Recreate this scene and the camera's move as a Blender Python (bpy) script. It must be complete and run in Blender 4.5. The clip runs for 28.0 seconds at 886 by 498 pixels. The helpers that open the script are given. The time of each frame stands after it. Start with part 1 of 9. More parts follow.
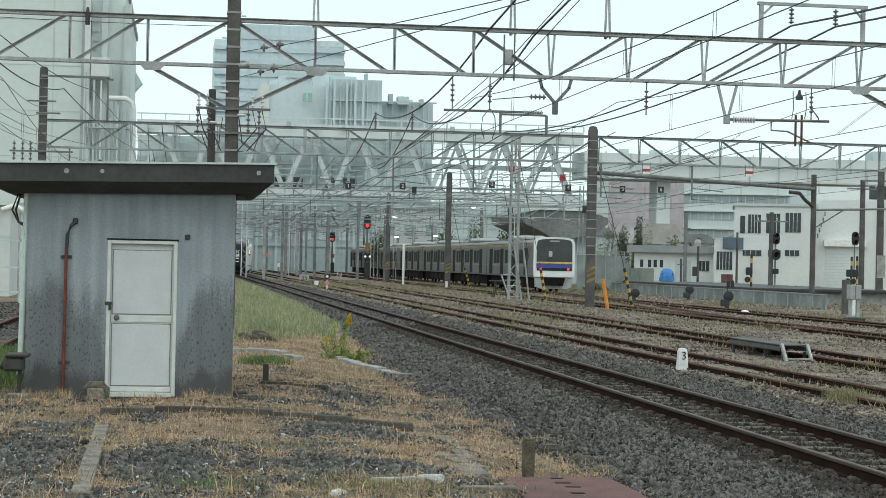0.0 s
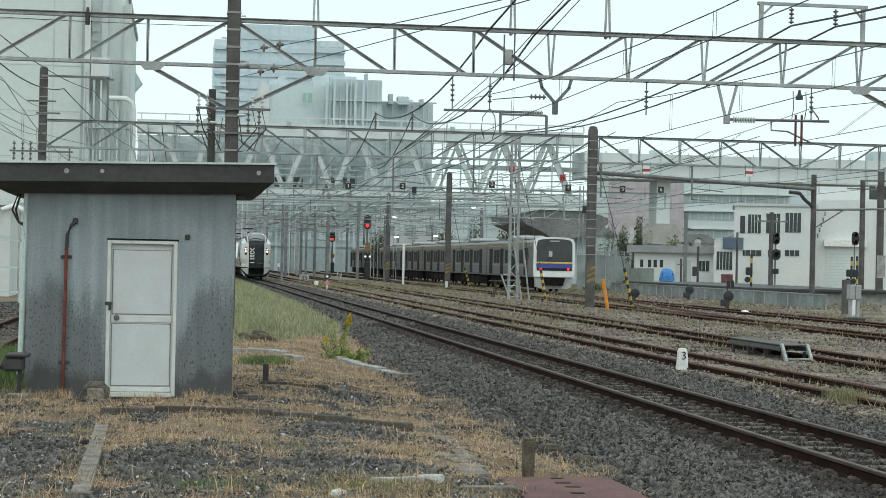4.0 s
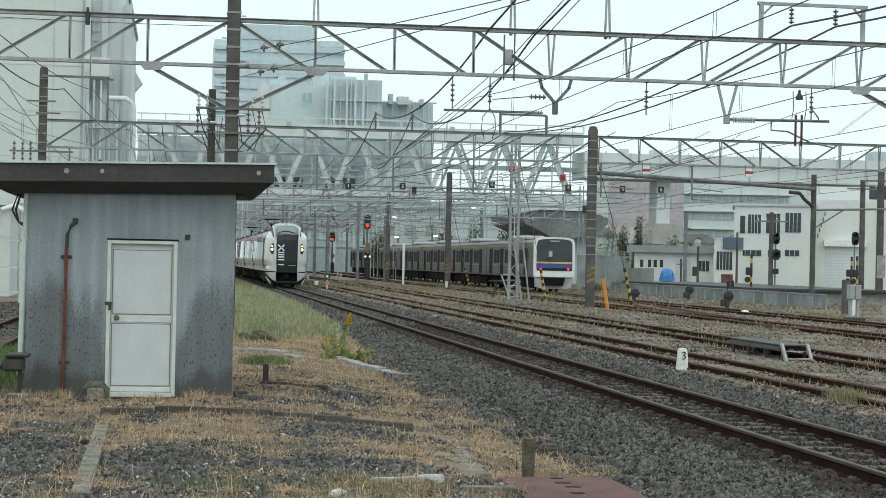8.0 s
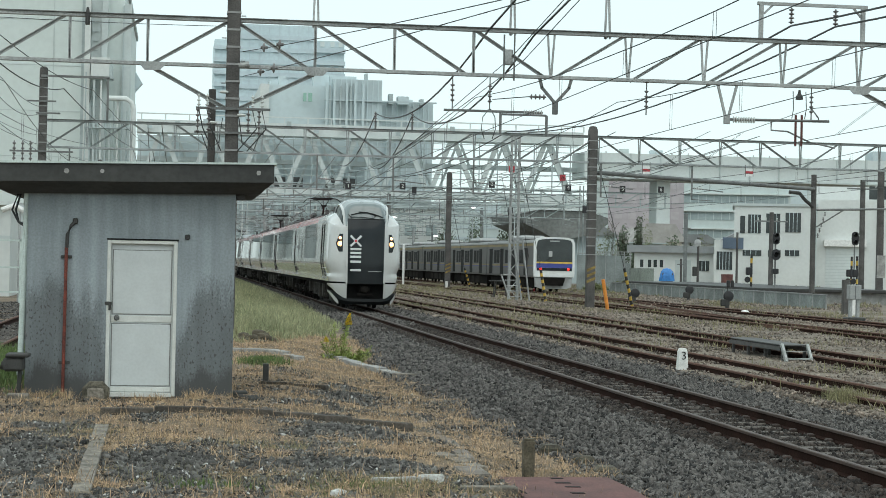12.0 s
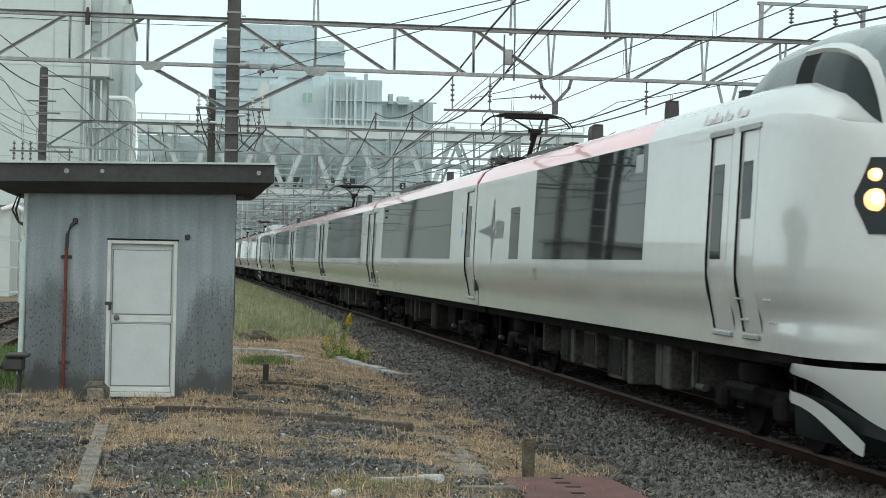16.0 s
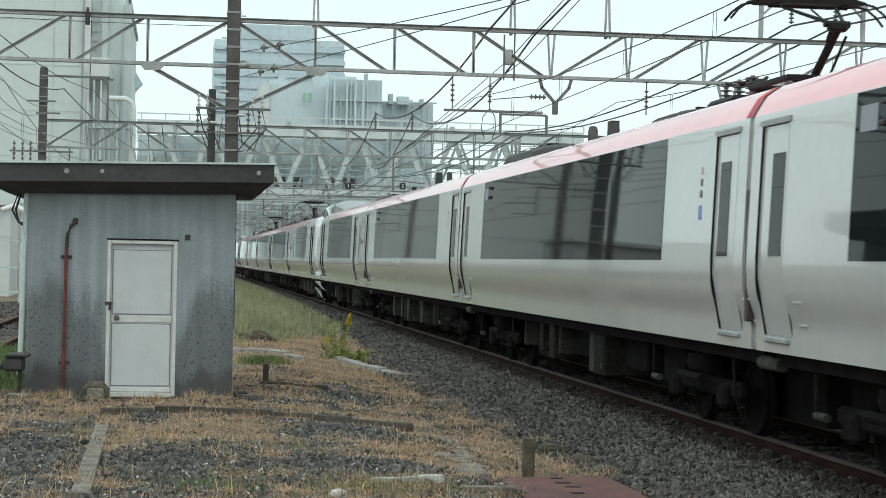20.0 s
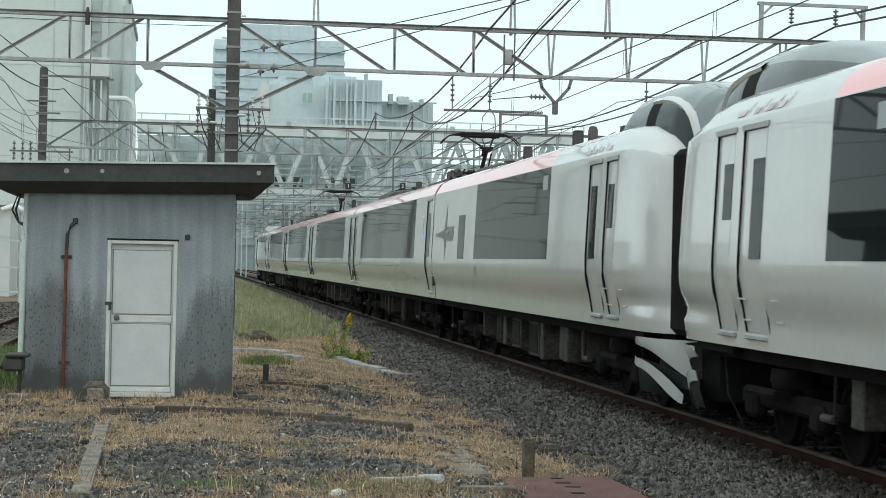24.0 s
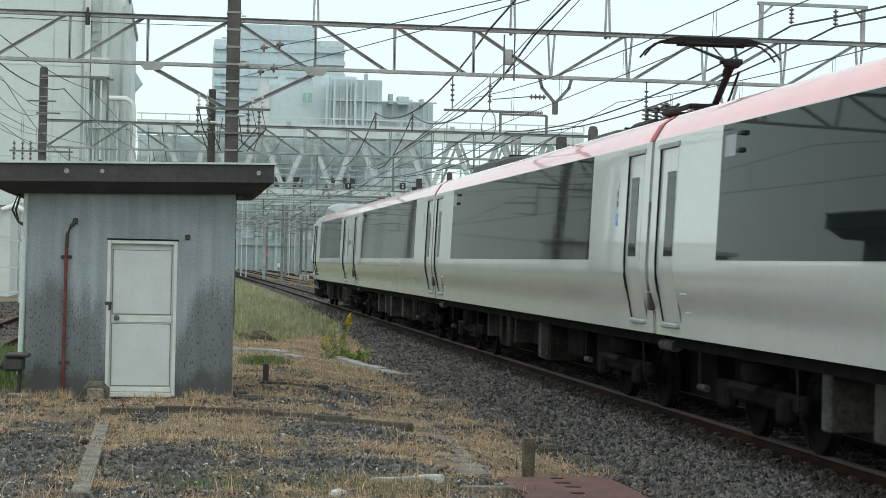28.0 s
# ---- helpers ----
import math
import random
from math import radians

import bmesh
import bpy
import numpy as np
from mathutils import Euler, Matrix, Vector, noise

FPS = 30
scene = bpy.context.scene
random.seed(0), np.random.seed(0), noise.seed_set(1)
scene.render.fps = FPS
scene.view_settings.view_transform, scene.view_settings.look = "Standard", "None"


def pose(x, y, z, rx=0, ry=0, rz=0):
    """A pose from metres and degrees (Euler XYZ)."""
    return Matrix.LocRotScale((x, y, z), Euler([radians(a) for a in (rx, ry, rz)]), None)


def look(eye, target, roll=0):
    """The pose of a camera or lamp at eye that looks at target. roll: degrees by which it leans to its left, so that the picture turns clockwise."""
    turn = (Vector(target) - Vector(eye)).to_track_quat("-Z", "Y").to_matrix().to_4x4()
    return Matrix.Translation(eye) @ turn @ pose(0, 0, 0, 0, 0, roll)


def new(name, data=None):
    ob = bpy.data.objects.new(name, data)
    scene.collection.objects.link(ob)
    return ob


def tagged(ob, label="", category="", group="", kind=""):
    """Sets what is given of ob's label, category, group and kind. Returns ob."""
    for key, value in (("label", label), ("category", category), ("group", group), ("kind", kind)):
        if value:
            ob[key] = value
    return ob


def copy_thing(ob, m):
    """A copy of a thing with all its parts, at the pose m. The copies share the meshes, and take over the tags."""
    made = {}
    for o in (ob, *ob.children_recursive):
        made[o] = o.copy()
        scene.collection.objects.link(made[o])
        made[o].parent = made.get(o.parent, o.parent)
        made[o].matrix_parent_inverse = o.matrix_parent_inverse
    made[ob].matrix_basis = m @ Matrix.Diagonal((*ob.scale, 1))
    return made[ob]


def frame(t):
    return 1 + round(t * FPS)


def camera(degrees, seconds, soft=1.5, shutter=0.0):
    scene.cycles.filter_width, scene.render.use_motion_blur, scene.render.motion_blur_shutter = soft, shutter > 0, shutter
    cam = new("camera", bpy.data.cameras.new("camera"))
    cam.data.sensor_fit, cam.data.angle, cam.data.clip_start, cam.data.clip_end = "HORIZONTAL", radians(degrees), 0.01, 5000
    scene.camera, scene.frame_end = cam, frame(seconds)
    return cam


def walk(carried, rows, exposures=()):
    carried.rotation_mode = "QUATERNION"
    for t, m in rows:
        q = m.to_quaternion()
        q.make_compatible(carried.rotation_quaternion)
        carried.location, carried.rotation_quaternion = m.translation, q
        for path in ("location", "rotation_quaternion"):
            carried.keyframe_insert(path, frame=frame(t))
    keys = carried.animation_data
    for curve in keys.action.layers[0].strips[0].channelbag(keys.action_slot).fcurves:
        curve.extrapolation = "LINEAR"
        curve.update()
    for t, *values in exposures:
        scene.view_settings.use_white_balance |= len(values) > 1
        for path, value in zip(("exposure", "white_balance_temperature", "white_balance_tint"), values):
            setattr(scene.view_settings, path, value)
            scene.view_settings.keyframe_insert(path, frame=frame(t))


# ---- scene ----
cam = camera(26.62, 28.0, soft=0.85, shutter=0.12)
EYE = Vector((0.0, 0.0, 1.9))
VIEW = Matrix.Translation(EYE) @ pose(0, 0, 0, 90 + 0.412, 0, -8.048) @ pose(0, 0, 0, 0, 0, 1.2)
walk(cam, [(0.0, VIEW), (28.0, VIEW)], [(0.0, 0.05, 6500, 10), (28.0, 0.05, 6500, 10)])

# ---- world and light: a bright overcast day ----
world = bpy.data.worlds.new("overcast")
scene.world = world
world.use_nodes = True
wn = world.node_tree
wn.nodes.clear()
sky = wn.nodes.new("ShaderNodeTexSky")
sky.sky_type, sky.sun_disc = "NISHITA", False
sky.sun_elevation, sky.sun_rotation = radians(60), radians(168)
sky_bg = wn.nodes.new("ShaderNodeBackground")
sky_bg.inputs[1].default_value = 0.02
cloud_bg = wn.nodes.new("ShaderNodeBackground")
cloud_bg.inputs[0].default_value = (0.80, 0.97, 0.965, 1)
cloud_bg.inputs[1].default_value = 0.95
adder = wn.nodes.new("ShaderNodeAddShader")
wout = wn.nodes.new("ShaderNodeOutputWorld")
wn.links.new(sky.outputs[0], sky_bg.inputs[0])
wn.links.new(sky_bg.outputs[0], adder.inputs[0])
wn.links.new(cloud_bg.outputs[0], adder.inputs[1])
wn.links.new(adder.outputs[0], wout.inputs[0])
sun = new("sun", bpy.data.lights.new("sun", "SUN"))
sun.data.energy, sun.data.angle, sun.data.color = 1.25, radians(90), (1.0, 0.95, 0.87)
sun.matrix_world = look((-7, -34, 60), (0, 0, 0))


# ---- materials ----
def mat(name, base, rough=0.6, metal=0.0, vary=0.25, scale=6.0, bump=0.15, fine=60.0, tint=None, spots=0.0, emit=0.0,
        per_piece=0.0, coat=0.0, spec=0.5):
    """A surface with broad stains and fine grain."""
    m = bpy.data.materials.new(name)
    m.use_nodes = True
    nt = m.node_tree
    bsdf = nt.nodes["Principled BSDF"]
    link = nt.links.new
    tc = nt.nodes.new("ShaderNodeTexCoord")
    n1 = nt.nodes.new("ShaderNodeTexNoise")
    n1.inputs["Scale"].default_value, n1.inputs["Detail"].default_value = scale, 6
    n2 = nt.nodes.new("ShaderNodeTexNoise")
    n2.inputs["Scale"].default_value, n2.inputs["Detail"].default_value = fine, 4
    link(tc.outputs["Object"], n1.inputs[0])
    link(tc.outputs["Object"], n2.inputs[0])
    r1 = nt.nodes.new("ShaderNodeValToRGB")
    r1.color_ramp.elements[0].position, r1.color_ramp.elements[1].position = 0.35, 0.68
    lo = [c * (1 - vary) for c in base]
    hi = [min(1, c * (1 + vary * 0.6)) for c in base] if tint is None else tint
    r1.color_ramp.elements[0].color = (*lo, 1)
    r1.color_ramp.elements[1].color = (*hi, 1)
    link(n1.outputs[0], r1.inputs[0])
    mul = nt.nodes.new("ShaderNodeMix")
    mul.data_type, mul.blend_type = "RGBA", "MULTIPLY"
    mul.inputs["Factor"].default_value = min(1.0, vary * 1.6 + spots)
    r2 = nt.nodes.new("ShaderNodeValToRGB")
    r2.color_ramp.elements[0].position, r2.color_ramp.elements[1].position = 0.36, 0.6
    r2.color_ramp.elements[0].color = (0.35, 0.34, 0.33, 1)
    r2.color_ramp.elements[1].color = (1, 1, 1, 1)
    link(n2.outputs[0], r2.inputs[0])
    link(r1.outputs[0], mul.inputs["A"])
    link(r2.outputs[0], mul.inputs["B"])
    last = mul.outputs["Result"]
    if per_piece:
        info = nt.nodes.new("ShaderNodeObjectInfo")
        geo = nt.nodes.new("ShaderNodeNewGeometry")
        add = nt.nodes.new("ShaderNodeMath")
        add.operation = "ADD"
        link(info.outputs["Random"], add.inputs[0])
        link(geo.outputs["Random Per Island"], add.inputs[1])
        frac = nt.nodes.new("ShaderNodeMath")
        frac.operation = "FRACT"
        link(add.outputs[0], frac.inputs[0])
        rng = nt.nodes.new("ShaderNodeMapRange")
        rng.inputs["To Min"].default_value, rng.inputs["To Max"].default_value = 1 - per_piece, 1 + per_piece
        link(frac.outputs[0], rng.inputs[0])
        vm = nt.nodes.new("ShaderNodeVectorMath")
        vm.operation = "SCALE"
        link(last, vm.inputs[0])
        link(rng.outputs[0], vm.inputs["Scale"])
        last = vm.outputs[0]
    link(last, bsdf.inputs["Base Color"])
    bsdf.inputs["Roughness"].default_value, bsdf.inputs["Metallic"].default_value = rough, metal
    bsdf.inputs["Coat Weight"].default_value = coat
    bsdf.inputs["Specular IOR Level"].default_value = spec
    if emit:
        bsdf.inputs["Emission Color"].default_value = (*base, 1)
        bsdf.inputs["Emission Strength"].default_value = emit
    if bump:
        bp = nt.nodes.new("ShaderNodeBump")
        bp.inputs["Strength"].default_value, bp.inputs["Distance"].default_value = bump, 0.01
        link(n2.outputs[0], bp.inputs["Height"])
        link(bp.outputs[0], bsdf.inputs["Normal"])
    return m


M = {}
M["soil"] = mat("soil", (0.205, 0.158, 0.113), 0.95, vary=0.45, scale=0.5, fine=22, bump=1.0, tint=(0.275, 0.205, 0.138))
M["yard"] = mat("yard", (0.215, 0.177, 0.143), 0.95, vary=0.4, scale=0.35, fine=9, bump=0.9, tint=(0.275, 0.23, 0.175))
# near black, to paint the shade in the gaps between ballast stones
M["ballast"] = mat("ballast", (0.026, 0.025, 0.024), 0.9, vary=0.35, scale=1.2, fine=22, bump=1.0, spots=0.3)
M["stone"] = mat("stone", (0.097, 0.090, 0.084), 0.85, vary=0.3, scale=3, fine=60, per_piece=1.0)
M["siding_stone"] = mat("siding_stone", (0.228, 0.188, 0.154), 0.9, vary=0.3, scale=1, fine=40, per_piece=0.65)
M["siding_grass"] = mat("siding_grass", (0.27, 0.27, 0.14), 0.9, vary=0.3, scale=0.8, fine=30, bump=0, per_piece=0.35, tint=(0.33, 0.29, 0.165))
M["trough"] = mat("trough", (0.105, 0.09, 0.075), 0.95, vary=0.4, scale=4, fine=35, bump=0.6)
M["fence_mesh"] = mat("fence_mesh", (0.27, 0.305, 0.30), 0.7, vary=0.3, scale=0.8, fine=12, bump=0.3)
M["sign_pink"] = mat("sign_pink", (0.62, 0.22, 0.22), 0.6, vary=0.15, bump=0)
M["gravel"] = mat("gravel", (0.110, 0.106, 0.099), 0.9, vary=0.3, scale=2, fine=60, per_piece=0.85)
M["dry_grass"] = mat("dry_grass", (0.66, 0.47, 0.295), 0.9, vary=0.25, scale=0.8, fine=30, bump=0, per_piece=0.6, tint=(0.47, 0.35, 0.215))
M["matted_grass"] = mat("matted_grass", (0.66, 0.45, 0.28), 0.95, vary=0.3, scale=1.1, fine=30, bump=0, per_piece=0.65, tint=(0.46, 0.335, 0.21))
M["green_grass"] = mat("green_grass", (0.34, 0.385, 0.21), 0.9, vary=0.35, scale=0.7, fine=30, bump=0, per_piece=0.35, tint=(0.48, 0.47, 0.28))
M["weed"] = mat("weed", (0.135, 0.20, 0.062), 0.8, vary=0.35, scale=3, fine=30, bump=0, per_piece=0.4)
M["bloom"] = mat("bloom", (0.72, 0.50, 0.03), 0.8, vary=0.3, scale=8, bump=0, per_piece=0.3)
M["dusty_stone"] = mat("dusty_stone", (0.043, 0.034, 0.029), 0.9, vary=0.3, scale=3, fine=60, per_piece=0.8)
M["rail_side"] = mat("rail_side", (0.036, 0.019, 0.015), 0.95, spec=0.06, vary=0.3, scale=2, fine=40, bump=0.4)
M["rail_head"] = mat("rail_head", (0.085, 0.058, 0.048), 0.55, metal=0.0, spec=0.22, vary=0.2, scale=2, fine=20, bump=0.05)
M["rail_dull"] = mat("rail_dull", (0.135, 0.068, 0.048), 0.8, metal=0.05, spec=0.3, vary=0.3, scale=2, fine=20, bump=0.1)
M["sleeper"] = mat("sleeper", (0.115, 0.10, 0.088), 0.9, vary=0.35, scale=3, fine=30, bump=0.5, per_piece=0.2)
M["clip"] = mat("clip", (0.06, 0.042, 0.035), 0.8, vary=0.3)
M["concrete"] = mat("concrete", (0.36, 0.355, 0.34), 0.9, vary=0.3, scale=2.5, fine=45, bump=0.35)
M["concrete_old"] = mat("concrete_old", (0.235, 0.21, 0.175), 0.95, vary=0.45, scale=4, fine=35, bump=0.5)
M["fascia"] = mat("fascia", (0.055, 0.056, 0.054), 0.85, vary=0.2, scale=2.2, fine=12, bump=0.35)
M["flashing"] = mat("flashing", (0.55, 0.63, 0.60), 0.5, vary=0.15, scale=3)
M["door_paint"] = mat("door_paint", (0.55, 0.58, 0.58), 0.5, vary=0.05, scale=3, fine=30, bump=0.04)
M["door_frame"] = mat("door_frame", (0.62, 0.63, 0.60), 0.45, vary=0.08, scale=5, bump=0.05)
M["groove"] = mat("groove", (0.20, 0.20, 0.195), 0.8, vary=0.2, scale=4)
M["dark"] = mat("dark", (0.014, 0.014, 0.014), 0.8, vary=0.2, spec=0.15)
M["dark_metal"] = mat("dark_metal", (0.045, 0.044, 0.042), 0.6, vary=0.3, scale=4)
M["rust_pipe"] = mat("rust_pipe", (0.19, 0.042, 0.026), 0.7, vary=0.4, scale=6, fine=50)
M["red_plate"] = mat("red_plate", (0.135, 0.052, 0.045), 0.75, vary=0.3, scale=3, fine=30, bump=0.3)
M["wood_old"] = mat("wood_old", (0.115, 0.098, 0.068), 0.95, vary=0.4, scale=7, fine=60, bump=0.6)
M["white_paint"] = mat("white_paint", (0.78, 0.78, 0.76), 0.6, vary=0.15, scale=6)
M["galv"] = mat("galv", (0.40, 0.415, 0.41), 0.55, metal=0.25, vary=0.25, scale=1.5, fine=25, bump=0.1)
M["galv_dark"] = mat("galv_dark", (0.19, 0.197, 0.193), 0.6, metal=0.2, vary=0.3, scale=1.5, fine=25, bump=0.1)
# galvanised steel with some haze mixed into its colour
M["galv_haze"] = mat("galv_haze", (0.33, 0.36, 0.36), 0.6, metal=0.2, vary=0.3, scale=1.5, fine=25, bump=0.1)
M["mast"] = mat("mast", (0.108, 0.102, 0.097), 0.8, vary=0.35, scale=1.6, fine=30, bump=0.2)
# pole grey is lifted by haze put into the colour
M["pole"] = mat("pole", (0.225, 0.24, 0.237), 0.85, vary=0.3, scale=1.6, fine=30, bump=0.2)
M["band"] = mat("band", (0.30, 0.30, 0.295), 0.5, metal=0.2, vary=0.2)
M["wire"] = mat("wire", (0.032, 0.036, 0.036), 0.6, vary=0.2, bump=0)
# far wires: black lifted to grey, as the haze would
M["wire_haze"] = mat("wire_haze", (0.16, 0.185, 0.185), 0.6, vary=0.2, bump=0)
M["insulator"] = mat("insulator", (0.16, 0.15, 0.145), 0.3, vary=0.2)
M["insulator_white"] = mat("insulator_white", (0.62, 0.64, 0.62), 0.25, vary=0.1)
M["yellow"] = mat("yellow", (0.62, 0.40, 0.06), 0.6, vary=0.2, scale=5)
M["orange"] = mat("orange", (0.75, 0.27, 0.04), 0.6, vary=0.15, scale=5)
M["black_paint"] = mat("black_paint", (0.02, 0.02, 0.022), 0.5, vary=0.2)
M["bldg_cream"] = mat("bldg_cream", (0.60, 0.66, 0.64), 0.8, vary=0.04, scale=0.12, fine=1.5, bump=0.0)
M["bldg_joint"] = mat("bldg_joint", (0.50, 0.55, 0.545), 0.8, vary=0.06, scale=0.2, fine=2, bump=0)
M["bldg_white"] = mat("bldg_white", (0.62, 0.645, 0.63), 0.75, vary=0.05, scale=0.3, fine=3, bump=0.0)
# far facades: haze is mixed into these greys, blues and the concourse
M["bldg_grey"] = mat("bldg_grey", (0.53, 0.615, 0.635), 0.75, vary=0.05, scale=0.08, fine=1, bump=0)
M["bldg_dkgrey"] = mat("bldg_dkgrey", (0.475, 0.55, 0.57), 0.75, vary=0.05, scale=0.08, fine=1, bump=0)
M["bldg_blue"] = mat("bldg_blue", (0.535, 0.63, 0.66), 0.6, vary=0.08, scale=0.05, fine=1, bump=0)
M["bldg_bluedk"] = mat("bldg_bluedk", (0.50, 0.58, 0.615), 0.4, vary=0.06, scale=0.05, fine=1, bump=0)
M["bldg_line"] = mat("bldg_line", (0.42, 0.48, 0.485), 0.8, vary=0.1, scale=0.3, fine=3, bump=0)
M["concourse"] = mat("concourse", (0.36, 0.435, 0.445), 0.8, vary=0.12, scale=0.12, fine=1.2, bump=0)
# steel and leaves far off, haze painted into the colour
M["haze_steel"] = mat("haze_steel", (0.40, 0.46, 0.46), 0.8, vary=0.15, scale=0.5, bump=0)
M["haze_leaf"] = mat("haze_leaf", (0.15, 0.19, 0.13), 0.9, vary=0.35, scale=0.5, bump=0, per_piece=0.4)
M["fence_green"] = mat("fence_green", (0.25, 0.285, 0.25), 0.8, vary=0.3, scale=0.8, fine=12, bump=0.3)
M["hedge"] = mat("hedge", (0.20, 0.225, 0.105), 0.9, vary=0.3, scale=0.6, bump=0, per_piece=0.4)
# mauve made paler by painted-in haze
M["bldg_mauve"] = mat("bldg_mauve", (0.44, 0.40, 0.42), 0.8, vary=0.08, scale=0.1, fine=1, bump=0)
M["bldg_green"] = mat("bldg_green", (0.54, 0.61, 0.60), 0.7, vary=0.06, scale=0.1, fine=1, bump=0)
M["bridge_white"] = mat("bridge_white", (0.60, 0.645, 0.635), 0.65, vary=0.05, scale=0.3, fine=3, bump=0)
M["canopy_dark"] = mat("canopy_dark", (0.21, 0.22, 0.21), 0.8, vary=0.25, scale=0.3, fine=3)
M["window_dark"] = mat("window_dark", (0.05, 0.06, 0.062), 0.15, vary=0.3, scale=0.8, bump=0)
M["bldg_sign"] = mat("bldg_sign", (0.30, 0.50, 0.42), 0.6, vary=0.1, bump=0)
M["tank_blue"] = mat("tank_blue", (0.10, 0.14, 0.20), 0.5, vary=0.2, scale=1, bump=0)
M["house_cream"] = mat("house_cream", (0.58, 0.56, 0.48), 0.8, vary=0.08, scale=0.5, bump=0)
M["tarp"] = mat("tarp", (0.05, 0.24, 0.62), 0.5, vary=0.2, scale=3, bump=0.3)
M["roof_tile"] = mat("roof_tile", (0.27, 0.285, 0.29), 0.7, vary=0.15, scale=1)
M["bark"] = mat("bark", (0.085, 0.07, 0.055), 0.95, vary=0.3, scale=4)
M["leaf"] = mat("leaf", (0.085, 0.108, 0.065), 0.8, vary=0.35, scale=0.7, bump=0, per_piece=0.4)
# train
M["train_white"] = mat("train_white", (0.548, 0.552, 0.542), 0.2, vary=0.03, scale=0.9, fine=8, bump=0.0, coat=0.6)
# roof red lifted to pink: the sky's glare is in the base colour
M["train_red"] = mat("train_red", (0.97, 0.37, 0.385), 0.3, vary=0.05, scale=0.9, fine=1.7, bump=0.12, coat=0.9, spec=0.4)
M["train_band"] = mat("train_band", (0.52, 0.012, 0.025), 0.4, vary=0.1, bump=0, spec=0.25)
M["train_glass"] = mat("train_glass", (0.014, 0.017, 0.018), 0.03, vary=0.1, scale=0.6, fine=1.1, bump=0.05, spec=0.075)
M["front_black"] = mat("front_black", (0.015, 0.019, 0.022), 0.10, vary=0.2, scale=1.5, bump=0.0, spec=0.33)
M["plough_black"] = mat("plough_black", (0.010, 0.012, 0.013), 0.5, vary=0.2, scale=2, bump=0.0, spec=0.15)
M["cab_glass"] = mat("cab_glass", (0.105, 0.13, 0.13), 0.03, vary=0.04, scale=1.0, bump=0.0, spec=1.0, coat=1.0)
M["dome_grey"] = mat("dome_grey", (0.25, 0.27, 0.27), 0.2, vary=0.08, scale=1, bump=0)
M["fairing_grey"] = mat("fairing_grey", (0.10, 0.108, 0.108), 0.25, vary=0.08, scale=1, bump=0)
M["seam"] = mat("seam", (0.10, 0.10, 0.10), 0.7, vary=0.2)
M["logo_grey"] = mat("logo_grey", (0.17, 0.17, 0.175), 0.5, vary=0.1, bump=0)
M["logo_light"] = mat("logo_light", (0.62, 0.63, 0.63), 0.4, vary=0.05, bump=0)
M["antenna_grey"] = mat("antenna_grey", (0.075, 0.083, 0.083), 0.9, spec=0.1, vary=0.25, scale=3)
M["sticker_blue"] = mat("sticker_blue", (0.10, 0.26, 0.62), 0.4, vary=0.05, bump=0)
M["mark_red"] = mat("mark_red", (0.66, 0.58, 0.575), 0.35, vary=0.25, scale=5, bump=0)
M["logo_red"] = mat("logo_red", (0.65, 0.03, 0.04), 0.4, vary=0.05, bump=0)
M["under"] = mat("under", (0.017, 0.0155, 0.0145), 0.95, spec=0.06, vary=0.35, scale=3)
M["under_box"] = mat("under_box", (0.032, 0.029, 0.026), 0.9, spec=0.08, vary=0.4, scale=2, fine=20)
M["door_seal"] = mat("door_seal", (0.055, 0.04, 0.035), 0.7, vary=0.3)
M["lamp_warm"] = mat("lamp_warm", (1.0, 0.52, 0.20), 0.3, emit=1.7, vary=0.0, bump=0)
M["lamp_white"] = mat("lamp_white", (1.0, 0.93, 0.85), 0.3, emit=5.0, vary=0.0, bump=0)
M["lamp_red"] = mat("lamp_red", (1.0, 0.03, 0.02), 0.3, emit=1.5, vary=0.0, bump=0)
M["panel_glow"] = mat("panel_glow", (0.95, 1.0, 0.98), 0.3, emit=1.2, vary=0.0, bump=0)
M["silver_old"] = mat("silver_old", (0.150, 0.150, 0.146), 0.5, metal=0.2, vary=0.08, scale=0.8, bump=0)
M["local_white"] = mat("local_white", (0.74, 0.76, 0.75), 0.5, vary=0.08, scale=2, bump=0)
M["stripe_yellow"] = mat("stripe_yellow", (0.70, 0.48, 0.08), 0.5, vary=0.1, bump=0)
M["stripe_tan"] = mat("stripe_tan", (0.33, 0.27, 0.14), 0.6, vary=0.2, scale=0.5, bump=0)
M["stripe_blue"] = mat("stripe_blue", (0.05, 0.07, 0.30), 0.5, vary=0.1, bump=0)
M["sign_red"] = mat("sign_red", (0.44, 0.045, 0.055), 0.5, vary=0.1, bump=0)
M["joint_strip"] = mat("joint_strip", (0.075, 0.05, 0.046), 0.5, vary=0.3, scale=2)
M["lintel"] = mat("lintel", (0.33, 0.33, 0.325), 0.4, vary=0.15, scale=3)
M["display"] = mat("display", (0.22, 0.225, 0.26), 0.25, vary=0.1, scale=3, bump=0)
M["roof_brown"] = mat("roof_brown", (0.40, 0.385, 0.365), 0.8, vary=0.15, scale=1)
M["window_mid"] = mat("window_mid", (0.075, 0.078, 0.078), 0.3, vary=0.2, scale=0.8, bump=0)
M["orange_dim"] = mat("orange_dim", (0.26, 0.14, 0.055), 0.7, vary=0.2, scale=5)
M["under_pale"] = mat("under_pale", (0.076, 0.072, 0.064), 0.85, spec=0.25, vary=0.4, scale=3, fine=20)
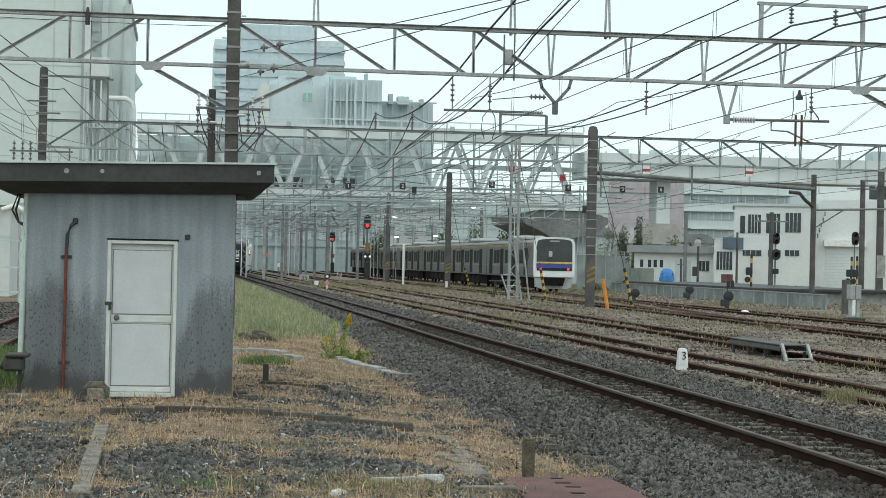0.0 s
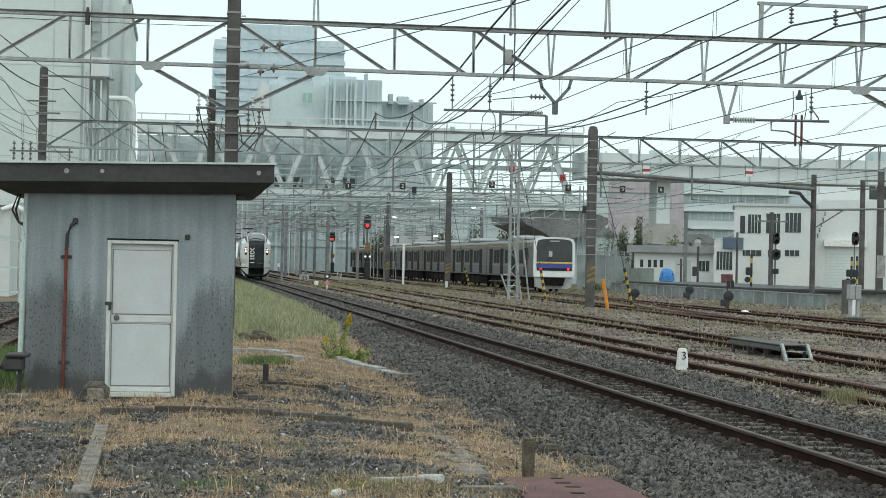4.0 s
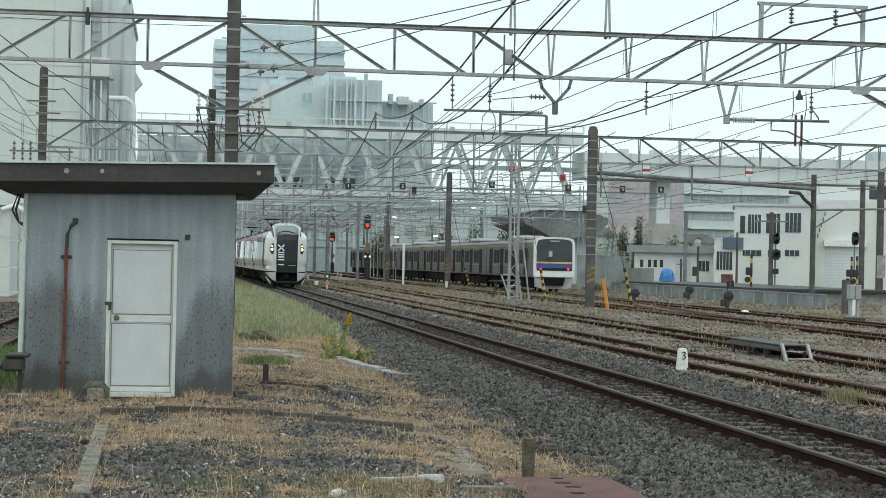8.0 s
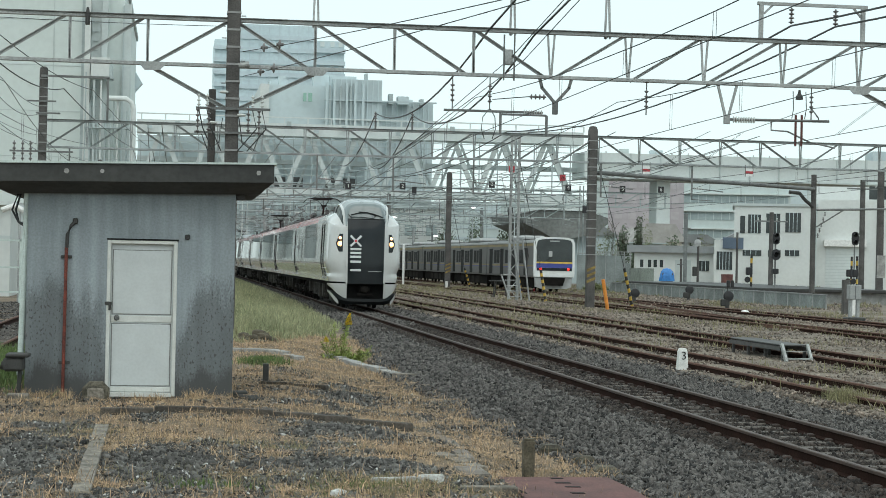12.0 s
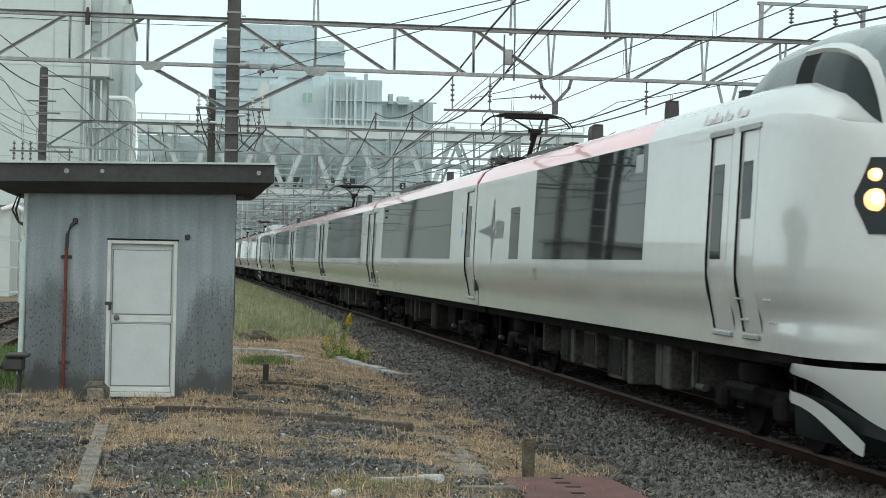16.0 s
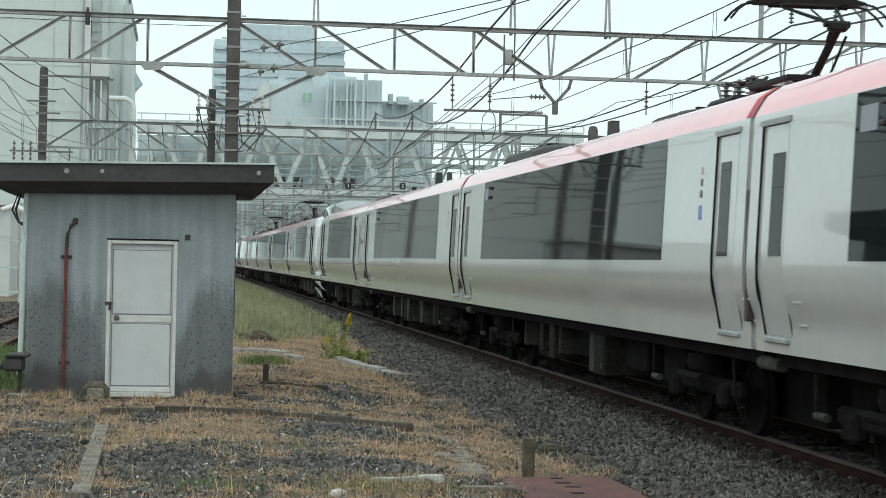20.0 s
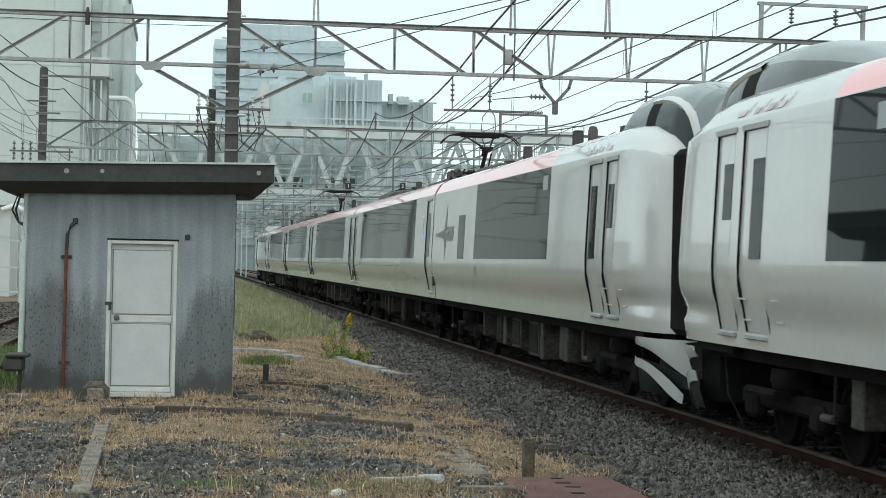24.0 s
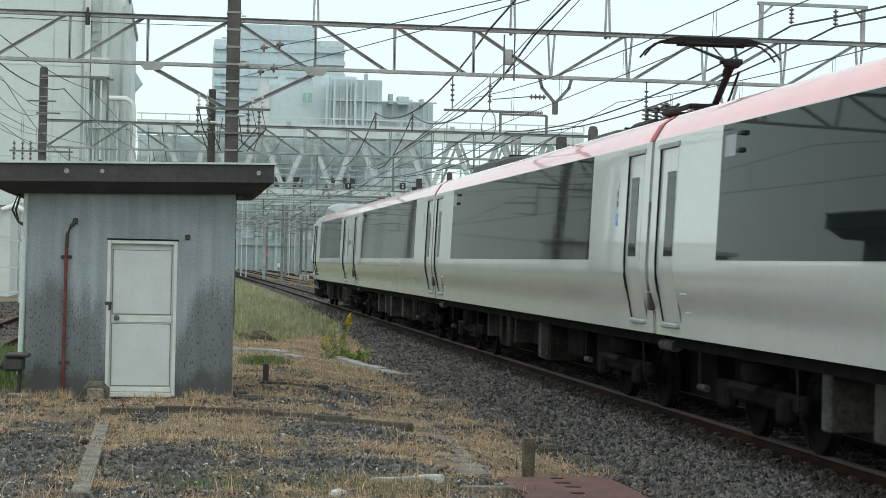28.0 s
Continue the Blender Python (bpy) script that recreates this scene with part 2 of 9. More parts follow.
M["drop_red"] = mat("drop_red", (0.12, 0.035, 0.03), 0.7, vary=0.3)
M["panto"] = mat("panto", (0.012, 0.012, 0.012), 0.6, vary=0.3, scale=4, spec=0.2)
M["cab_side_glass"] = mat("cab_side_glass", (0.034, 0.042, 0.042), 0.10, vary=0.15, scale=1.0, bump=0.0, spec=0.10)
M["goldenrod_leaf"] = mat("goldenrod_leaf", (0.25, 0.31, 0.075), 0.8, vary=0.3, scale=3, bump=0, per_piece=0.45)
M["mauve_pane"] = mat("mauve_pane", (0.47, 0.435, 0.45), 0.6, vary=0.1, scale=0.1, fine=1, bump=0)
M["slab"] = mat("slab", (0.215, 0.19, 0.165), 0.95, vary=0.4, scale=4, fine=35, bump=0.5)
M["pane_matte"] = mat("pane_matte", (0.045, 0.046, 0.046), 0.8, vary=0.2, scale=0.8, bump=0, spec=0.1)
M["white_stone"] = mat("white_stone", (0.52, 0.52, 0.50), 0.9, vary=0.35, scale=5, fine=40, bump=0.4)
M["bench"] = mat("bench", (0.088, 0.086, 0.084), 0.7, vary=0.25, scale=3, fine=25, bump=0.1)
M["stripe_worn"] = mat("stripe_worn", (0.33, 0.235, 0.075), 0.8, vary=0.4, scale=3, fine=20, bump=0.1)
M["board_grey"] = mat("board_grey", (0.42, 0.43, 0.43), 0.7, vary=0.15, scale=3)
M["mossy"] = mat("mossy", (0.105, 0.094, 0.070), 0.95, vary=0.5, scale=7, fine=35, bump=0.8, per_piece=0.4)


# ---- building blocks ----
class Geo:
    """Collects vertices and faces for one mesh."""

    def __init__(self):
        self.v, self.f = [], []

    def add(self, verts, faces):
        n = len(self.v)
        self.v.extend(tuple(p) for p in verts)
        self.f.extend(tuple(i + n for i in f) for f in faces)
        return self

    def box(self, x0, x1, y0, y1, z0, z1, b=0.0):
        """A box, with chamfered edges where b is given."""
        if b <= 0:
            vs = [(x, y, z) for x in (x0, x1) for y in (y0, y1) for z in (z0, z1)]
            fs = [(0, 1, 3, 2), (4, 6, 7, 5), (0, 4, 5, 1), (2, 3, 7, 6), (0, 2, 6, 4), (1, 5, 7, 3)]
            return self.add(vs, fs)
        b = min(b, (x1 - x0) * 0.49, (y1 - y0) * 0.49, (z1 - z0) * 0.49)
        lo, hi = (x0, y0, z0), (x1, y1, z1)
        ids, vs = {}, []
        for sx in (0, 1):
            for sy in (0, 1):
                for sz in (0, 1):
                    s = (sx, sy, sz)
                    for ax in range(3):
                        p = []
                        for k in range(3):
                            c = (lo, hi)[s[k]][k]
                            p.append(c if k == ax else c + (b if s[k] == 0 else -b))
                        ids[s, ax] = len(vs)
                        vs.append(tuple(p))
        fs = []
        for ax in range(3):
            o = [k for k in range(3) if k != ax]
            for side in (0, 1):
                ring = []
                for u, w in ((0, 0), (1, 0), (1, 1), (0, 1)):
                    s = [0, 0, 0]
                    s[ax], s[o[0]], s[o[1]] = side, u, w
                    ring.append(ids[tuple(s), ax])
                fs.append(tuple(ring if (side == 1) ^ (ax == 1) else ring[::-1]))
            for u in (0, 1):
                for w in (0, 1):
                    s0, s1 = [0, 0, 0], [0, 0, 0]
                    s0[ax], s1[ax] = 0, 1
                    s0[o[0]] = s1[o[0]] = u
                    s0[o[1]] = s1[o[1]] = w
                    q = (ids[tuple(s0), o[0]], ids[tuple(s1), o[0]], ids[tuple(s1), o[1]], ids[tuple(s0), o[1]])
                    fs.append(q)
        for sx in (0, 1):
            for sy in (0, 1):
                for sz in (0, 1):
                    fs.append(tuple(ids[(sx, sy, sz), a] for a in range(3)))
        return self.add(vs, fs)

    def beam(self, p, q, w, h=None):
        """A bar of section w x h from p to q."""
        p, q, h = Vector(p), Vector(q), h or w
        d = (q - p).normalized()
        up = Vector((0, 0, 1)) if abs(d.z) < 0.95 else Vector((0, 1, 0))
        s = d.cross(up).normalized() * (w / 2)
        u = s.cross(d).normalized() * (h / 2)
        vs = [e + a * s + b * u for e in (p, q) for a, b in ((-1, -1), (1, -1), (1, 1), (-1, 1))]
        return self.add(vs, [(0, 1, 2, 3), (7, 6, 5, 4), (0, 4, 5, 1), (1, 5, 6, 2), (2, 6, 7, 3), (3, 7, 4, 0)])

    def angle(self, p, q, w):
        """A steel angle: two thin legs."""
        p, q = Vector(p), Vector(q)
        self.beam(p, q, w, w * 0.18)
        o = Vector((0, w * 0.42, -w * 0.45))
        return self.beam(p + o, q + o, w * 0.18, w * 0.9)

    def tube(self, pts, r, n=8, r1=None, caps=True):
        """A round bar through the points."""
        pts = [Vector(p) for p in pts]
        r1 = r if r1 is None else r1
        base, m = len(self.v), len(pts)
        for i, p in enumerate(pts):
            d = (pts[min(i + 1, m - 1)] - pts[max(i - 1, 0)]).normalized()
            up = Vector((0, 0, 1)) if abs(d.z) < 0.95 else Vector((1, 0, 0))
            s = d.cross(up).normalized()
            u = s.cross(d)
            rr = r + (r1 - r) * i / max(1, m - 1)
            for k in range(n):
                a = 2 * math.pi * k / n
                self.v.append(tuple(p + (s * math.cos(a) + u * math.sin(a)) * rr))
        for i in range(m - 1):
            for k in range(n):
                a, b = base + i * n + k, base + i * n + (k + 1) % n
                self.f.append((a, b, b + n, a + n))
        if caps:
            self.f.append(tuple(base + k for k in range(n))[::-1])
            self.f.append(tuple(base + (m - 1) * n + k for k in range(n)))
        return self

    def lathe(self, profile, centre, n=12, axis=2):
        """A turned shape: profile rows (radius, height) about an axis through centre."""
        base, m = len(self.v), len(profile)
        for r, h in profile:
            for k in range(n):
                a = 2 * math.pi * k / n
                p = [r * math.cos(a), r * math.sin(a), h]
                if axis == 0:
                    p = [p[2], p[0], p[1]]
                elif axis == 1:
                    p = [p[1], p[2], p[0]]
                self.v.append((p[0] + centre[0], p[1] + centre[1], p[2] + centre[2]))
        for i in range(m - 1):
            for k in range(n):
                a, b = base + i * n + k, base + i * n + (k + 1) % n
                self.f.append((a, b, b + n, a + n))
        self.f.append(tuple(base + k for k in range(n))[::-1])
        self.f.append(tuple(base + (m - 1) * n + k for k in range(n)))
        return self

    def grid(self, rows):
        """A sheet through rows of points."""
        base, n = len(self.v), len(rows[0])
        for r in rows:
            self.v.extend(tuple(p) for p in r)
        for i in range(len(rows) - 1):
            for k in range(n - 1):
                a = base + i * n + k
                self.f.append((a, a + 1, a + 1 + n, a + n))
        return self

    def prism(self, outline, y0, y1):
        """An outline in x and z, drawn out from y0 to y1."""
        n = len(outline)
        vs = [(x, y, z) for y in (y0, y1) for x, z in outline]
        fs = [tuple(range(n)), tuple(range(2 * n - 1, n - 1, -1))]
        fs += [(i, i + n, (i + 1) % n + n, (i + 1) % n) for i in range(n)]
        return self.add(vs, fs)

    def slab(self, outline, x0, x1):
        """An outline in y and z, drawn out from x0 to x1."""
        n = len(outline)
        vs = [(x, y, z) for x in (x0, x1) for y, z in outline]
        fs = [tuple(range(n)), tuple(range(2 * n - 1, n - 1, -1))]
        fs += [(i, i + n, (i + 1) % n + n, (i + 1) % n) for i in range(n)]
        return self.add(vs, fs)

    def data(self, name, material, smooth=False):
        me = bpy.data.meshes.new(name)
        me.from_pydata(self.v, [], self.f)
        bm = bmesh.new()
        bm.from_mesh(me)
        if smooth:
            bmesh.ops.remove_doubles(bm, verts=bm.verts, dist=1e-5)
        bmesh.ops.recalc_face_normals(bm, faces=bm.faces)
        bm.to_mesh(me)
        bm.free()
        me.materials.append(material)
        if smooth:
            me.polygons.foreach_set("use_smooth", [True] * len(me.polygons))
            me.set_sharp_from_angle(angle=radians(38))
        return me


def part(name, geo, material, parent=None, label="", smooth=False, at=None):
    """Links the geometry as one mesh object under its thing."""
    ob = new(name, geo.data(name, M[material], smooth) if isinstance(geo, Geo) else geo)
    if parent:
        ob.parent = parent
    if at is not None:
        ob.matrix_basis = at
    if label:
        ob["label"] = label
    return ob


def thing(name, label, category, group="", kind="", at=None):
    """An empty at the base of a thing, to carry its parts."""
    ob = new(name)
    if at is not None:
        ob.matrix_basis = at
    return tagged(ob, label, category, group, kind)


def single(name, geo, material, label, category, group="", kind="", smooth=False, at=None):
    return tagged(part(name, geo, material, None, "", smooth, at), label, category, group, kind)


def stuff_mesh(name, verts, faces, material):
    """A big mesh of triangles out of arrays."""
    me = bpy.data.meshes.new(name)
    nv, nf = len(verts), len(faces)
    me.vertices.add(nv)
    me.vertices.foreach_set("co", np.asarray(verts, np.float32).ravel())
    me.loops.add(nf * 3)
    me.loops.foreach_set("vertex_index", np.asarray(faces, np.int32).ravel())
    me.polygons.add(nf)
    me.polygons.foreach_set("loop_start", np.arange(0, nf * 3, 3, dtype=np.int32))
    me.update(calc_edges=True)
    me.materials.append(M[material])
    return me


def letters(name, text, size, material, parent, m, label=""):
    """A word in the built-in font, turned into a mesh."""
    cu = bpy.data.curves.new(name, "FONT")
    cu.body, cu.size, cu.extrude, cu.align_x, cu.align_y = text, size, 0.004, "CENTER", "CENTER"
    tmp = bpy.data.objects.new(name, cu)
    scene.collection.objects.link(tmp)
    me = bpy.data.meshes.new_from_object(tmp.evaluated_get(bpy.context.evaluated_depsgraph_get()))
    bpy.data.objects.remove(tmp)
    bpy.data.curves.remove(cu)
    me.materials.clear()
    me.materials.append(M[material])
    return part(name, me, material, parent, label, at=m)


def smooth_step(a, b, x):
    t = np.clip((x - a) / (b - a), 0, 1)
    return t * t * (3 - 2 * t)


# ---- the lie of the land (metres; y runs along the tracks, away) ----
TRACKS = (7.25, 10.85, 14.70, 20.90, 25.40)
LEFT_TRACK = -4.2


def toe(y):
    """Where the ballast of the main line ends on its near side."""
    return np.interp(y, (19, 23.4, 26.5, 29.7, 33, 35.5, 40.5, 46, 52, 62), (4.45, 4.30, 4.14, 4.08, 3.98, 4.0, 4.34, 4.78, 5.08, 5.35)) + 0.07 * np.sin(y * 0.9) + 0.07 * np.sin(y * 2.3 + 1)


def land(x, y):
    """Height of the ground."""
    x, y = np.asarray(x, float), np.asarray(y, float)
    z = -0.17 + 0.14 * smooth_step(-3.0, -2.3, x) - 0.22 * smooth_step(1.6, toe(y) - 0.1, x) + 0.08 * smooth_step(8.8, 9.8, x)
    bumps = 0.03 * np.sin(x * 1.7 + y * 0.6) * np.sin(y * 0.9 - x * 0.4) + 0.02 * np.sin(x * 4.1) * np.sin(y * 3.3)
    near = (1 - smooth_step(60, 140, y))
    return z + bumps * near


def ballast_top(x, y):
    """Height of the ballast between its toe and the second track."""
    x, y = np.asarray(x, float), np.asarray(y, float)
    t = toe(y)
    z = -0.262 + 0.087 * smooth_step(t, t + 1.25, x) - 0.02 * smooth_step(8.3, 9.6, x)
    return z + 0.014 * np.sin(x * 5.3 + y * 2.1) * np.sin(y * 4.7)


# ---- ground ----
def build_ground():
    xs = [-3000, -900, -300, -120, -60, -30, -18, -12, -8, -6, -5] + [i * 0.25 - 4 for i in range(56)] + \
         [10.5, 11.5, 13, 15, 18, 21, 25, 30, 40, 60, 100, 200, 500, 1200, 3000]
    ys = [-3000, -600, -100, -30, 0, 8, 12] + [14 + i * 0.3 for i in range(110)] + \
         [47 + i * 1.5 for i in range(40)] + [110, 125, 150, 180, 230, 300, 420, 700, 1300, 4000]
    rows = []
    for y in ys:
        zs = land(xs, [y] * len(xs))
        rows.append([(x, y, float(z)) for x, z in zip(xs, zs)])
    g = Geo().grid(rows)
    single("ground", g, "soil", "brown earth of a railway yard with dry grass", "ground", kind="structure", smooth=True)
    xs = [9.2, 10, 11, 12, 13, 14, 15, 16, 18, 20, 22, 24, 26, 28, 31, 35, 40, 50]
    rows = [[(x, y, float(land(x, y)) + (0.03 if 9.3 < x < 49 else -0.05)) for x in xs] for y in [8 + 3 * i for i in range(45)] + [160, 200, 260, 340]]
    single("yard_bed", Geo().grid(rows), "yard", "worn brown ballast of the sidings", "ballast", kind="structure", smooth=True)
    rows = []
    for i in range(0, 330):
        y = 9 + 0.5 * i if i < 120 else 69 + (i - 120) * 1.2
        t = float(toe(y))
        cols = [t - 0.15 + (9.7 - t) * k / 26 for k in range(27)]
        rows.append([(x, y, float(ballast_top(x, y)) - (0.05 if k in (0, 26) else 0)) for k, x in enumerate(cols)])
    single("ballast_gap_sheet", Geo().grid(rows), "ballast", "sheet under the main line's ballast, near black for the shade between stones", "ballast",
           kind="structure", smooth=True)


def rail_geo(x, y0, y1, head):
    """One half of a flat-bottomed rail: head, or web and foot."""
    if head:
        prof = [(-0.033, -0.036), (-0.034, -0.008), (-0.026, 0.0), (0.026, 0.0), (0.034, -0.008), (0.033, -0.036)]
    else:
        prof = [(-0.062, -0.153), (-0.062, -0.142), (-0.012, -0.125), (-0.010, -0.05), (-0.032, -0.037), (0.032, -0.037),
                (0.010, -0.05), (0.012, -0.125), (0.062, -0.142), (0.062, -0.153)]
    return Geo().prism([(x + a, b) for a, b in prof], y0, y1)


def build_track(name, xc, label, head_mat, y0, y1, sleepers, clips=False, gauge=1.18):
    tr = thing(name, label, "railway track", "tracks of the yard", "structure")
    for s in (-1, 1):
        x = xc + s * gauge / 2
        web = part("rail", rail_geo(x, y0, y1, False), "rail_side", tr, "rusty steel rail")
        part("rail_head", rail_geo(x, y0, y1, True), head_mat, web, "worn running surface")
    sl = Geo().box(-1.0, 1.0, -0.11, 0.11, -0.30, -0.145, 0.02).data("sleeper", M["sleeper"])
    cl = Geo()
    for s in (-1, 1):
        for o in (-0.10, 0.10):
            cl.box(s * gauge / 2 + o - 0.045, s * gauge / 2 + o + 0.045, -0.05, 0.05, -0.155, -0.105, 0.015)
    cl = cl.data("rail_fastening", M["clip"])
    y, n = y0 + 0.3, 0
    while y < sleepers:
        s = part("sleeper", sl, "sleeper", tr, at=pose(xc, y, 0.0))
        if clips and y < 75:
            part("rail_fastening", cl, "clip", s)
        y += 0.66
    return tr


def build_tracks():
    build_track("track_1", TRACKS[0], "main line track with polished rails on dark ballast", "rail_head", 8, 420, 150, True)
    for i, (x, end) in enumerate(((TRACKS[1], 100), (TRACKS[2], 100), (TRACKS[3], 110), (TRACKS[4], 110))):
        build_track(f"track_{i + 2}", x, "siding track with rusty rails", "rail_dull", 15, 380, end, i == 0)
    build_track("track_6", LEFT_TRACK, "rusty siding track behind the hut", "rail_dull", 25, 380, 75)
    # a turnout between the two far sidings
    tr = thing("track_7", "rusty crossover between two sidings", "railway track", "tracks of the yard", "structure")
    for s in (-0.59, 0.59):
        pts = [(20.9 + s + 4.5 * float(smooth_step(62, 118, y)), y, -0.075) for y in range(60, 121, 3)]
        g = Geo()
        for a, b in zip(pts, pts[1:]):
            g.beam(a, (b[0], b[1] + 0.02, b[2]), 0.06, 0.14)
        part("rail", g, "rail_dull", tr)


# ---- the hut ----
def stain_material():
    """Old cement render with splashes of black mould."""
    m = mat("hut_render", (0.285, 0.322, 0.342), 0.9, vary=0.14, scale=1.2, fine=35, bump=0.25)
    nt = m.node_tree
    bsdf = nt.nodes["Principled BSDF"]
    src = bsdf.inputs["Base Color"].links[0].from_socket
    tc = nt.nodes.new("ShaderNodeTexCoord")
    sep = nt.nodes.new("ShaderNodeSeparateXYZ")
    nt.links.new(tc.outputs["Object"], sep.inputs[0])
    big = nt.nodes.new("ShaderNodeTexNoise")
    big.inputs["Scale"].default_value, big.inputs["Detail"].default_value = 1.6, 12
    mp = nt.nodes.new("ShaderNodeMapping")
    mp.inputs["Scale"].default_value = (1.6, 1.0, 0.45)
    nt.links.new(tc.outputs["Object"], mp.inputs[0])
    nt.links.new(mp.outputs[0], big.inputs[0])
    speck = nt.nodes.new("ShaderNodeTexNoise")
    speck.inputs["Scale"].default_value, speck.inputs["Detail"].default_value = 38, 10
    mq = nt.nodes.new("ShaderNodeMapping")
    mq.inputs["Scale"].default_value = (1.35, 1.0, 0.7)
    nt.links.new(tc.outputs["Object"], mq.inputs[0])
    nt.links.new(mq.outputs[0], speck.inputs[0])

    def math_node(op, a, b):
        n = nt.nodes.new("ShaderNodeMath")
        n.operation = op
        for k, v in enumerate((a, b)):
            if isinstance(v, (int, float)):
                n.inputs[k].default_value = v
            else:
                nt.links.new(v, n.inputs[k])
        return n.outputs[0]

    # grey mould with a ragged upper edge at chest height, clear beside the door, black pits in it, a damp band at the foot
    off = math_node("ABSOLUTE", math_node("ADD", sep.outputs[0], 0.48), 0.0)
    clear = math_node("MINIMUM", math_node("MULTIPLY", math_node("SUBTRACT", off, 0.70), 5.0), 0.0)
    edge = math_node("MULTIPLY", math_node("SUBTRACT", 1.66, sep.outputs[2]), 1.5)
    k = math_node("ADD", math_node("ADD", edge, clear), math_node("MULTIPLY", math_node("SUBTRACT", big.outputs[0], 0.5), 4.0))
    k = math_node("ADD", k, math_node("MULTIPLY", math_node("SUBTRACT", speck.outputs[0], 0.5), 1.5))
    ramp = nt.nodes.new("ShaderNodeValToRGB")
    ramp.color_ramp.elements[0].position, ramp.color_ramp.elements[1].position = 0.0, 0.75
    ramp.color_ramp.elements[1].color = (0.58, 0.58, 0.58, 1)
    nt.links.new(k, ramp.inputs[0])
    pit = nt.nodes.new("ShaderNodeTexNoise")
    pit.inputs["Scale"].default_value, pit.inputs["Detail"].default_value = 27, 3
    nt.links.new(mq.outputs[0], pit.inputs[0])
    pr = nt.nodes.new("ShaderNodeMapRange")
    pr.inputs["From Min"].default_value, pr.inputs["From Max"].default_value = 0.57, 0.66
    nt.links.new(pit.outputs[0], pr.inputs[0])
    foot = math_node("ADD", math_node("MULTIPLY", math_node("SUBTRACT", 0.40, sep.outputs[2]), 2.8), math_node("MULTIPLY", math_node("SUBTRACT", big.outputs[0], 0.5), 2.4))
    foot = math_node("MINIMUM", math_node("MAXIMUM", math_node("ADD", foot, math_node("SUBTRACT", speck.outputs[0], 0.5)), 0.0), 0.6)
    fac = math_node("ADD", ramp.outputs[0], math_node("MULTIPLY", math_node("MULTIPLY", pr.outputs[0], ramp.outputs[0]), 0.75))
    fac = math_node("MINIMUM", math_node("ADD", fac, math_node("MULTIPLY", foot, 0.70)), 0.92)
    mix = nt.nodes.new("ShaderNodeMix")
    mix.data_type = "RGBA"
    nt.links.new(fac, mix.inputs["Factor"])
    streak = nt.nodes.new("ShaderNodeTexNoise")
    streak.inputs["Scale"].default_value, streak.inputs["Detail"].default_value = 3.2, 5
    ms = nt.nodes.new("ShaderNodeMapping")
    ms.inputs["Scale"].default_value = (2.6, 1.0, 0.16)
    nt.links.new(tc.outputs["Object"], ms.inputs[0])
    nt.links.new(ms.outputs[0], streak.inputs[0])
    sr = nt.nodes.new("ShaderNodeMapRange")
    sr.inputs["From Min"].default_value, sr.inputs["From Max"].default_value = 0.3, 0.7
    sr.inputs["To Min"].default_value, sr.inputs["To Max"].default_value = 0.82, 1.13
    nt.links.new(streak.outputs[0], sr.inputs[0])
    sv = nt.nodes.new("ShaderNodeVectorMath")
    sv.operation = "SCALE"
    nt.links.new(src, sv.inputs[0])
    nt.links.new(sr.outputs[0], sv.inputs["Scale"])
    nt.links.new(sv.outputs[0], mix.inputs["A"])
    mix.inputs["B"].default_value = (0.060, 0.060, 0.058, 1)
    nt.links.new(mix.outputs["Result"], bsdf.inputs["Base Color"])
    return m


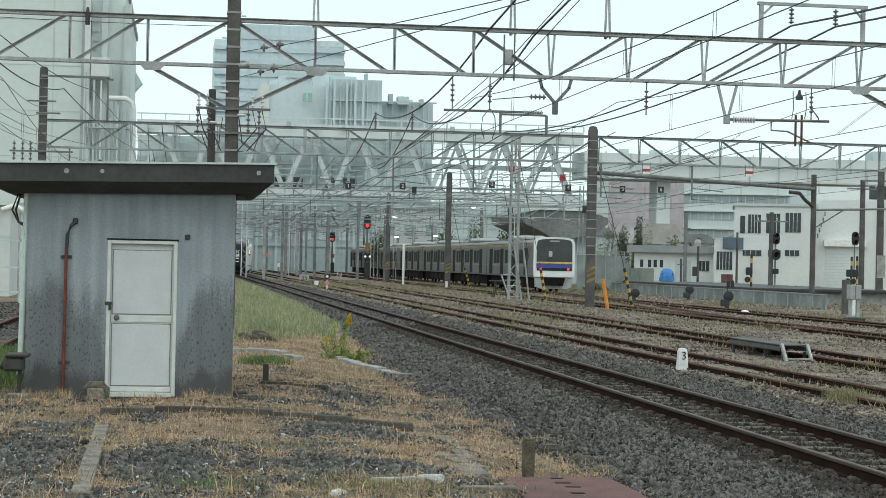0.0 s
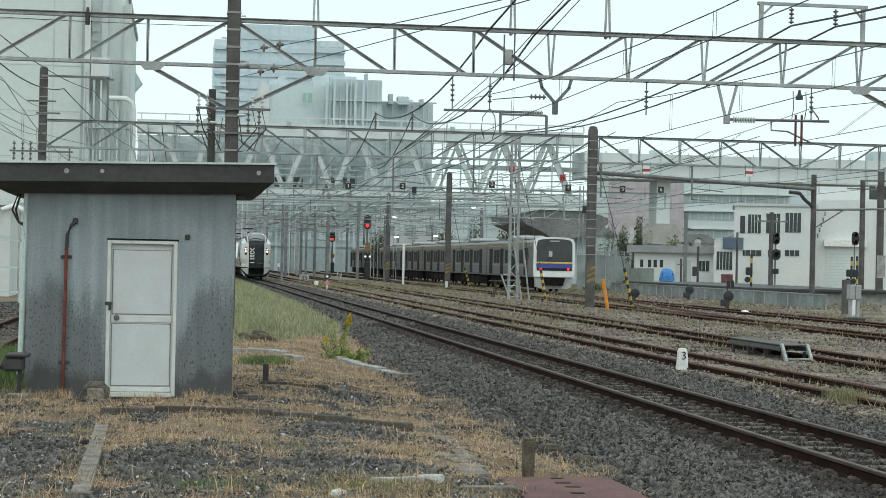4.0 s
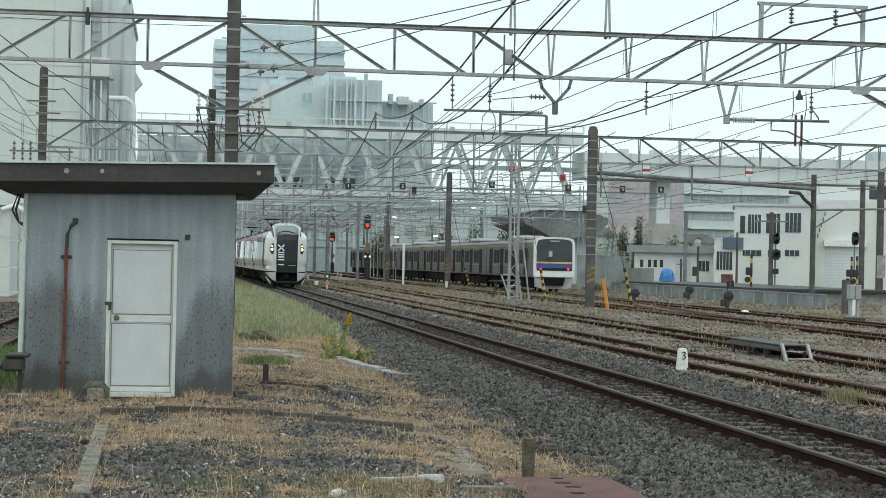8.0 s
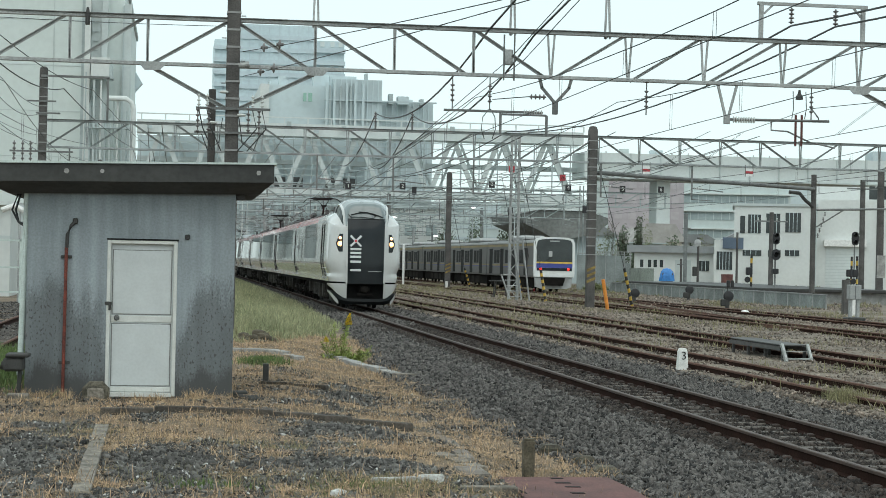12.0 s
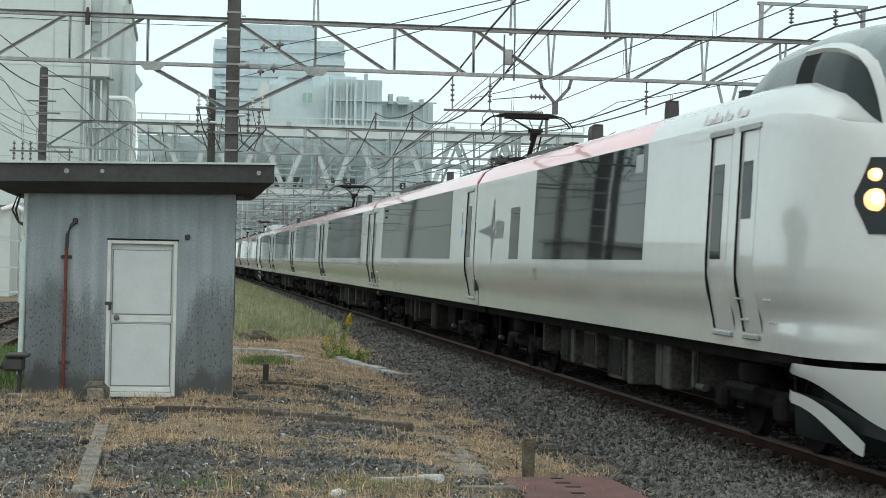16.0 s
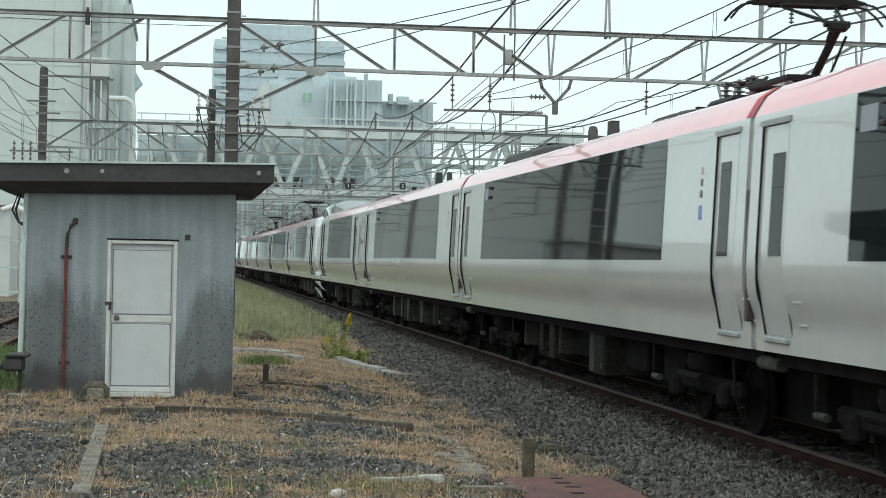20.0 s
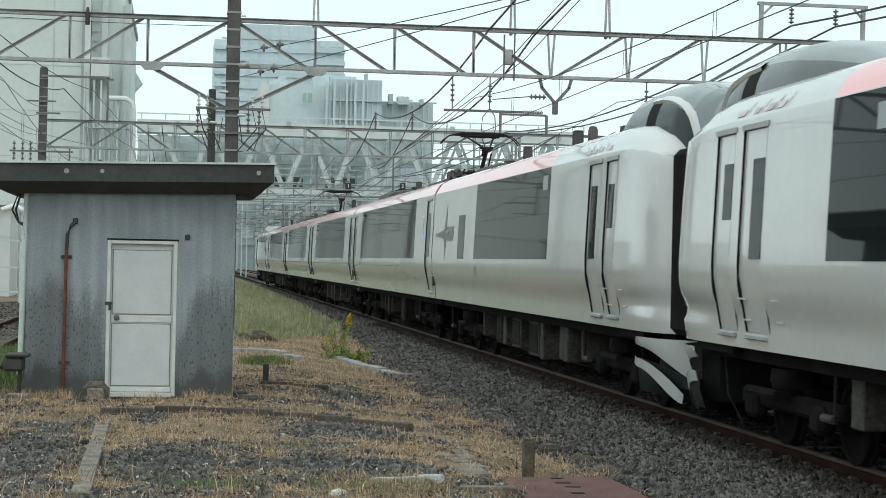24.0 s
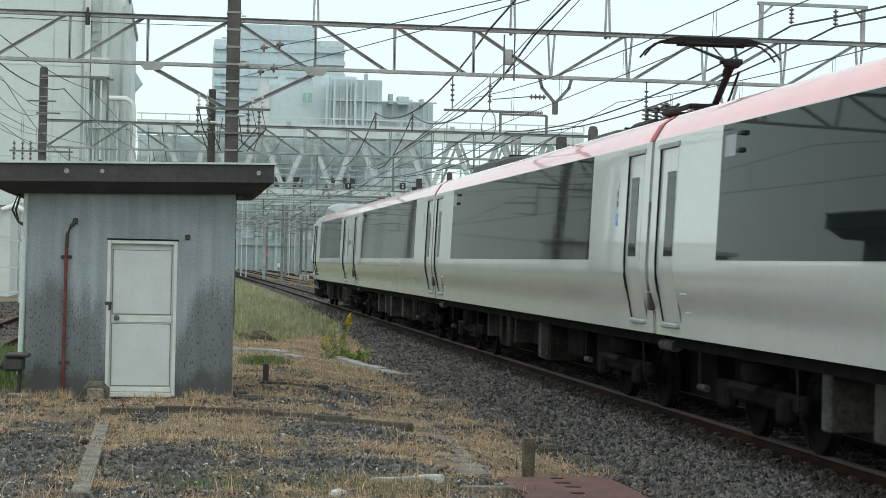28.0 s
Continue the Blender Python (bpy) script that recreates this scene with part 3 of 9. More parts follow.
def build_hut():
    M["hut_render"] = stain_material()
    hut = thing("relay_hut", "small grey rendered railway hut with flat roof and pale steel door", "hut")
    yf, yb, x0, x1, zt = 26.0, 28.6, -2.03, 0.775, 2.95
    t = 0.14
    d0, d1, dz = -0.955, -0.005, 2.115
    # front wall round the doorway
    g = Geo().box(x0, d0, yf, yf + t, -0.25, zt).box(d1, x1, yf, yf + t, -0.25, zt).box(d0, d1, yf, yf + t, dz, zt)
    part("front_wall", g, "hut_render", hut, "grey render with black mould")
    part("side_wall", Geo().box(x0, x0 + t, yf + t, yb, -0.25, zt), "hut_render", hut)
    part("side_wall", Geo().box(x1 - t, x1, yf + t, yb, -0.25, zt), "hut_render", hut)
    part("back_wall", Geo().box(x0 + t, x1 - t, yb - t, yb, -0.25, zt), "hut_render", hut)
    part("floor", Geo().box(x0 + t, x1 - t, yf + t, yb - t, -0.2, -0.02), "concrete", hut)
    # roof slab, a little higher on one side, with drip edge
    roof = Geo()
    z0, z1 = 2.86, 3.10
    roof.prism([(-2.62, z0), (1.27, z0 + 0.075), (1.27, z1 + 0.075), (-2.62, z1)], yf - 0.50, yb + 0.5)
    part("roof_slab", roof, "fascia", hut, "dark weathered concrete eaves")
    rim = [(-2.60, yf - 0.48, z0 - 0.003), (1.25, yf - 0.48, z0 + 0.070), (1.25, yb + 0.45, z0 + 0.070), (-2.60, yb + 0.45, z0 - 0.003)]
    foot = [(-2.30, yf - 0.10, 2.72), (1.10, yf - 0.10, 2.785), (1.10, yb + 0.1, 2.785), (-2.30, yb + 0.1, 2.72)]
    under = Geo().add(rim + foot, [(0, 1, 2, 3), (7, 6, 5, 4), (0, 4, 5, 1), (1, 5, 6, 2), (2, 6, 7, 3), (3, 7, 4, 0)])
    part("eaves_underside", under, "fascia", hut)
    top = Geo().prism([(-2.66, z1 + 0.002), (1.30, z1 + 0.078), (1.30, z1 + 0.103), (-2.66, z1 + 0.03)], yf - 0.53, yb + 0.53)
    part("roof_flashing", top, "flashing", hut, "pale metal roof edge")
    for x, z, r in ((-1.50, 3.02, 0.036), (-1.03, 3.03, 0.030), (1.06, 3.06, 0.032)):
        g = Geo().lathe([(r, -0.008), (r * 0.9, 0.0), (r * 0.6, 0.004)], (x, yf - 0.505, z), 9, 1)
        part("spalled_patch", g, "concrete", hut, "pale spot of broken render")
    # door with frame, two sunk panels, knob and hasp
    door = part("door", Geo().box(d0 + 0.05, d1 - 0.05, yf + 0.05, yf + 0.09, 0.03, dz - 0.05, 0.004), "door_paint", hut, "pale cream painted steel door, shut")
    fr = Geo().box(d0, d0 + 0.05, yf - 0.015, yf + 0.11, -0.02, dz, 0.006).box(d1 - 0.05, d1, yf - 0.015, yf + 0.11, -0.02, dz, 0.006)
    fr.box(d0 + 0.05, d1 - 0.05, yf - 0.015, yf + 0.11, dz - 0.05, dz, 0.006).box(d0 + 0.05, d1 - 0.05, yf - 0.03, yf + 0.11, -0.03, 0.03, 0.006)
    part("door_frame", fr, "door_frame", hut, "pale metal door frame")
    sh = Geo().box(d0 - 0.012, d1 + 0.012, yf - 0.02, yf + 0.02, dz, dz + 0.022)
    part("lintel_seal", sh, "dark", hut)
    for z0p, z1p in ((0.115, 0.975), (1.095, 1.985)):
        b = Geo()
        a0, a1, y = d0 + 0.072, d1 - 0.072, yf + 0.046
        for q in ((a0, a1, z0p, z0p + 0.009), (a0, a1, z1p - 0.009, z1p), (a0, a0 + 0.009, z0p, z1p), (a1 - 0.009, a1, z0p, z1p)):
            b.box(q[0], q[1], y - 0.002, y + 0.01, q[2], q[3])
        part("panel_groove", b, "groove", door)
        part("panel", Geo().box(a0 + 0.010, a1 - 0.010, y - 0.004, y + 0.01, z0p + 0.010, z1p - 0.010, 0.004), "door_paint", door)
    part("lock_rail", Geo().box(d0 + 0.06, d1 - 0.06, yf + 0.038, yf + 0.05, 0.992, 1.078, 0.004), "door_frame", door, "pale cross rail")
    part("kick_strip", Geo().box(d0 + 0.06, d1 - 0.06, yf + 0.036, yf + 0.05, 0.04, 0.105, 0.004), "door_frame", door)
    g = Geo().lathe([(0.04, 0.0), (0.04, -0.012), (0.018, -0.014), (0.016, -0.04), (0.03, -0.045), (0.034, -0.06), (0.024, -0.075)], (d0 + 0.14, yf + 0.05, 1.05), 14, 1)
    part("door_knob", g, "galv_dark", door, "round steel knob", True)
    part("hasp", Geo().box(d0 - 0.02, d0 + 0.07, yf - 0.04, yf - 0.012, 1.225, 1.27, 0.006).box(d0 + 0.03, d0 + 0.065, yf - 0.05, yf - 0.02, 1.15, 1.235, 0.008), "dark_metal", door)
    # rust-red conduit with clips, and its bent head
    c = part("conduit", Geo().tube([(-1.515, yf - 0.05, -0.02), (-1.505, yf - 0.05, 2.0)], 0.023, 10), "rust_pipe", hut, "rust-red conduit pipe")
    part("conduit_head", Geo().tube([(-1.503, yf - 0.05, 1.99), (-1.495, yf - 0.05, 2.18), (-1.45, yf - 0.05, 2.29), (-1.40, yf - 0.02, 2.35)], 0.024, 8), "dark_metal", c, "dark bent cable")
    for z in (1.87, 0.43):
        part("pipe_clip", Geo().box(-1.58, -1.43, yf - 0.03, yf, z - 0.02, z + 0.02, 0.004), "dark_metal", c)
    part("cable_entry", Geo().box(-1.43, -1.36, yf - 0.05, yf, 2.32, 2.40, 0.01), "dark_metal", hut)
    part("wall_bracket", Geo().box(0.09, 0.155, yf - 0.04, yf, 2.14, 2.21, 0.01), "dark_metal", hut)
    # drainpipe at one corner, gutter bracket at the other
    part("drainpipe", Geo().tube([(-2.10, yf + 0.1, 0.25), (-2.05, yf + 0.1, 2.8)], 0.045, 10), "flashing", hut, "pale green drainpipe", True)
    part("gutter_bracket", Geo().box(0.785, 0.90, yf + 0.02, yf + 0.14, 2.70, 2.80, 0.01), "dark_metal", hut)
    for k in (0, 1):
        pts = [(-2.15 - 0.03 * k, yf + 0.3, 2.75), (-2.22 - 0.05 * k, yf + 0.3, 2.5), (-2.17, yf + 0.2, 2.33), (-2.05, yf + 0.12, 2.26 + 0.05 * k)]
        part("cable_loop", Geo().tube(pts, 0.016, 6), "wire", hut)
    # dark junction box on a stand, beside the hut
    jb = thing("junction_box", "black cable junction box on a short stand", "junction box")
    part("box", Geo().box(-2.27, -2.00, 25.45, 25.75, 0.33, 0.52, 0.03), "dark_metal", jb)
    part("lid", Geo().box(-2.24, -1.93, 25.42, 25.78, 0.52, 0.57, 0.015), "dark_metal", jb)
    part("stand", Geo().tube([(-2.08, 25.6, -0.12), (-2.06, 25.6, 0.35)], 0.03, 8), "dark_metal", jb)
    part("side_pipe", Geo().tube([(-2.26, 25.6, 0.40), (-2.31, 25.6, 0.41)], 0.06, 8), "dark_metal", jb)
    blk = thing("concrete_block", "mossy rounded concrete block by the door", "block")
    part("body", Geo().box(-1.23, -0.87, 25.34, 25.64, -0.12, 0.21, 0.09), "mossy", blk)
    part("worn_face", Geo().box(-1.16, -0.94, 25.325, 25.36, -0.10, 0.13, 0.03), "concrete_old", blk, "paler worn face")
    bar = thing("scrap_bar", "rusty scrap iron lying at the hut's corner", "scrap")
    part("bar", Geo().tube([(0.80, 25.7, 0.03), (1.05, 25.5, 0.0), (1.18, 25.6, -0.02)], 0.035, 7), "fascia", bar)
    part("lump", Geo().box(0.98, 1.14, 25.38, 25.52, -0.08, 0.05, 0.04), "fascia", bar)
    part("plate", Geo().box(0.78, 0.98, 25.62, 25.8, 0.05, 0.09, 0.01), "fascia", bar)


# ---- overhead line gantries ----
def insulator_geo(p, length, r, discs, axis=2):
    prof, n = [(r * 0.3, 0)], discs
    for i in range(n):
        h = length * (i + 0.5) / n
        d = length / n
        prof += [(r * 0.35, h - d * 0.3), (r, h - d * 0.1), (r, h + d * 0.05), (r * 0.35, h + d * 0.2)]
    prof.append((r * 0.3, length))
    return Geo().lathe(prof, p, 10, axis)


def truss(gan, y, xs, z0, z1, turn, w=0.09, mat_name="galv", fan=lambda x: (0.02, 0.05)):
    """A flat lattice girder: two chords, posts at xs and one diagonal a bay, which change sense at x = turn; fan(x) opens each pair of posts, below and above."""
    part("top_chord", Geo().box(xs[0] - 0.1, xs[-1] + 0.1, y - w * 0.7, y + w * 0.7, z1 - w, z1, 0.01), mat_name, gan)
    part("top_flange", Geo().box(xs[0] - 0.1, xs[-1] + 0.1, y - w * 1.3, y + w * 1.3, z1, z1 + 0.02), "galv_dark", gan)
    part("bottom_chord", Geo().box(xs[0] - 0.1, xs[-1] + 0.1, y - w * 0.7, y + w * 0.7, z0, z0 + w, 0.01), mat_name, gan)
    for i, x in enumerate(xs):
        lo, hi = fan(x)
        g = Geo().beam((x - lo, y, z0 + w), (x - hi, y, z1 - w), w * 0.5, w * 0.6).beam((x + lo, y, z0 + w), (x + hi, y, z1 - w), w * 0.5, w * 0.6)
        part("upright", g, mat_name, gan)
        if i + 1 < len(xs):
            mid = (x + xs[i + 1]) / 2
            rising = turn(mid)
            a, b = (z0 + 0.05, z1 - 0.03) if rising else (z1 - 0.03, z0 + 0.05)
            part("diagonal", Geo().angle((x + 0.06, y, a), (xs[i + 1] - 0.12, y, b), w * 0.95), mat_name, gan)


def lattice_mast(gan, x, y, z0, z1, w, material="mast", bands=True, stripes=False):
    m = part("mast", Geo().box(x - w / 2, x + w / 2, y - w / 2, y + w / 2, z0, z1, 0.02), material, gan)
    part("mast_cap", Geo().lathe([(w * 0.5, 0), (w * 0.5, 0.08), (w * 0.3, 0.14)], (x, y, z1), 10), material, m)
    if bands:
        z = max(z0, 0.0) + 2.4
        while z < z1 - 0.2:
            part("band", Geo().box(x - w * 0.54, x + w * 0.54, y - w * 0.54, y + w * 0.54, z, z + 0.05), "band", m)
            z += 0.42
    if stripes:
        for i in range(3):
            z = 1.05 + i * 0.27
            g = Geo().add([(x - w * 0.53, y - w * 0.54, z), (x + w * 0.53, y - w * 0.54, z + 0.19), (x + w * 0.53, y - w * 0.54, z + 0.32),
                           (x - w * 0.53, y - w * 0.54, z + 0.13), (x - w * 0.53, y - w * 0.50, z), (x + w * 0.53, y - w * 0.50, z + 0.19),
                           (x + w * 0.53, y - w * 0.50, z + 0.32), (x - w * 0.53, y - w * 0.50, z + 0.13)],
                          [(0, 1, 2, 3), (7, 6, 5, 4), (0, 4, 5, 1), (1, 5, 6, 2), (2, 6, 7, 3), (3, 7, 4, 0)])
            part("warning_stripe", g, "stripe_worn", m, "worn yellow warning stripe")
    return m


def hanger(gan, y, x, ztop, zbot, spread):
    """A Y-shaped bracket that hangs from a girder and carries a pull-off plate."""
    zc = zbot + 0.28
    g = Geo().beam((x - spread, y, ztop), (x - spread * 0.85, y, ztop - 0.22), 0.07).beam((x - spread * 0.9, y, ztop - 0.2), (x, y, zc), 0.07)
    g.beam((x + spread, y, ztop), (x + spread * 0.85, y, ztop - 0.22), 0.07).beam((x + spread * 0.9, y, ztop - 0.2), (x, y, zc), 0.07)
    h = part("hanger", g, "galv_dark", gan)
    part("plate", Geo().box(x - 0.07, x + 0.07, y - 0.04, y + 0.04, zbot, zc + 0.05, 0.01), "galv_dark", h)


def build_gantry_near():
    y = 46.0
    gan = thing("gantry", "galvanised lattice girder gantry over the tracks", "gantry", "overhead line gantries")
    xs = [-6.6, -4.65, -2.70, -0.84, 1.23, 3.23, 5.19, 7.17, 9.13, 11.11, 13.08, 15.14, 17.16, 19.3]
    truss(gan, y, xs, 6.54, 7.745, lambda x: x < 1.25 or x > 9.1, fan=lambda x: (0.018, 0.085) if x > 9 else (0.012, 0.016))
    lattice_mast(gan, 1.23, y, -0.3, 10.5, 0.32)
    lattice_mast(gan, 19.3, y, -0.3, 9.5, 0.36)
    part("knee_brace", Geo().angle((-0.75, y, 6.55), (1.15, y, 5.55), 0.10), "galv", gan)
    part("knee_brace", Geo().angle((3.25, y, 6.52), (1.31, y, 5.55), 0.10), "galv", gan)
    part("knee_brace", Geo().angle((17.2, y, 6.55), (19.2, y, 5.55), 0.10), "galv", gan)
    for x in (-0.72, 3.25, 17.2):
        part("gusset", Geo().prism([(x - 0.35, 6.60), (x + 0.35, 6.60), (x + 0.18, 6.42), (x - 0.18, 6.42)], y - 0.07, y - 0.05), "galv", gan)
    hanger(gan, y, 9.26, 6.54, 5.66, 0.40)
    part("hanger", Geo().beam((13.44, y, 6.6), (13.66, y, 5.75), 0.06).beam((13.96, y, 6.6), (13.74, y, 5.75), 0.06).box(13.62, 13.78, y - 0.04, y + 0.04, 5.56, 5.80, 0.01), "galv", gan)
    # pull-off arms with insulators
    a = part("arm", Geo().box(6.45, 8.95, y - 0.03, y + 0.03, 5.66, 5.72, 0.01).box(7.85, 7.91, y - 0.03, y + 0.03, 5.12, 5.66).box(9.02, 9.08, y - 0.03, y + 0.03, 5.1, 5.62), "galv_dark", gan)
    part("arm", Geo().box(7.9, 9.05, y - 0.03, y + 0.03, 5.60, 5.65, 0.01), "galv_dark", a)
    part("insulator", insulator_geo((8.45, y, 5.69), 0.5, 0.07, 8, 0), "insulator_white", a, smooth=True)
    a = part("arm", Geo().tube([(13.72, y, 5.68), (16.40, y, 5.71)], 0.035, 8), "galv_dark", gan)
    part("insulator", insulator_geo((13.85, y, 5.68), 0.6, 0.085, 9, 0), "insulator_white", a, smooth=True)
    part("steady_arm", Geo().tube([(14.87, y, 5.68), (14.87, y, 5.44), (15.3, y, 5.42), (15.9, y, 5.16), (16.5, y - 0.2, 5.02)], 0.022, 6), "galv_dark", a)
    part("drop_bar", Geo().box(15.49, 15.54, y - 0.02, y + 0.02, 5.05, 5.85), "drop_red", a)
    part("drop_bar", Geo().box(15.65, 15.70, y - 0.02, y + 0.02, 5.05, 5.85), "drop_red", a)
    part("strut", Geo().tube([(15.93, y, 6.02), (16.12, y, 5.78), (16.12, y, 5.70)], 0.018, 6), "galv_dark", a)
    # hanging insulators under the girder
    for x, zt in ((6.66, 6.5), (7.60, 6.5), (11.6, 6.5), (15.92, 6.5)):
        i = part("insulator", insulator_geo((x, y, zt - 0.62), 0.5, 0.055, 4), "insulator", gan, smooth=True)
        part("rod", Geo().tube([(x, y, zt - 0.78), (x, y, zt + 0.12)], 0.016, 6), "galv_dark", i)
    l = part("bell_lamp", Geo().lathe([(0.10, 0), (0.09, 0.08), (0.04, 0.16), (0.03, 0.25)], (15.60, y, 6.24), 10), "dark_metal", gan)
    for x in (15.43, 15.77):
        part("jumper", Geo().tube([(x, y, 6.45), (x + 0.02, y, 6.0), (x - 0.02, y, 5.75)], 0.012, 5), "wire", l)
    # posts and a small portal on top of the girder
    for x in (3.22, 8.13, 10.55):
        part("top_post", Geo().beam((x - 0.05, y, 7.6), (x, y, 9.6), 0.05).beam((x + 0.08, y, 7.6), (x, y, 9.6), 0.05).beam((x - 0.04, y, 7.6), (x + 0.06, y, 7.7), 0.05), "galv", gan)
    g = Geo().box(14.5, 14.6, y - 0.05, y + 0.05, 7.62, 8.62).box(17.2, 17.3, y - 0.05, y + 0.05, 7.62, 8.62).box(14.45, 17.36, y - 0.05, y + 0.05, 8.62, 8.70)
    g.beam((14.62, y, 8.4), (14.85, y, 8.62), 0.05).beam((17.2, y, 8.4), (17.0, y, 8.62), 0.05)
    p = part("top_frame", g, "galv", gan)
    for x in (15.35, 16.52):
        part("insulator", insulator_geo((x, y, 8.16), 0.42, 0.075, 4), "insulator", p, smooth=True)
    part("equipment_box", Geo().box(7.93, 8.15, y - 0.1, y + 0.1, 6.86, 7.24, 0.02), "galv", gan)
    for x in (7.92, 8.18):
        part("rod", Geo().tube([(x, y - 0.12, 6.46), (x, y - 0.12, 7.6)], 0.022, 6), "galv_dark", gan)
    part("strain_insulator", insulator_geo((8.55, y - 0.3, 6.06), 0.42, 0.07, 4, 0), "insulator", gan, smooth=True)
    part("rod", Geo().tube([(7.62, y - 0.3, 5.96), (8.55, y - 0.3, 6.06)], 0.012, 5), "wire", gan)
    part("jumper", Geo().tube([(7.62, y, 6.0), (7.60, y, 5.75), (7.44, y, 5.55), (7.40, y, 5.25), (7.48, y, 5.0)], 0.012, 5), "wire", gan)
    part("jumper", Geo().tube([(7.62, y, 5.75), (7.74, y, 5.55), (7.76, y, 5.25), (7.68, y, 5.0)], 0.012, 5), "wire", gan)
    # fittings on the near mast
    m = thing("switchgear", "line switch fittings bolted to the mast", "switchgear")
    part("cross_bar", Geo().box(0.35, 2.15, y - 0.24, y - 0.18, 5.50, 5.56), "galv_dark", m)
    for x in (0.42, 0.62, 1.72, 1.95):
        part("insulator", insulator_geo((x, y - 0.21, 5.56), 0.32, 0.045, 3), "insulator_white", m, smooth=True)
        part("jumper", Geo().tube([(x, y - 0.21, 5.50), (x + 0.1, y - 0.3, 5.05), (x + 0.35 * (1 if x < 1 else -1), y - 0.25, 4.5)], 0.015, 5), "wire", m)
    part("bracket", Geo().tube([(1.36, y - 0.1, 6.60), (1.62, y - 0.1, 6.64)], 0.075, 10), "galv", m)
    for (xa, za), dx, dz, spots in (((1.46, 6.93), 2.99, -1.31, (0.13, 0.22)), ((1.47, 6.33), 3.39, -0.69, (0.10, 0.17))):
        for f in spots:
            part("strain_insulator", insulator_geo((xa + dx * f - 0.07, y - 0.2 - 19.8 * f, za + dz * f), 0.16, 0.11, 1, 0), "insulator", m, smooth=True)
    part("hanging_lamp", Geo().lathe([(0.05, 0.0), (0.06, 0.05), (0.05, 0.30), (0.03, 0.42)], (-2.28, y - 0.15, 7.45), 10), "dark_metal", m)
    for x, z0, z1 in ((0.40, 4.9, 5.55), (0.66, 4.95, 5.6), (1.62, 4.95, 5.6), (1.88, 4.9, 5.55)):
        part("line_fuse", insulator_geo((x, y - 0.26, z0), z1 - z0, 0.05, 5), "insulator", m, smooth=True)
    part("lower_bar", Geo().box(0.32, 2.0, y - 0.24, y - 0.19, 4.92, 4.97), "galv_dark", m)
    for x, z in ((1.02, 5.9), (0.76, 5.15), (1.45, 5.35)):
        part("ring_insulator", Geo().lathe([(0.09, 0.0), (0.11, 0.03), (0.09, 0.06)], (x, y - 0.22, z), 12), "insulator_white", m, smooth=True)
    for k in range(9):
        part("step_bolt", Geo().tube([(1.06, y - 0.17, 3.4 + 0.55 * k), (0.94, y - 0.17, 3.4 + 0.55 * k)] if k % 2 else [(1.40, y - 0.17, 3.4 + 0.55 * k), (1.52, y - 0.17, 3.4 + 0.55 * k)], 0.014, 5), "galv_dark", m)
    for x, q in ((0.5, 1), (1.9, -1)):
        part("jumper", Geo().tube([(x, y - 0.26, 4.9), (x + 0.15 * q, y - 0.3, 4.5), (x + 0.42 * q, y - 0.25, 4.7), (x + 0.5 * q, y - 0.2, 5.3)], 0.014, 5), "wire", m)
    part("small_mast", Geo().box(0.66, 0.84, y + 0.4, y + 0.58, -0.2, 6.05, 0.02), "mast", m)


def build_gantry_far(y, x0, x1, masts, z0, z1, light=False):
    gan = thing("gantry", "grey lattice girder gantry over the tracks", "gantry", "overhead line gantries")
    n = max(2, round((x1 - x0) / 1.98))
    xs = [x0 + (x1 - x0) * k / n for k in range(n + 1)]
    ref = masts[1][0] if len(masts) > 1 else masts[0][0]
    # farther girders take the colour with more haze in it
    truss(gan, y, xs, z0, z1, lambda x: math.sin((x - ref) * 0.30) < 0, 0.10, "haze_steel" if y > 130 else "galv_haze")
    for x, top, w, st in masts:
        # masts beyond 200 m switch to the hazed pole colour
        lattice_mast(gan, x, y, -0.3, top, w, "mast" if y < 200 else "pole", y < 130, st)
    for t in (*TRACKS, LEFT_TRACK):
        if x0 < t < x1:
            part("drop_bracket", Geo().box(t - 0.9, t - 0.83, y - 0.04, y + 0.04, 5.2, z0, 0.0).beam((t - 0.9, y, 5.75), (t + 0.7, y, 5.6), 0.05).beam((t - 0.9, y, 5.2), (t + 0.2, y, 5.15), 0.035), "galv_dark", gan)
            part("insulator", insulator_geo((t - 0.75, y, 5.74), 0.4, 0.07, 5, 0), "insulator_white", gan)
    return gan


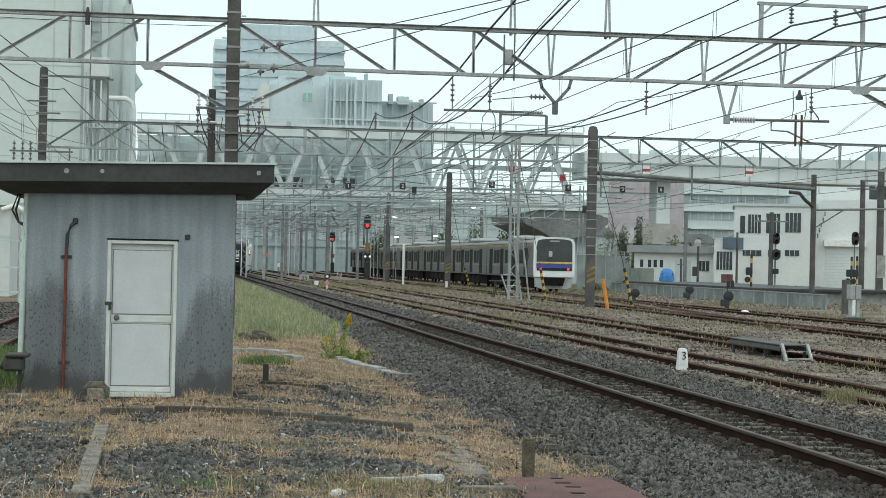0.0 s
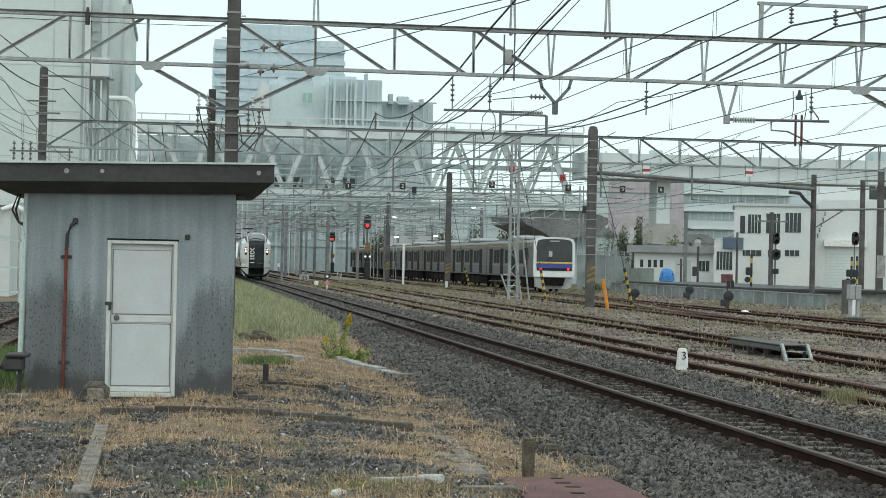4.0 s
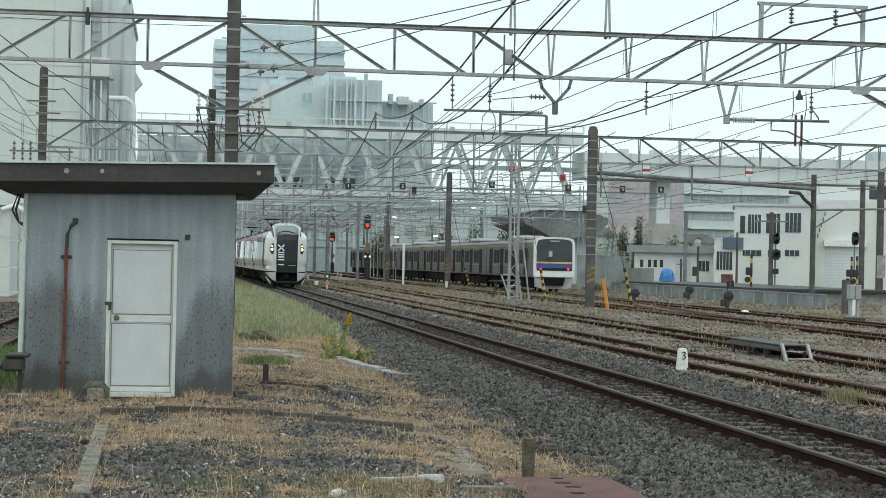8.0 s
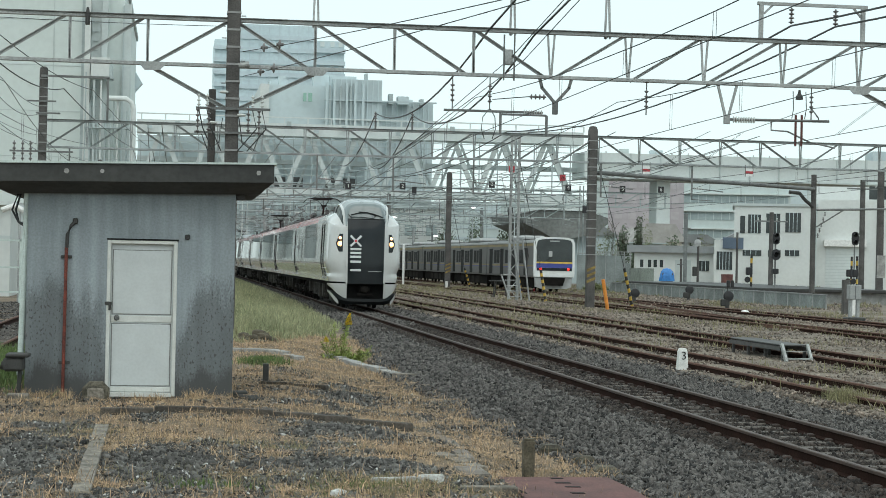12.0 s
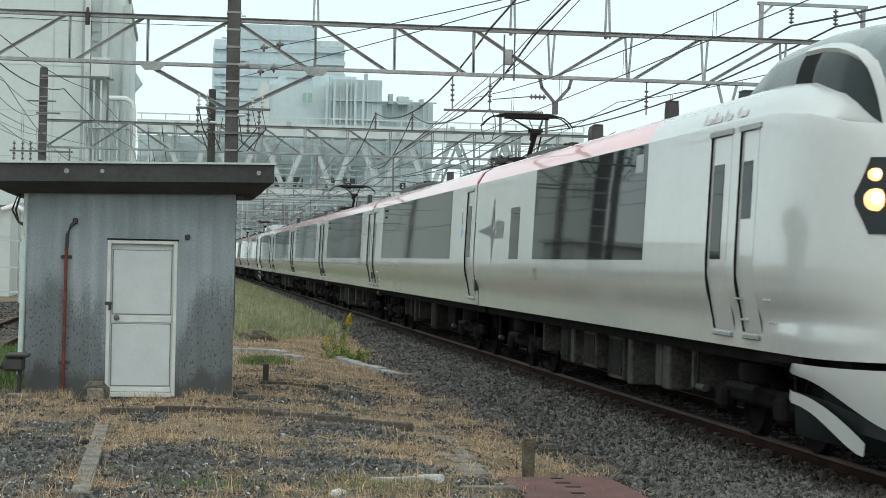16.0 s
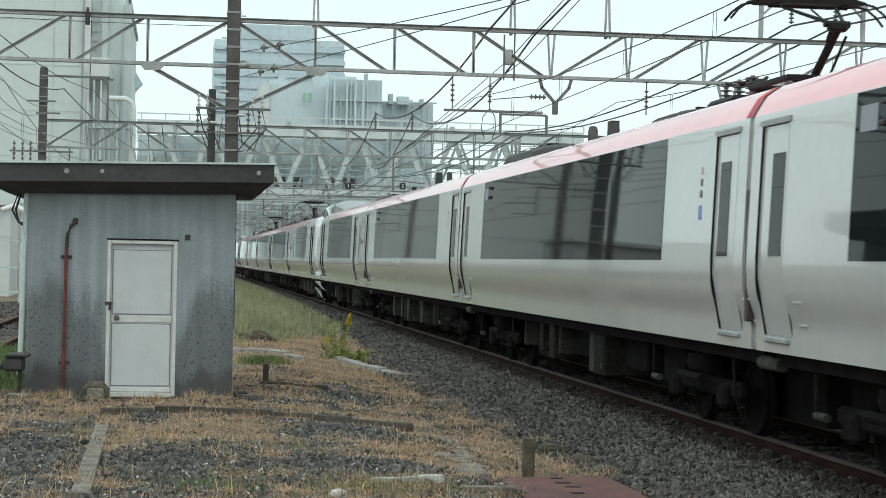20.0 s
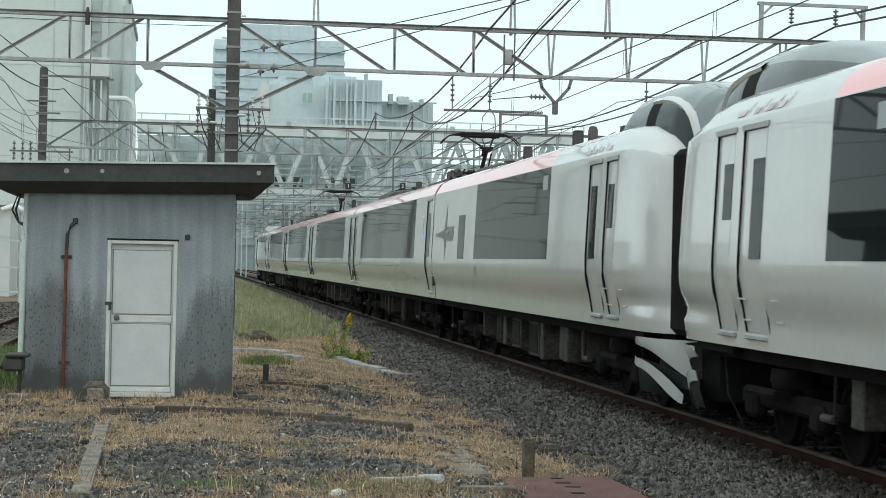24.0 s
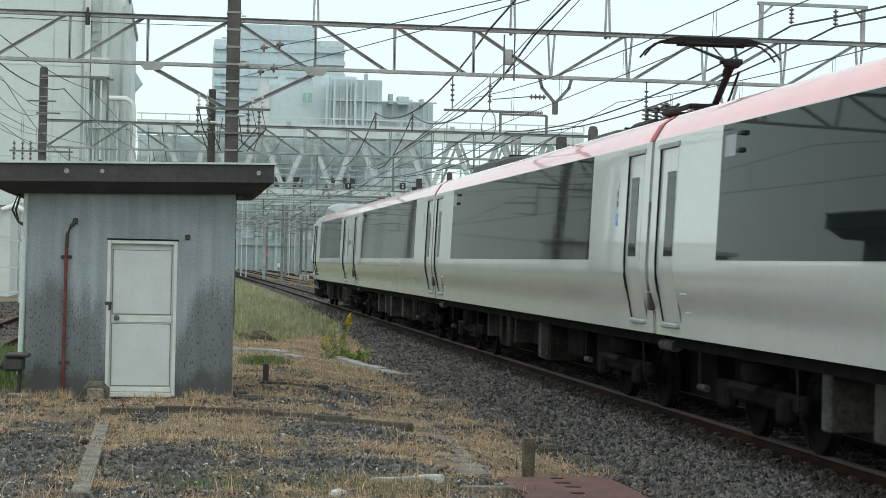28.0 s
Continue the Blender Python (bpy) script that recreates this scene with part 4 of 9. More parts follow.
def build_gantries():
    build_gantry_near()
    build_gantry_far(88.0, -6.3, 38.0, ((-6.3, 10.4, 0.36, False), (19.6, 8.45, 0.40, True)), 6.80, 8.12)
    m = thing("fuse_arm", "cross arm with three line fuses on the far mast", "fuse arm")
    part("arm", Geo().box(-7.75, -4.9, 87.7, 87.8, 6.58, 6.66), "galv_dark", m)
    for x in (-7.54, -7.16, -6.80):
        part("fuse", insulator_geo((x, 87.65, 6.16), 0.92, 0.08, 4), "insulator", m)
    part("long_arm", Geo().box(-6.4, -3.3, 87.7, 87.8, 10.05, 10.15), "galv_dark", m)
    part("drop_pipe", Geo().box(-3.42, -3.32, 87.7, 87.8, 8.1, 10.1), "galv_dark", m)
    part("short_arm", Geo().box(-7.0, -5.7, 87.7, 87.8, 8.9, 8.97).box(-6.6, -5.5, 87.7, 87.8, 8.35, 8.42), "galv_dark", m)
    build_gantry_far(144.0, -6.0, 38.0, ((-6.0, 9.0, 0.36, False), (20.75, 8.8, 0.40, True)), 6.5, 7.7)
    build_gantry_far(183.0, -6.0, 38.0, ((-6.0, 8.6, 0.36, False), (20.4, 8.4, 0.40, True)), 6.5, 7.7)
    build_gantry_far(222.0, -6.0, 38.0, ((-3.0, 8.6, 0.36, False), (12.6, 8.4, 0.36, False), (36, 8.4, 0.36, False)), 6.5, 7.7, True)
    build_gantry_far(262.0, -6.0, 38.0, ((-3.0, 8.6, 0.36, False), (17.0, 8.4, 0.36, False)), 6.5, 7.7, True)
    build_gantry_far(300.0, -6.0, 38.0, ((-3.0, 8.6, 0.36, False), (14.0, 8.4, 0.36, False)), 6.5, 7.7, True)


# ---- overhead wires ----
def wire(name, pts, r, label, sag=0.0, n=10, material="wire"):
    """A wire through the points, each span sagging."""
    out = []
    for a, b in zip(pts, pts[1:]):
        a, b = Vector(a), Vector(b)
        for i in range(n):
            t = i / n
            p = a.lerp(b, t)
            p.z -= (sag if sag >= 0.01 else sag * (b - a).length ** 2) * 4 * t * (1 - t)
            out.append(p)
    out.append(Vector(pts[-1]))
    return single(name, Geo().tube(out, r, 5), material, label, "wire", "overhead wires")


def build_wires():
    ys = [-30, 4, 46, 88, 144, 183, 222, 262, 300, 360]
    for t in (*TRACKS, LEFT_TRACK):
        low = 5.07 if t == TRACKS[0] else 4.97
        far = 1.2 if t == TRACKS[2] else 0.0           # pulled off where the tracks spread
        pts = [(t + (0.04 if i % 2 else -0.04), y, low) for i, y in enumerate(ys)]
        wire("contact_wire", pts, 0.008, "thin dark contact wire above a track", n=2)
        top = [(t + (far if y == 46 else 0.0), y, 6.02) for y in ys]
        w = wire("messenger_wire", top, 0.009, "dark messenger wire above a track", 0.58 / 42 ** 2)
        for a, b in zip(top, top[1:]):
            if a[1] > 150:
                break
            for k in range(1, 8):
                f = k / 8
                y, x = a[1] + (b[1] - a[1]) * f, a[0] + (b[0] - a[0]) * f
                z = 6.02 - 0.58 / 42 ** 2 * (b[1] - a[1]) ** 2 * 4 * f * (1 - f)
                part("dropper", Geo().tube([(x - 0.02, y, z), (t - 0.03, y, low)], 0.004, 4).tube([(x + 0.03, y + 0.02, z), (t + 0.02, y, low)], 0.004, 4), "wire", w)
    # heavy feeders
    feed = "heavy black feeder cable"
    wire("feeder_cable", [(15.35, 4, 8.1), (15.35, 46, 8.12), (15.4, 88, 8.2), (14.8, 144, 8.4), (14, 183, 8.4)], 0.026, feed, 0.68, 14)
    wire("feeder_cable", [(16.52, 4, 8.1), (16.52, 46, 8.14), (16.5, 88, 8.2), (15.8, 144, 8.4), (15, 183, 8.4)], 0.026, feed, 0.60, 14)
    wire("feeder_cable", [(7.52, 46, 7.68), (9.1, 88, 8.88), (12.1, 144, 9.3)], 0.028, feed, 0.95, 14)
    wire("feeder_cable", [(7.58, 4, 10.8), (7.52, 46, 7.68)], 0.028, feed, 0.05, 14)
    wire("feeder_cable", [(8.69, 46, 7.62), (10.85, 88, 8.86), (14.5, 144, 9.3)], 0.028, feed, 1.15, 14)
    wire("feeder_cable", [(8.75, 4, 10.9), (8.69, 46, 7.62)], 0.028, feed, 0.05, 14)
    for x in (9.1, 10.85):
        s = thing("feeder_support", "upright insulator that carries a feeder cable", "insulator", "feeder supports")
        part("insulator", insulator_geo((x, 88, 8.45), 0.5, 0.09, 4), "insulator", s)
        part("stalk", Geo().box(x - 0.04, x + 0.04, 87.95, 88.05, 8.1, 8.5), "galv_dark", s)
    # thinner lines from the near mast and between the gantries
    thin = "thin black line wire"
    wire("line_wire", [(1.46, 45.8, 6.93), (4.45, 26, 5.62)], 0.009, thin, 0.04)
    wire("line_wire", [(1.47, 45.8, 6.33), (4.86, 26, 5.64)], 0.009, thin, 0.04)
    wire("line_wire", [(8.3, 4, 11.0), (8.12, 46, 7.05), (7.9, 66, 5.9)], 0.011, thin, 0.0)
    wire("line_wire", [(8.6, 4, 11.2), (8.45, 46, 7.0), (8.0, 70, 5.9)], 0.011, thin, 0.0)
    # wires that sweep over the left-hand building to the far mast
    for pts, sag, r in (([(-5.48, 58, 8.51), (-4.05, 88, 9.53), (-2.09, 144, 10.02)], 0.25, 0.016), ([(-5.46, 58, 7.65), (-5.38, 88, 9.56), (-3.58, 144, 10.1)], 0.3, 0.022),
                        ([(-5.83, 62, 7.63), (-6.34, 88, 8.67)], 0.2, 0.010), ([(-5.82, 62, 6.95), (-6.33, 88, 8.46)], 0.35, 0.011), ([(-6.18, 66, 6.73), (-6.31, 88, 7.47), (-4.99, 110, 8.23)], 0.05, 0.011),
                        ([(-6.17, 66, 6.44), (-6.31, 88, 7.37)], 0.1, 0.008), ([(-6.17, 66, 6.19), (-6.3, 88, 6.9), (-5.95, 120, 7.83)], 0.05, 0.010), ([(-4.91, 46.2, 7.61), (1.04, 46.2, 7.58)], 0.03, 0.008)):
        wire("line_wire", pts, r, thin, sag)
    wire("line_wire", [(-2.09, 144, 10.02), (-1.4, 222, 8.4)], 0.024, feed, 0.9)
    wire("line_wire", [(-3.58, 144, 10.1), (-2.6, 222, 8.4)], 0.024, feed, 0.9)
    # many lines over the far tracks
    rnd = random.Random(3)
    for k in range(14):
        x = rnd.uniform(-3, 30)
        z = rnd.uniform(6.6, 8.6)
        wire("line_wire", [(x, 88, z), (x + rnd.uniform(-1.5, 1.5), 144, z), (x + rnd.uniform(-2, 2), 183, z), (x + rnd.uniform(-2, 2), 222, z), (x, 300, z)], rnd.uniform(0.012, 0.02), thin, rnd.uniform(0.4, 1.1), 6, "wire_haze")
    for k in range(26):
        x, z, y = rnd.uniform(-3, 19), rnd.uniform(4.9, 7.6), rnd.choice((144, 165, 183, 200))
        wire("line_wire", [(x, y, z), (x + rnd.uniform(-5, 5), y + rnd.choice((22, 39, 60)), z + rnd.uniform(-0.8, 0.8))], rnd.uniform(0.012, 0.026), thin, rnd.uniform(0.2, 1.2), 8, "wire_haze")
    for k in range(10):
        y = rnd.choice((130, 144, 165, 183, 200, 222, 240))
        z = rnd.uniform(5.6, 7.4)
        wire("cross_span", [(-6, y, z), (20.4, y, z + rnd.uniform(-0.2, 0.2)), (38, y, z)], 0.018, "thin cross-span wire between masts", rnd.uniform(0.1, 0.7), 8, "wire_haze")


build_ground()
build_tracks()
build_hut()
build_gantries()
build_wires()


# ---- the express train ----
PITCH, CAB = 20.0, 20.45          # metres from joint to joint; from the nose to the first joint
SIDE = ((1.350, 1.07), (1.352, 1.20), (1.354, 1.29), (1.360, 1.36), (1.378, 1.43), (1.410, 1.52), (1.441, 1.61), (1.462, 1.72), (1.473, 1.94), (1.461, 2.25), (1.440, 2.75), (1.419, 3.25), (1.411, 3.44), (1.402, 3.465))
ROOF = ((1.350, 3.56), (1.275, 3.68), (1.12, 3.79), (0.84, 3.87), (0.45, 3.91), (0.0, 3.92))
NOSE_L, NOSE_N = 1.6, 3.4


def half_width(z):
    """Half the body's width at a height."""
    return float(np.interp(z, [p[1] for p in SIDE + ROOF[:2]], [p[0] for p in SIDE + ROOF[:2]]))


def nose_lean(z):
    """How far the front leans back at a height."""
    return float(np.interp(z, (1.0, 1.8, 2.6, 3.1, 3.5, 3.8), (0.0, 0.0, 0.015, 0.055, 0.12, 0.22)))


def nose_point(x, z, out=0.0):
    """A point on the rounded front at a cross position and a height."""
    k = min(0.999, abs(x) / half_width(z))
    d = NOSE_L * (1 - (1 - k ** NOSE_N) ** (1 / NOSE_N))
    return (x, d + nose_lean(z) - out, z)


def side_panel(geo, y0, y1, z0, z1, side, out=0.004, n=5):
    """A thin sheet that follows the curve of the body side, with its own rim."""
    zs = [z0 + (z1 - z0) * i / n for i in range(n + 1)]
    rows_o = [[(side * (half_width(z) + out), y, z) for y in (y0, y1)] for z in zs]
    rows_i = [[(side * (half_width(z) + min(0.0, out) - 0.01), y, z) for y in (y0, y1)] for z in zs]
    geo.grid(rows_o)
    for k in (0, 1):
        geo.grid([[r[k] for r in rows_o], [r[k] for r in rows_i]])
    geo.grid([rows_o[0], rows_i[0]])
    geo.grid([rows_o[-1], rows_i[-1]])
    return geo


DOOR_Z = (1.24, 3.335)
LOW = tuple(p for p in SIDE if p[1] < DOOR_Z[0]) + ((half_width(DOOR_Z[0]), DOOR_Z[0]),)
HIGH = ((half_width(DOOR_Z[1]), DOOR_Z[1]),) + tuple(p for p in SIDE if p[1] > DOOR_Z[1])


def side_shell(side, cuts, doors, place):
    """The body side as a sheet with an opening at each door; place(d, points) puts a cross-section at a distance."""
    geo = Geo()
    stops = sorted(set(cuts) | {e for a, b in doors for e in (a, b)})
    run = []
    for a, b in zip(stops, stops[1:]):
        inside = any(p <= (a + b) / 2 <= q for p, q in doors)
        if not inside:
            run = run or [a]
            run.append(b)
        if inside or b == stops[-1]:
            if run:
                geo.grid([[(side * x, y, z) for x, y, z in place(d, SIDE)] for d in run])
                run = []
        if inside:
            for pts in (LOW, HIGH):
                geo.grid([[(side * x, y, z) for x, y, z in place(d, pts)] for d in (a, b)])
    return geo


def door_parts(car, y, side, width, glass):
    """A plug door: leaf, seals, narrow window and step plate."""
    leaf = part("door", side_panel(Geo(), y - width / 2, y + width / 2, 1.22, 3.35, side, -0.024, 7), "train_white", car, "white plug door", True)
    far = y + width / 2 if side < 0 else y - width / 2
    near = y - width / 2 if side < 0 else y + width / 2
    zs = [DOOR_Z[0] + (DOOR_Z[1] - DOOR_Z[0]) * k / 8 for k in range(9)]
    for e, m in ((far, "dark"), (near, "seam")):
        part("door_seal", Geo().grid([[(side * (half_width(z) + 0.002), e, z) for z in zs], [(side * (half_width(z) - 0.036), e, z) for z in zs]]), m, leaf, "dark rubber seal")
    for z in DOOR_Z:
        part("door_sill", Geo().grid([[(side * (half_width(z) + 0.002), e, z) for e in (y - width / 2, y + width / 2)], [(side * (half_width(z) - 0.036), e, z) for e in (y - width / 2, y + width / 2)]]), "seam", leaf)
    part("door_header", side_panel(Geo(), y - width / 2 - 0.04, y + width / 2 + 0.04, 3.34, 3.395, side, 0.014, 2), "lintel", leaf, "grey lintel")
    part("door_glass", side_panel(Geo(), y + glass[0], y + glass[1], glass[2], glass[3], side, -0.019, 4), "train_glass", leaf, "narrow dark window", True)
    for zz in (1.36, 1.58):
        part("step_rung", side_panel(Geo(), near - 0.36 * (1 if side < 0 else -1) - 0.11, near - 0.36 * (1 if side < 0 else -1) + 0.11, zz, zz + 0.018, side, 0.012, 1), "logo_light", leaf)
    part("step_plate", Geo().box(side * 1.365 - 0.03, side * 1.365 + 0.03, y - width * 0.42, y + width * 0.42, 1.17, 1.225, 0.012), "galv", leaf)


def bogie(car, y):
    b = part("bogie", Geo().box(-1.02, -0.88, y - 1.55, y + 1.55, 0.42, 0.62, 0.04).box(0.88, 1.02, y - 1.55, y + 1.55, 0.42, 0.62, 0.04)
             .box(-0.9, 0.9, y - 0.25, y + 0.25, 0.45, 0.70, 0.03), "under", car, "black bogie")
    for yy in (y - 1.05, y + 1.05):
        for x in (-0.59, 0.59):
            part("wheel", Geo().lathe([(0.46, -0.02), (0.46, 0.01), (0.43, 0.02), (0.43, 0.09), (0.36, 0.10), (0.33, 0.06), (0.14, 0.06), (0.12, 0.12)] if x > 0 else
                                      [(0.12, -0.12), (0.14, -0.06), (0.33, -0.06), (0.36, -0.10), (0.43, -0.09), (0.43, -0.02), (0.46, -0.01), (0.46, 0.02)],
                                      (x, yy, 0.43), 20, 0), "under", b, "black worn wheel", True)
        part("axle_box", Geo().box(-1.10, -0.92, yy - 0.17, yy + 0.17, 0.30, 0.58, 0.05), "under", b)
        part("axle_box", Geo().box(0.92, 1.10, yy - 0.17, yy + 0.17, 0.30, 0.58, 0.05), "under", b)
    for s in (-1, 1):
        part("air_spring", Geo().lathe([(0.24, 0), (0.27, 0.08), (0.25, 0.2)], (s * 0.92, y, 0.68), 14), "under", b, smooth=True)
        part("damper", Geo().tube([(s * 1.2, y - 0.7, 0.62), (s * 1.2, y + 0.25, 0.62)], 0.055, 8), "under", b)
        part("brake_cylinder", Geo().tube([(s * 1.14, y + 1.45, 0.50), (s * 1.14, y + 1.75, 0.50)], 0.042, 10), "under_pale", b, "grey cylinder", True)
        part("hanger_bar", Geo().box(s * 1.14 - 0.012, s * 1.14 + 0.012, y + 1.75, y + 1.785, 0.48, 0.98), "under_box", b)
        part("sand_pipe", Geo().tube([(s * 1.15, y - 1.75, 0.95), (s * 1.12, y - 1.72, 0.5), (s * 0.95, y - 1.6, 0.12)], 0.016, 6), "under_box", b)


def underfloor(car, y0, y1, seed):
    rnd = random.Random(seed)
    # the lower box is an added black filler that blocks light underneath
    part("chassis_and_filler", Geo().box(-1.18, 1.18, y0 + 0.1, y1 - 0.1, 0.92, 1.12).box(-0.42, 0.42, y0 + 0.3, y1 - 0.3, 0.22, 0.92), "under", car)
    for s in (-1, 1):
        y = y0 + 4.5
        while y < y1 - 4.7:
            kind = rnd.choice(("slim", "slim", "wide", "deep", "rod"))
            w = {"slim": rnd.uniform(0.22, 0.40), "wide": rnd.uniform(0.7, 1.1), "deep": rnd.uniform(0.8, 1.6), "rod": 0.06}[kind]
            h = rnd.choice((0.30, 0.36, 0.45))
            x = s * (rnd.uniform(0.80, 0.92) if kind == "deep" else rnd.uniform(1.04, 1.16))
            m = {"slim": rnd.choice(("under_pale", "under_pale", "under_box")), "wide": rnd.choice(("under_pale", "under_box")), "deep": "under", "rod": "under_pale"}[kind]
            b = part("equipment_box", Geo().box(min(x, s * 0.3), max(x, s * 0.3), y, y + w, h, 0.96, 0.02), m, car, "grey equipment box" if m != "under" else "")
            if kind == "wide":
                part("lid", Geo().box(min(x, x + s * 0.012), max(x, x + s * 0.012), y + 0.06, y + w - 0.06, h + 0.06, 0.86, 0.004), "under_box", b)
                for q in (0.12, w - 0.12):
                    part("latch", Geo().box(min(x, x + s * 0.03), max(x, x + s * 0.03), y + q - 0.02, y + q + 0.02, h + 0.10, h + 0.18), "under_pale", b)
            y += w + rnd.choice((0.15, 0.35, 0.6, 0.9))


def pantograph(car, y):
    """A single-arm pantograph: its elbow points to the train's head, its pan stands over y."""
    b = y - 0.35
    p = part("pantograph", Geo().box(-0.55, 0.55, b - 0.75, b - 0.67, 4.03, 4.09, 0.01).box(-0.55, 0.55, b + 0.62, b + 0.70, 4.03, 4.09, 0.01)
             .box(-0.55, -0.47, b - 0.67, b + 0.62, 4.03, 4.09, 0.01).box(0.47, 0.55, b - 0.67, b + 0.62, 4.03, 4.09, 0.01), "panto", car, "raised single-arm pantograph")
    for x in (-0.5, 0.5):
        for yy in (b - 0.7, b + 0.66):
            part("insulator", insulator_geo((x, yy, 3.80), 0.23, 0.075, 3), "insulator", p, smooth=True)
    part("hinge", Geo().tube([(-0.32, b, 4.10), (0.32, b, 4.10)], 0.06, 10).box(-0.12, 0.12, b - 0.16, b + 0.16, 4.02, 4.15, 0.02), "panto", p)
    part("lower_arm", Geo().tube([(0.0, b, 4.10), (0.0, y - 1.16, 4.60)], 0.05, 8, 0.05), "panto", p)
    part("thrust_rod", Geo().tube([(0.13, b - 0.1, 4.05), (0.13, y - 1.08, 4.53)], 0.018, 6), "panto", p)
    part("elbow", Geo().box(-0.11, 0.11, y - 1.24, y - 1.09, 4.57, 4.69, 0.03).tube([(-0.15, y - 1.14, 4.66), (0.15, y - 1.14, 4.66)], 0.04, 10).tube([(-0.09, y - 1.22, 4.58), (-0.09, y - 1.1, 4.47)], 0.028, 8), "panto", p)
    for s in (-1, 1):
        part("upper_arm", Geo().tube([(s * 0.08, y - 1.14, 4.67), (s * 0.34, y - 0.16, 4.98)], 0.025, 7, 0.018), "panto", p)
    part("guide_rod", Geo().tube([(0.0, y - 1.1, 4.60), (0.05, y - 0.12, 4.96)], 0.012, 6), "panto", p)
    part("apex_tube", Geo().tube([(-0.48, y - 0.14, 4.99), (0.48, y - 0.14, 4.99)], 0.028, 8), "panto", p)
    for yy in (y - 0.27, y - 0.02):
        pan = part("pan", Geo().prism([(-0.66, 5.035), (-0.52, 5.072), (0.52, 5.072), (0.66, 5.035), (0.62, 5.005), (-0.62, 5.005)], yy - 0.045, yy + 0.045), "panto", p, "black contact pan")
        part("carbon_strip", Geo().box(-0.50, 0.50, yy - 0.02, yy + 0.02, 5.072, 5.088, 0.004), "dark_metal", pan)
        for s in (-1, 1):
            part("horn", Geo().tube([(s * 0.62, yy, 5.03), (s * 0.76, yy, 5.0), (s * 0.88, yy, 4.91), (s * 0.97, yy, 4.80)], 0.015, 6), "panto", pan)
    for x in (-0.42, 0.42):
        part("pan_link", Geo().box(x - 0.02, x + 0.02, y - 0.29, y, 4.985, 5.02), "panto", p)
    # switch gear behind the pantograph
    part("switch_box", Geo().box(-0.62, -0.10, y + 0.75, y + 1.9, 3.84, 4.02, 0.05).box(-0.66, 0.0, y - 2.0, y - 1.35, 3.78, 3.93, 0.04), "panto", p)
    for yy in (y + 0.62, y + 1.15, y + 1.7):
        part("surge_arrester", insulator_geo((-0.42, yy, 4.0), 0.24, 0.085, 4), "insulator", p, smooth=True)
    part("arrester_cap", Geo().lathe([(0.10, 0.0), (0.11, 0.06), (0.08, 0.20), (0.05, 0.26)], (-0.36, y + 0.42, 3.92), 12), "under_pale", p, "grey arrester with dark cap", True)
    for k in (0, 1):
        part("roof_cable", Geo().tube([(-0.42 + 0.2 * k, y + 1.7, 4.24), (-0.40 + 0.2 * k, y + 1.2, 4.16), (-0.40 + 0.16 * k, y + 0.6, 4.22), (-0.42, b + 0.66, 4.06)], 0.022, 6), "panto", p)


def roof_units(car, items):
    for y, ln, h in items:
        g = Geo()
        n = 8
        rows = []
        for yy, k in ((y - ln / 2, 0.0), (y - ln / 2 + 0.12, 0.8), (y - ln / 2 + 0.4, 1.0), (y + ln / 2 - 0.4, 1.0), (y + ln / 2 - 0.12, 0.8), (y + ln / 2, 0.0)):
            rows.append([(math.cos(math.pi * i / n) * 0.78, yy, 3.80 + (0.08 + h * k) * math.sin(math.pi * i / n) ** 0.5) for i in range(n + 1)])
        u = part("roof_unit", g.grid(rows), "dark_metal", car, "dark grey roof unit", True)
        for q in range(max(2, int(ln / 0.7))):
            yy = y - ln / 2 + 0.45 + q * (ln - 0.9) / max(1, int(ln / 0.7) - 1)
            part("unit_rib", Geo().box(-0.42, 0.42, yy - 0.03, yy + 0.03, 3.80, 3.89 + h, 0.01), "panto", u)


def antennas(car, spots):
    for y, x, h in spots:
        g = Geo().prism([(x - 0.105, 3.72), (x + 0.105, 3.72), (x + 0.08, 3.80 + h * 0.5), (x + 0.07, 3.90 + h), (x - 0.07, 3.90 + h), (x - 0.08, 3.80 + h * 0.5)], y - 0.11, y + 0.11)
        part("antenna_cap", Geo().box(x - 0.078, x + 0.078, y - 0.115, y + 0.115, 3.90 + h, 3.925 + h, 0.012), "dark_metal", part("antenna", g, "antenna_grey", car, "grey roof antenna"))


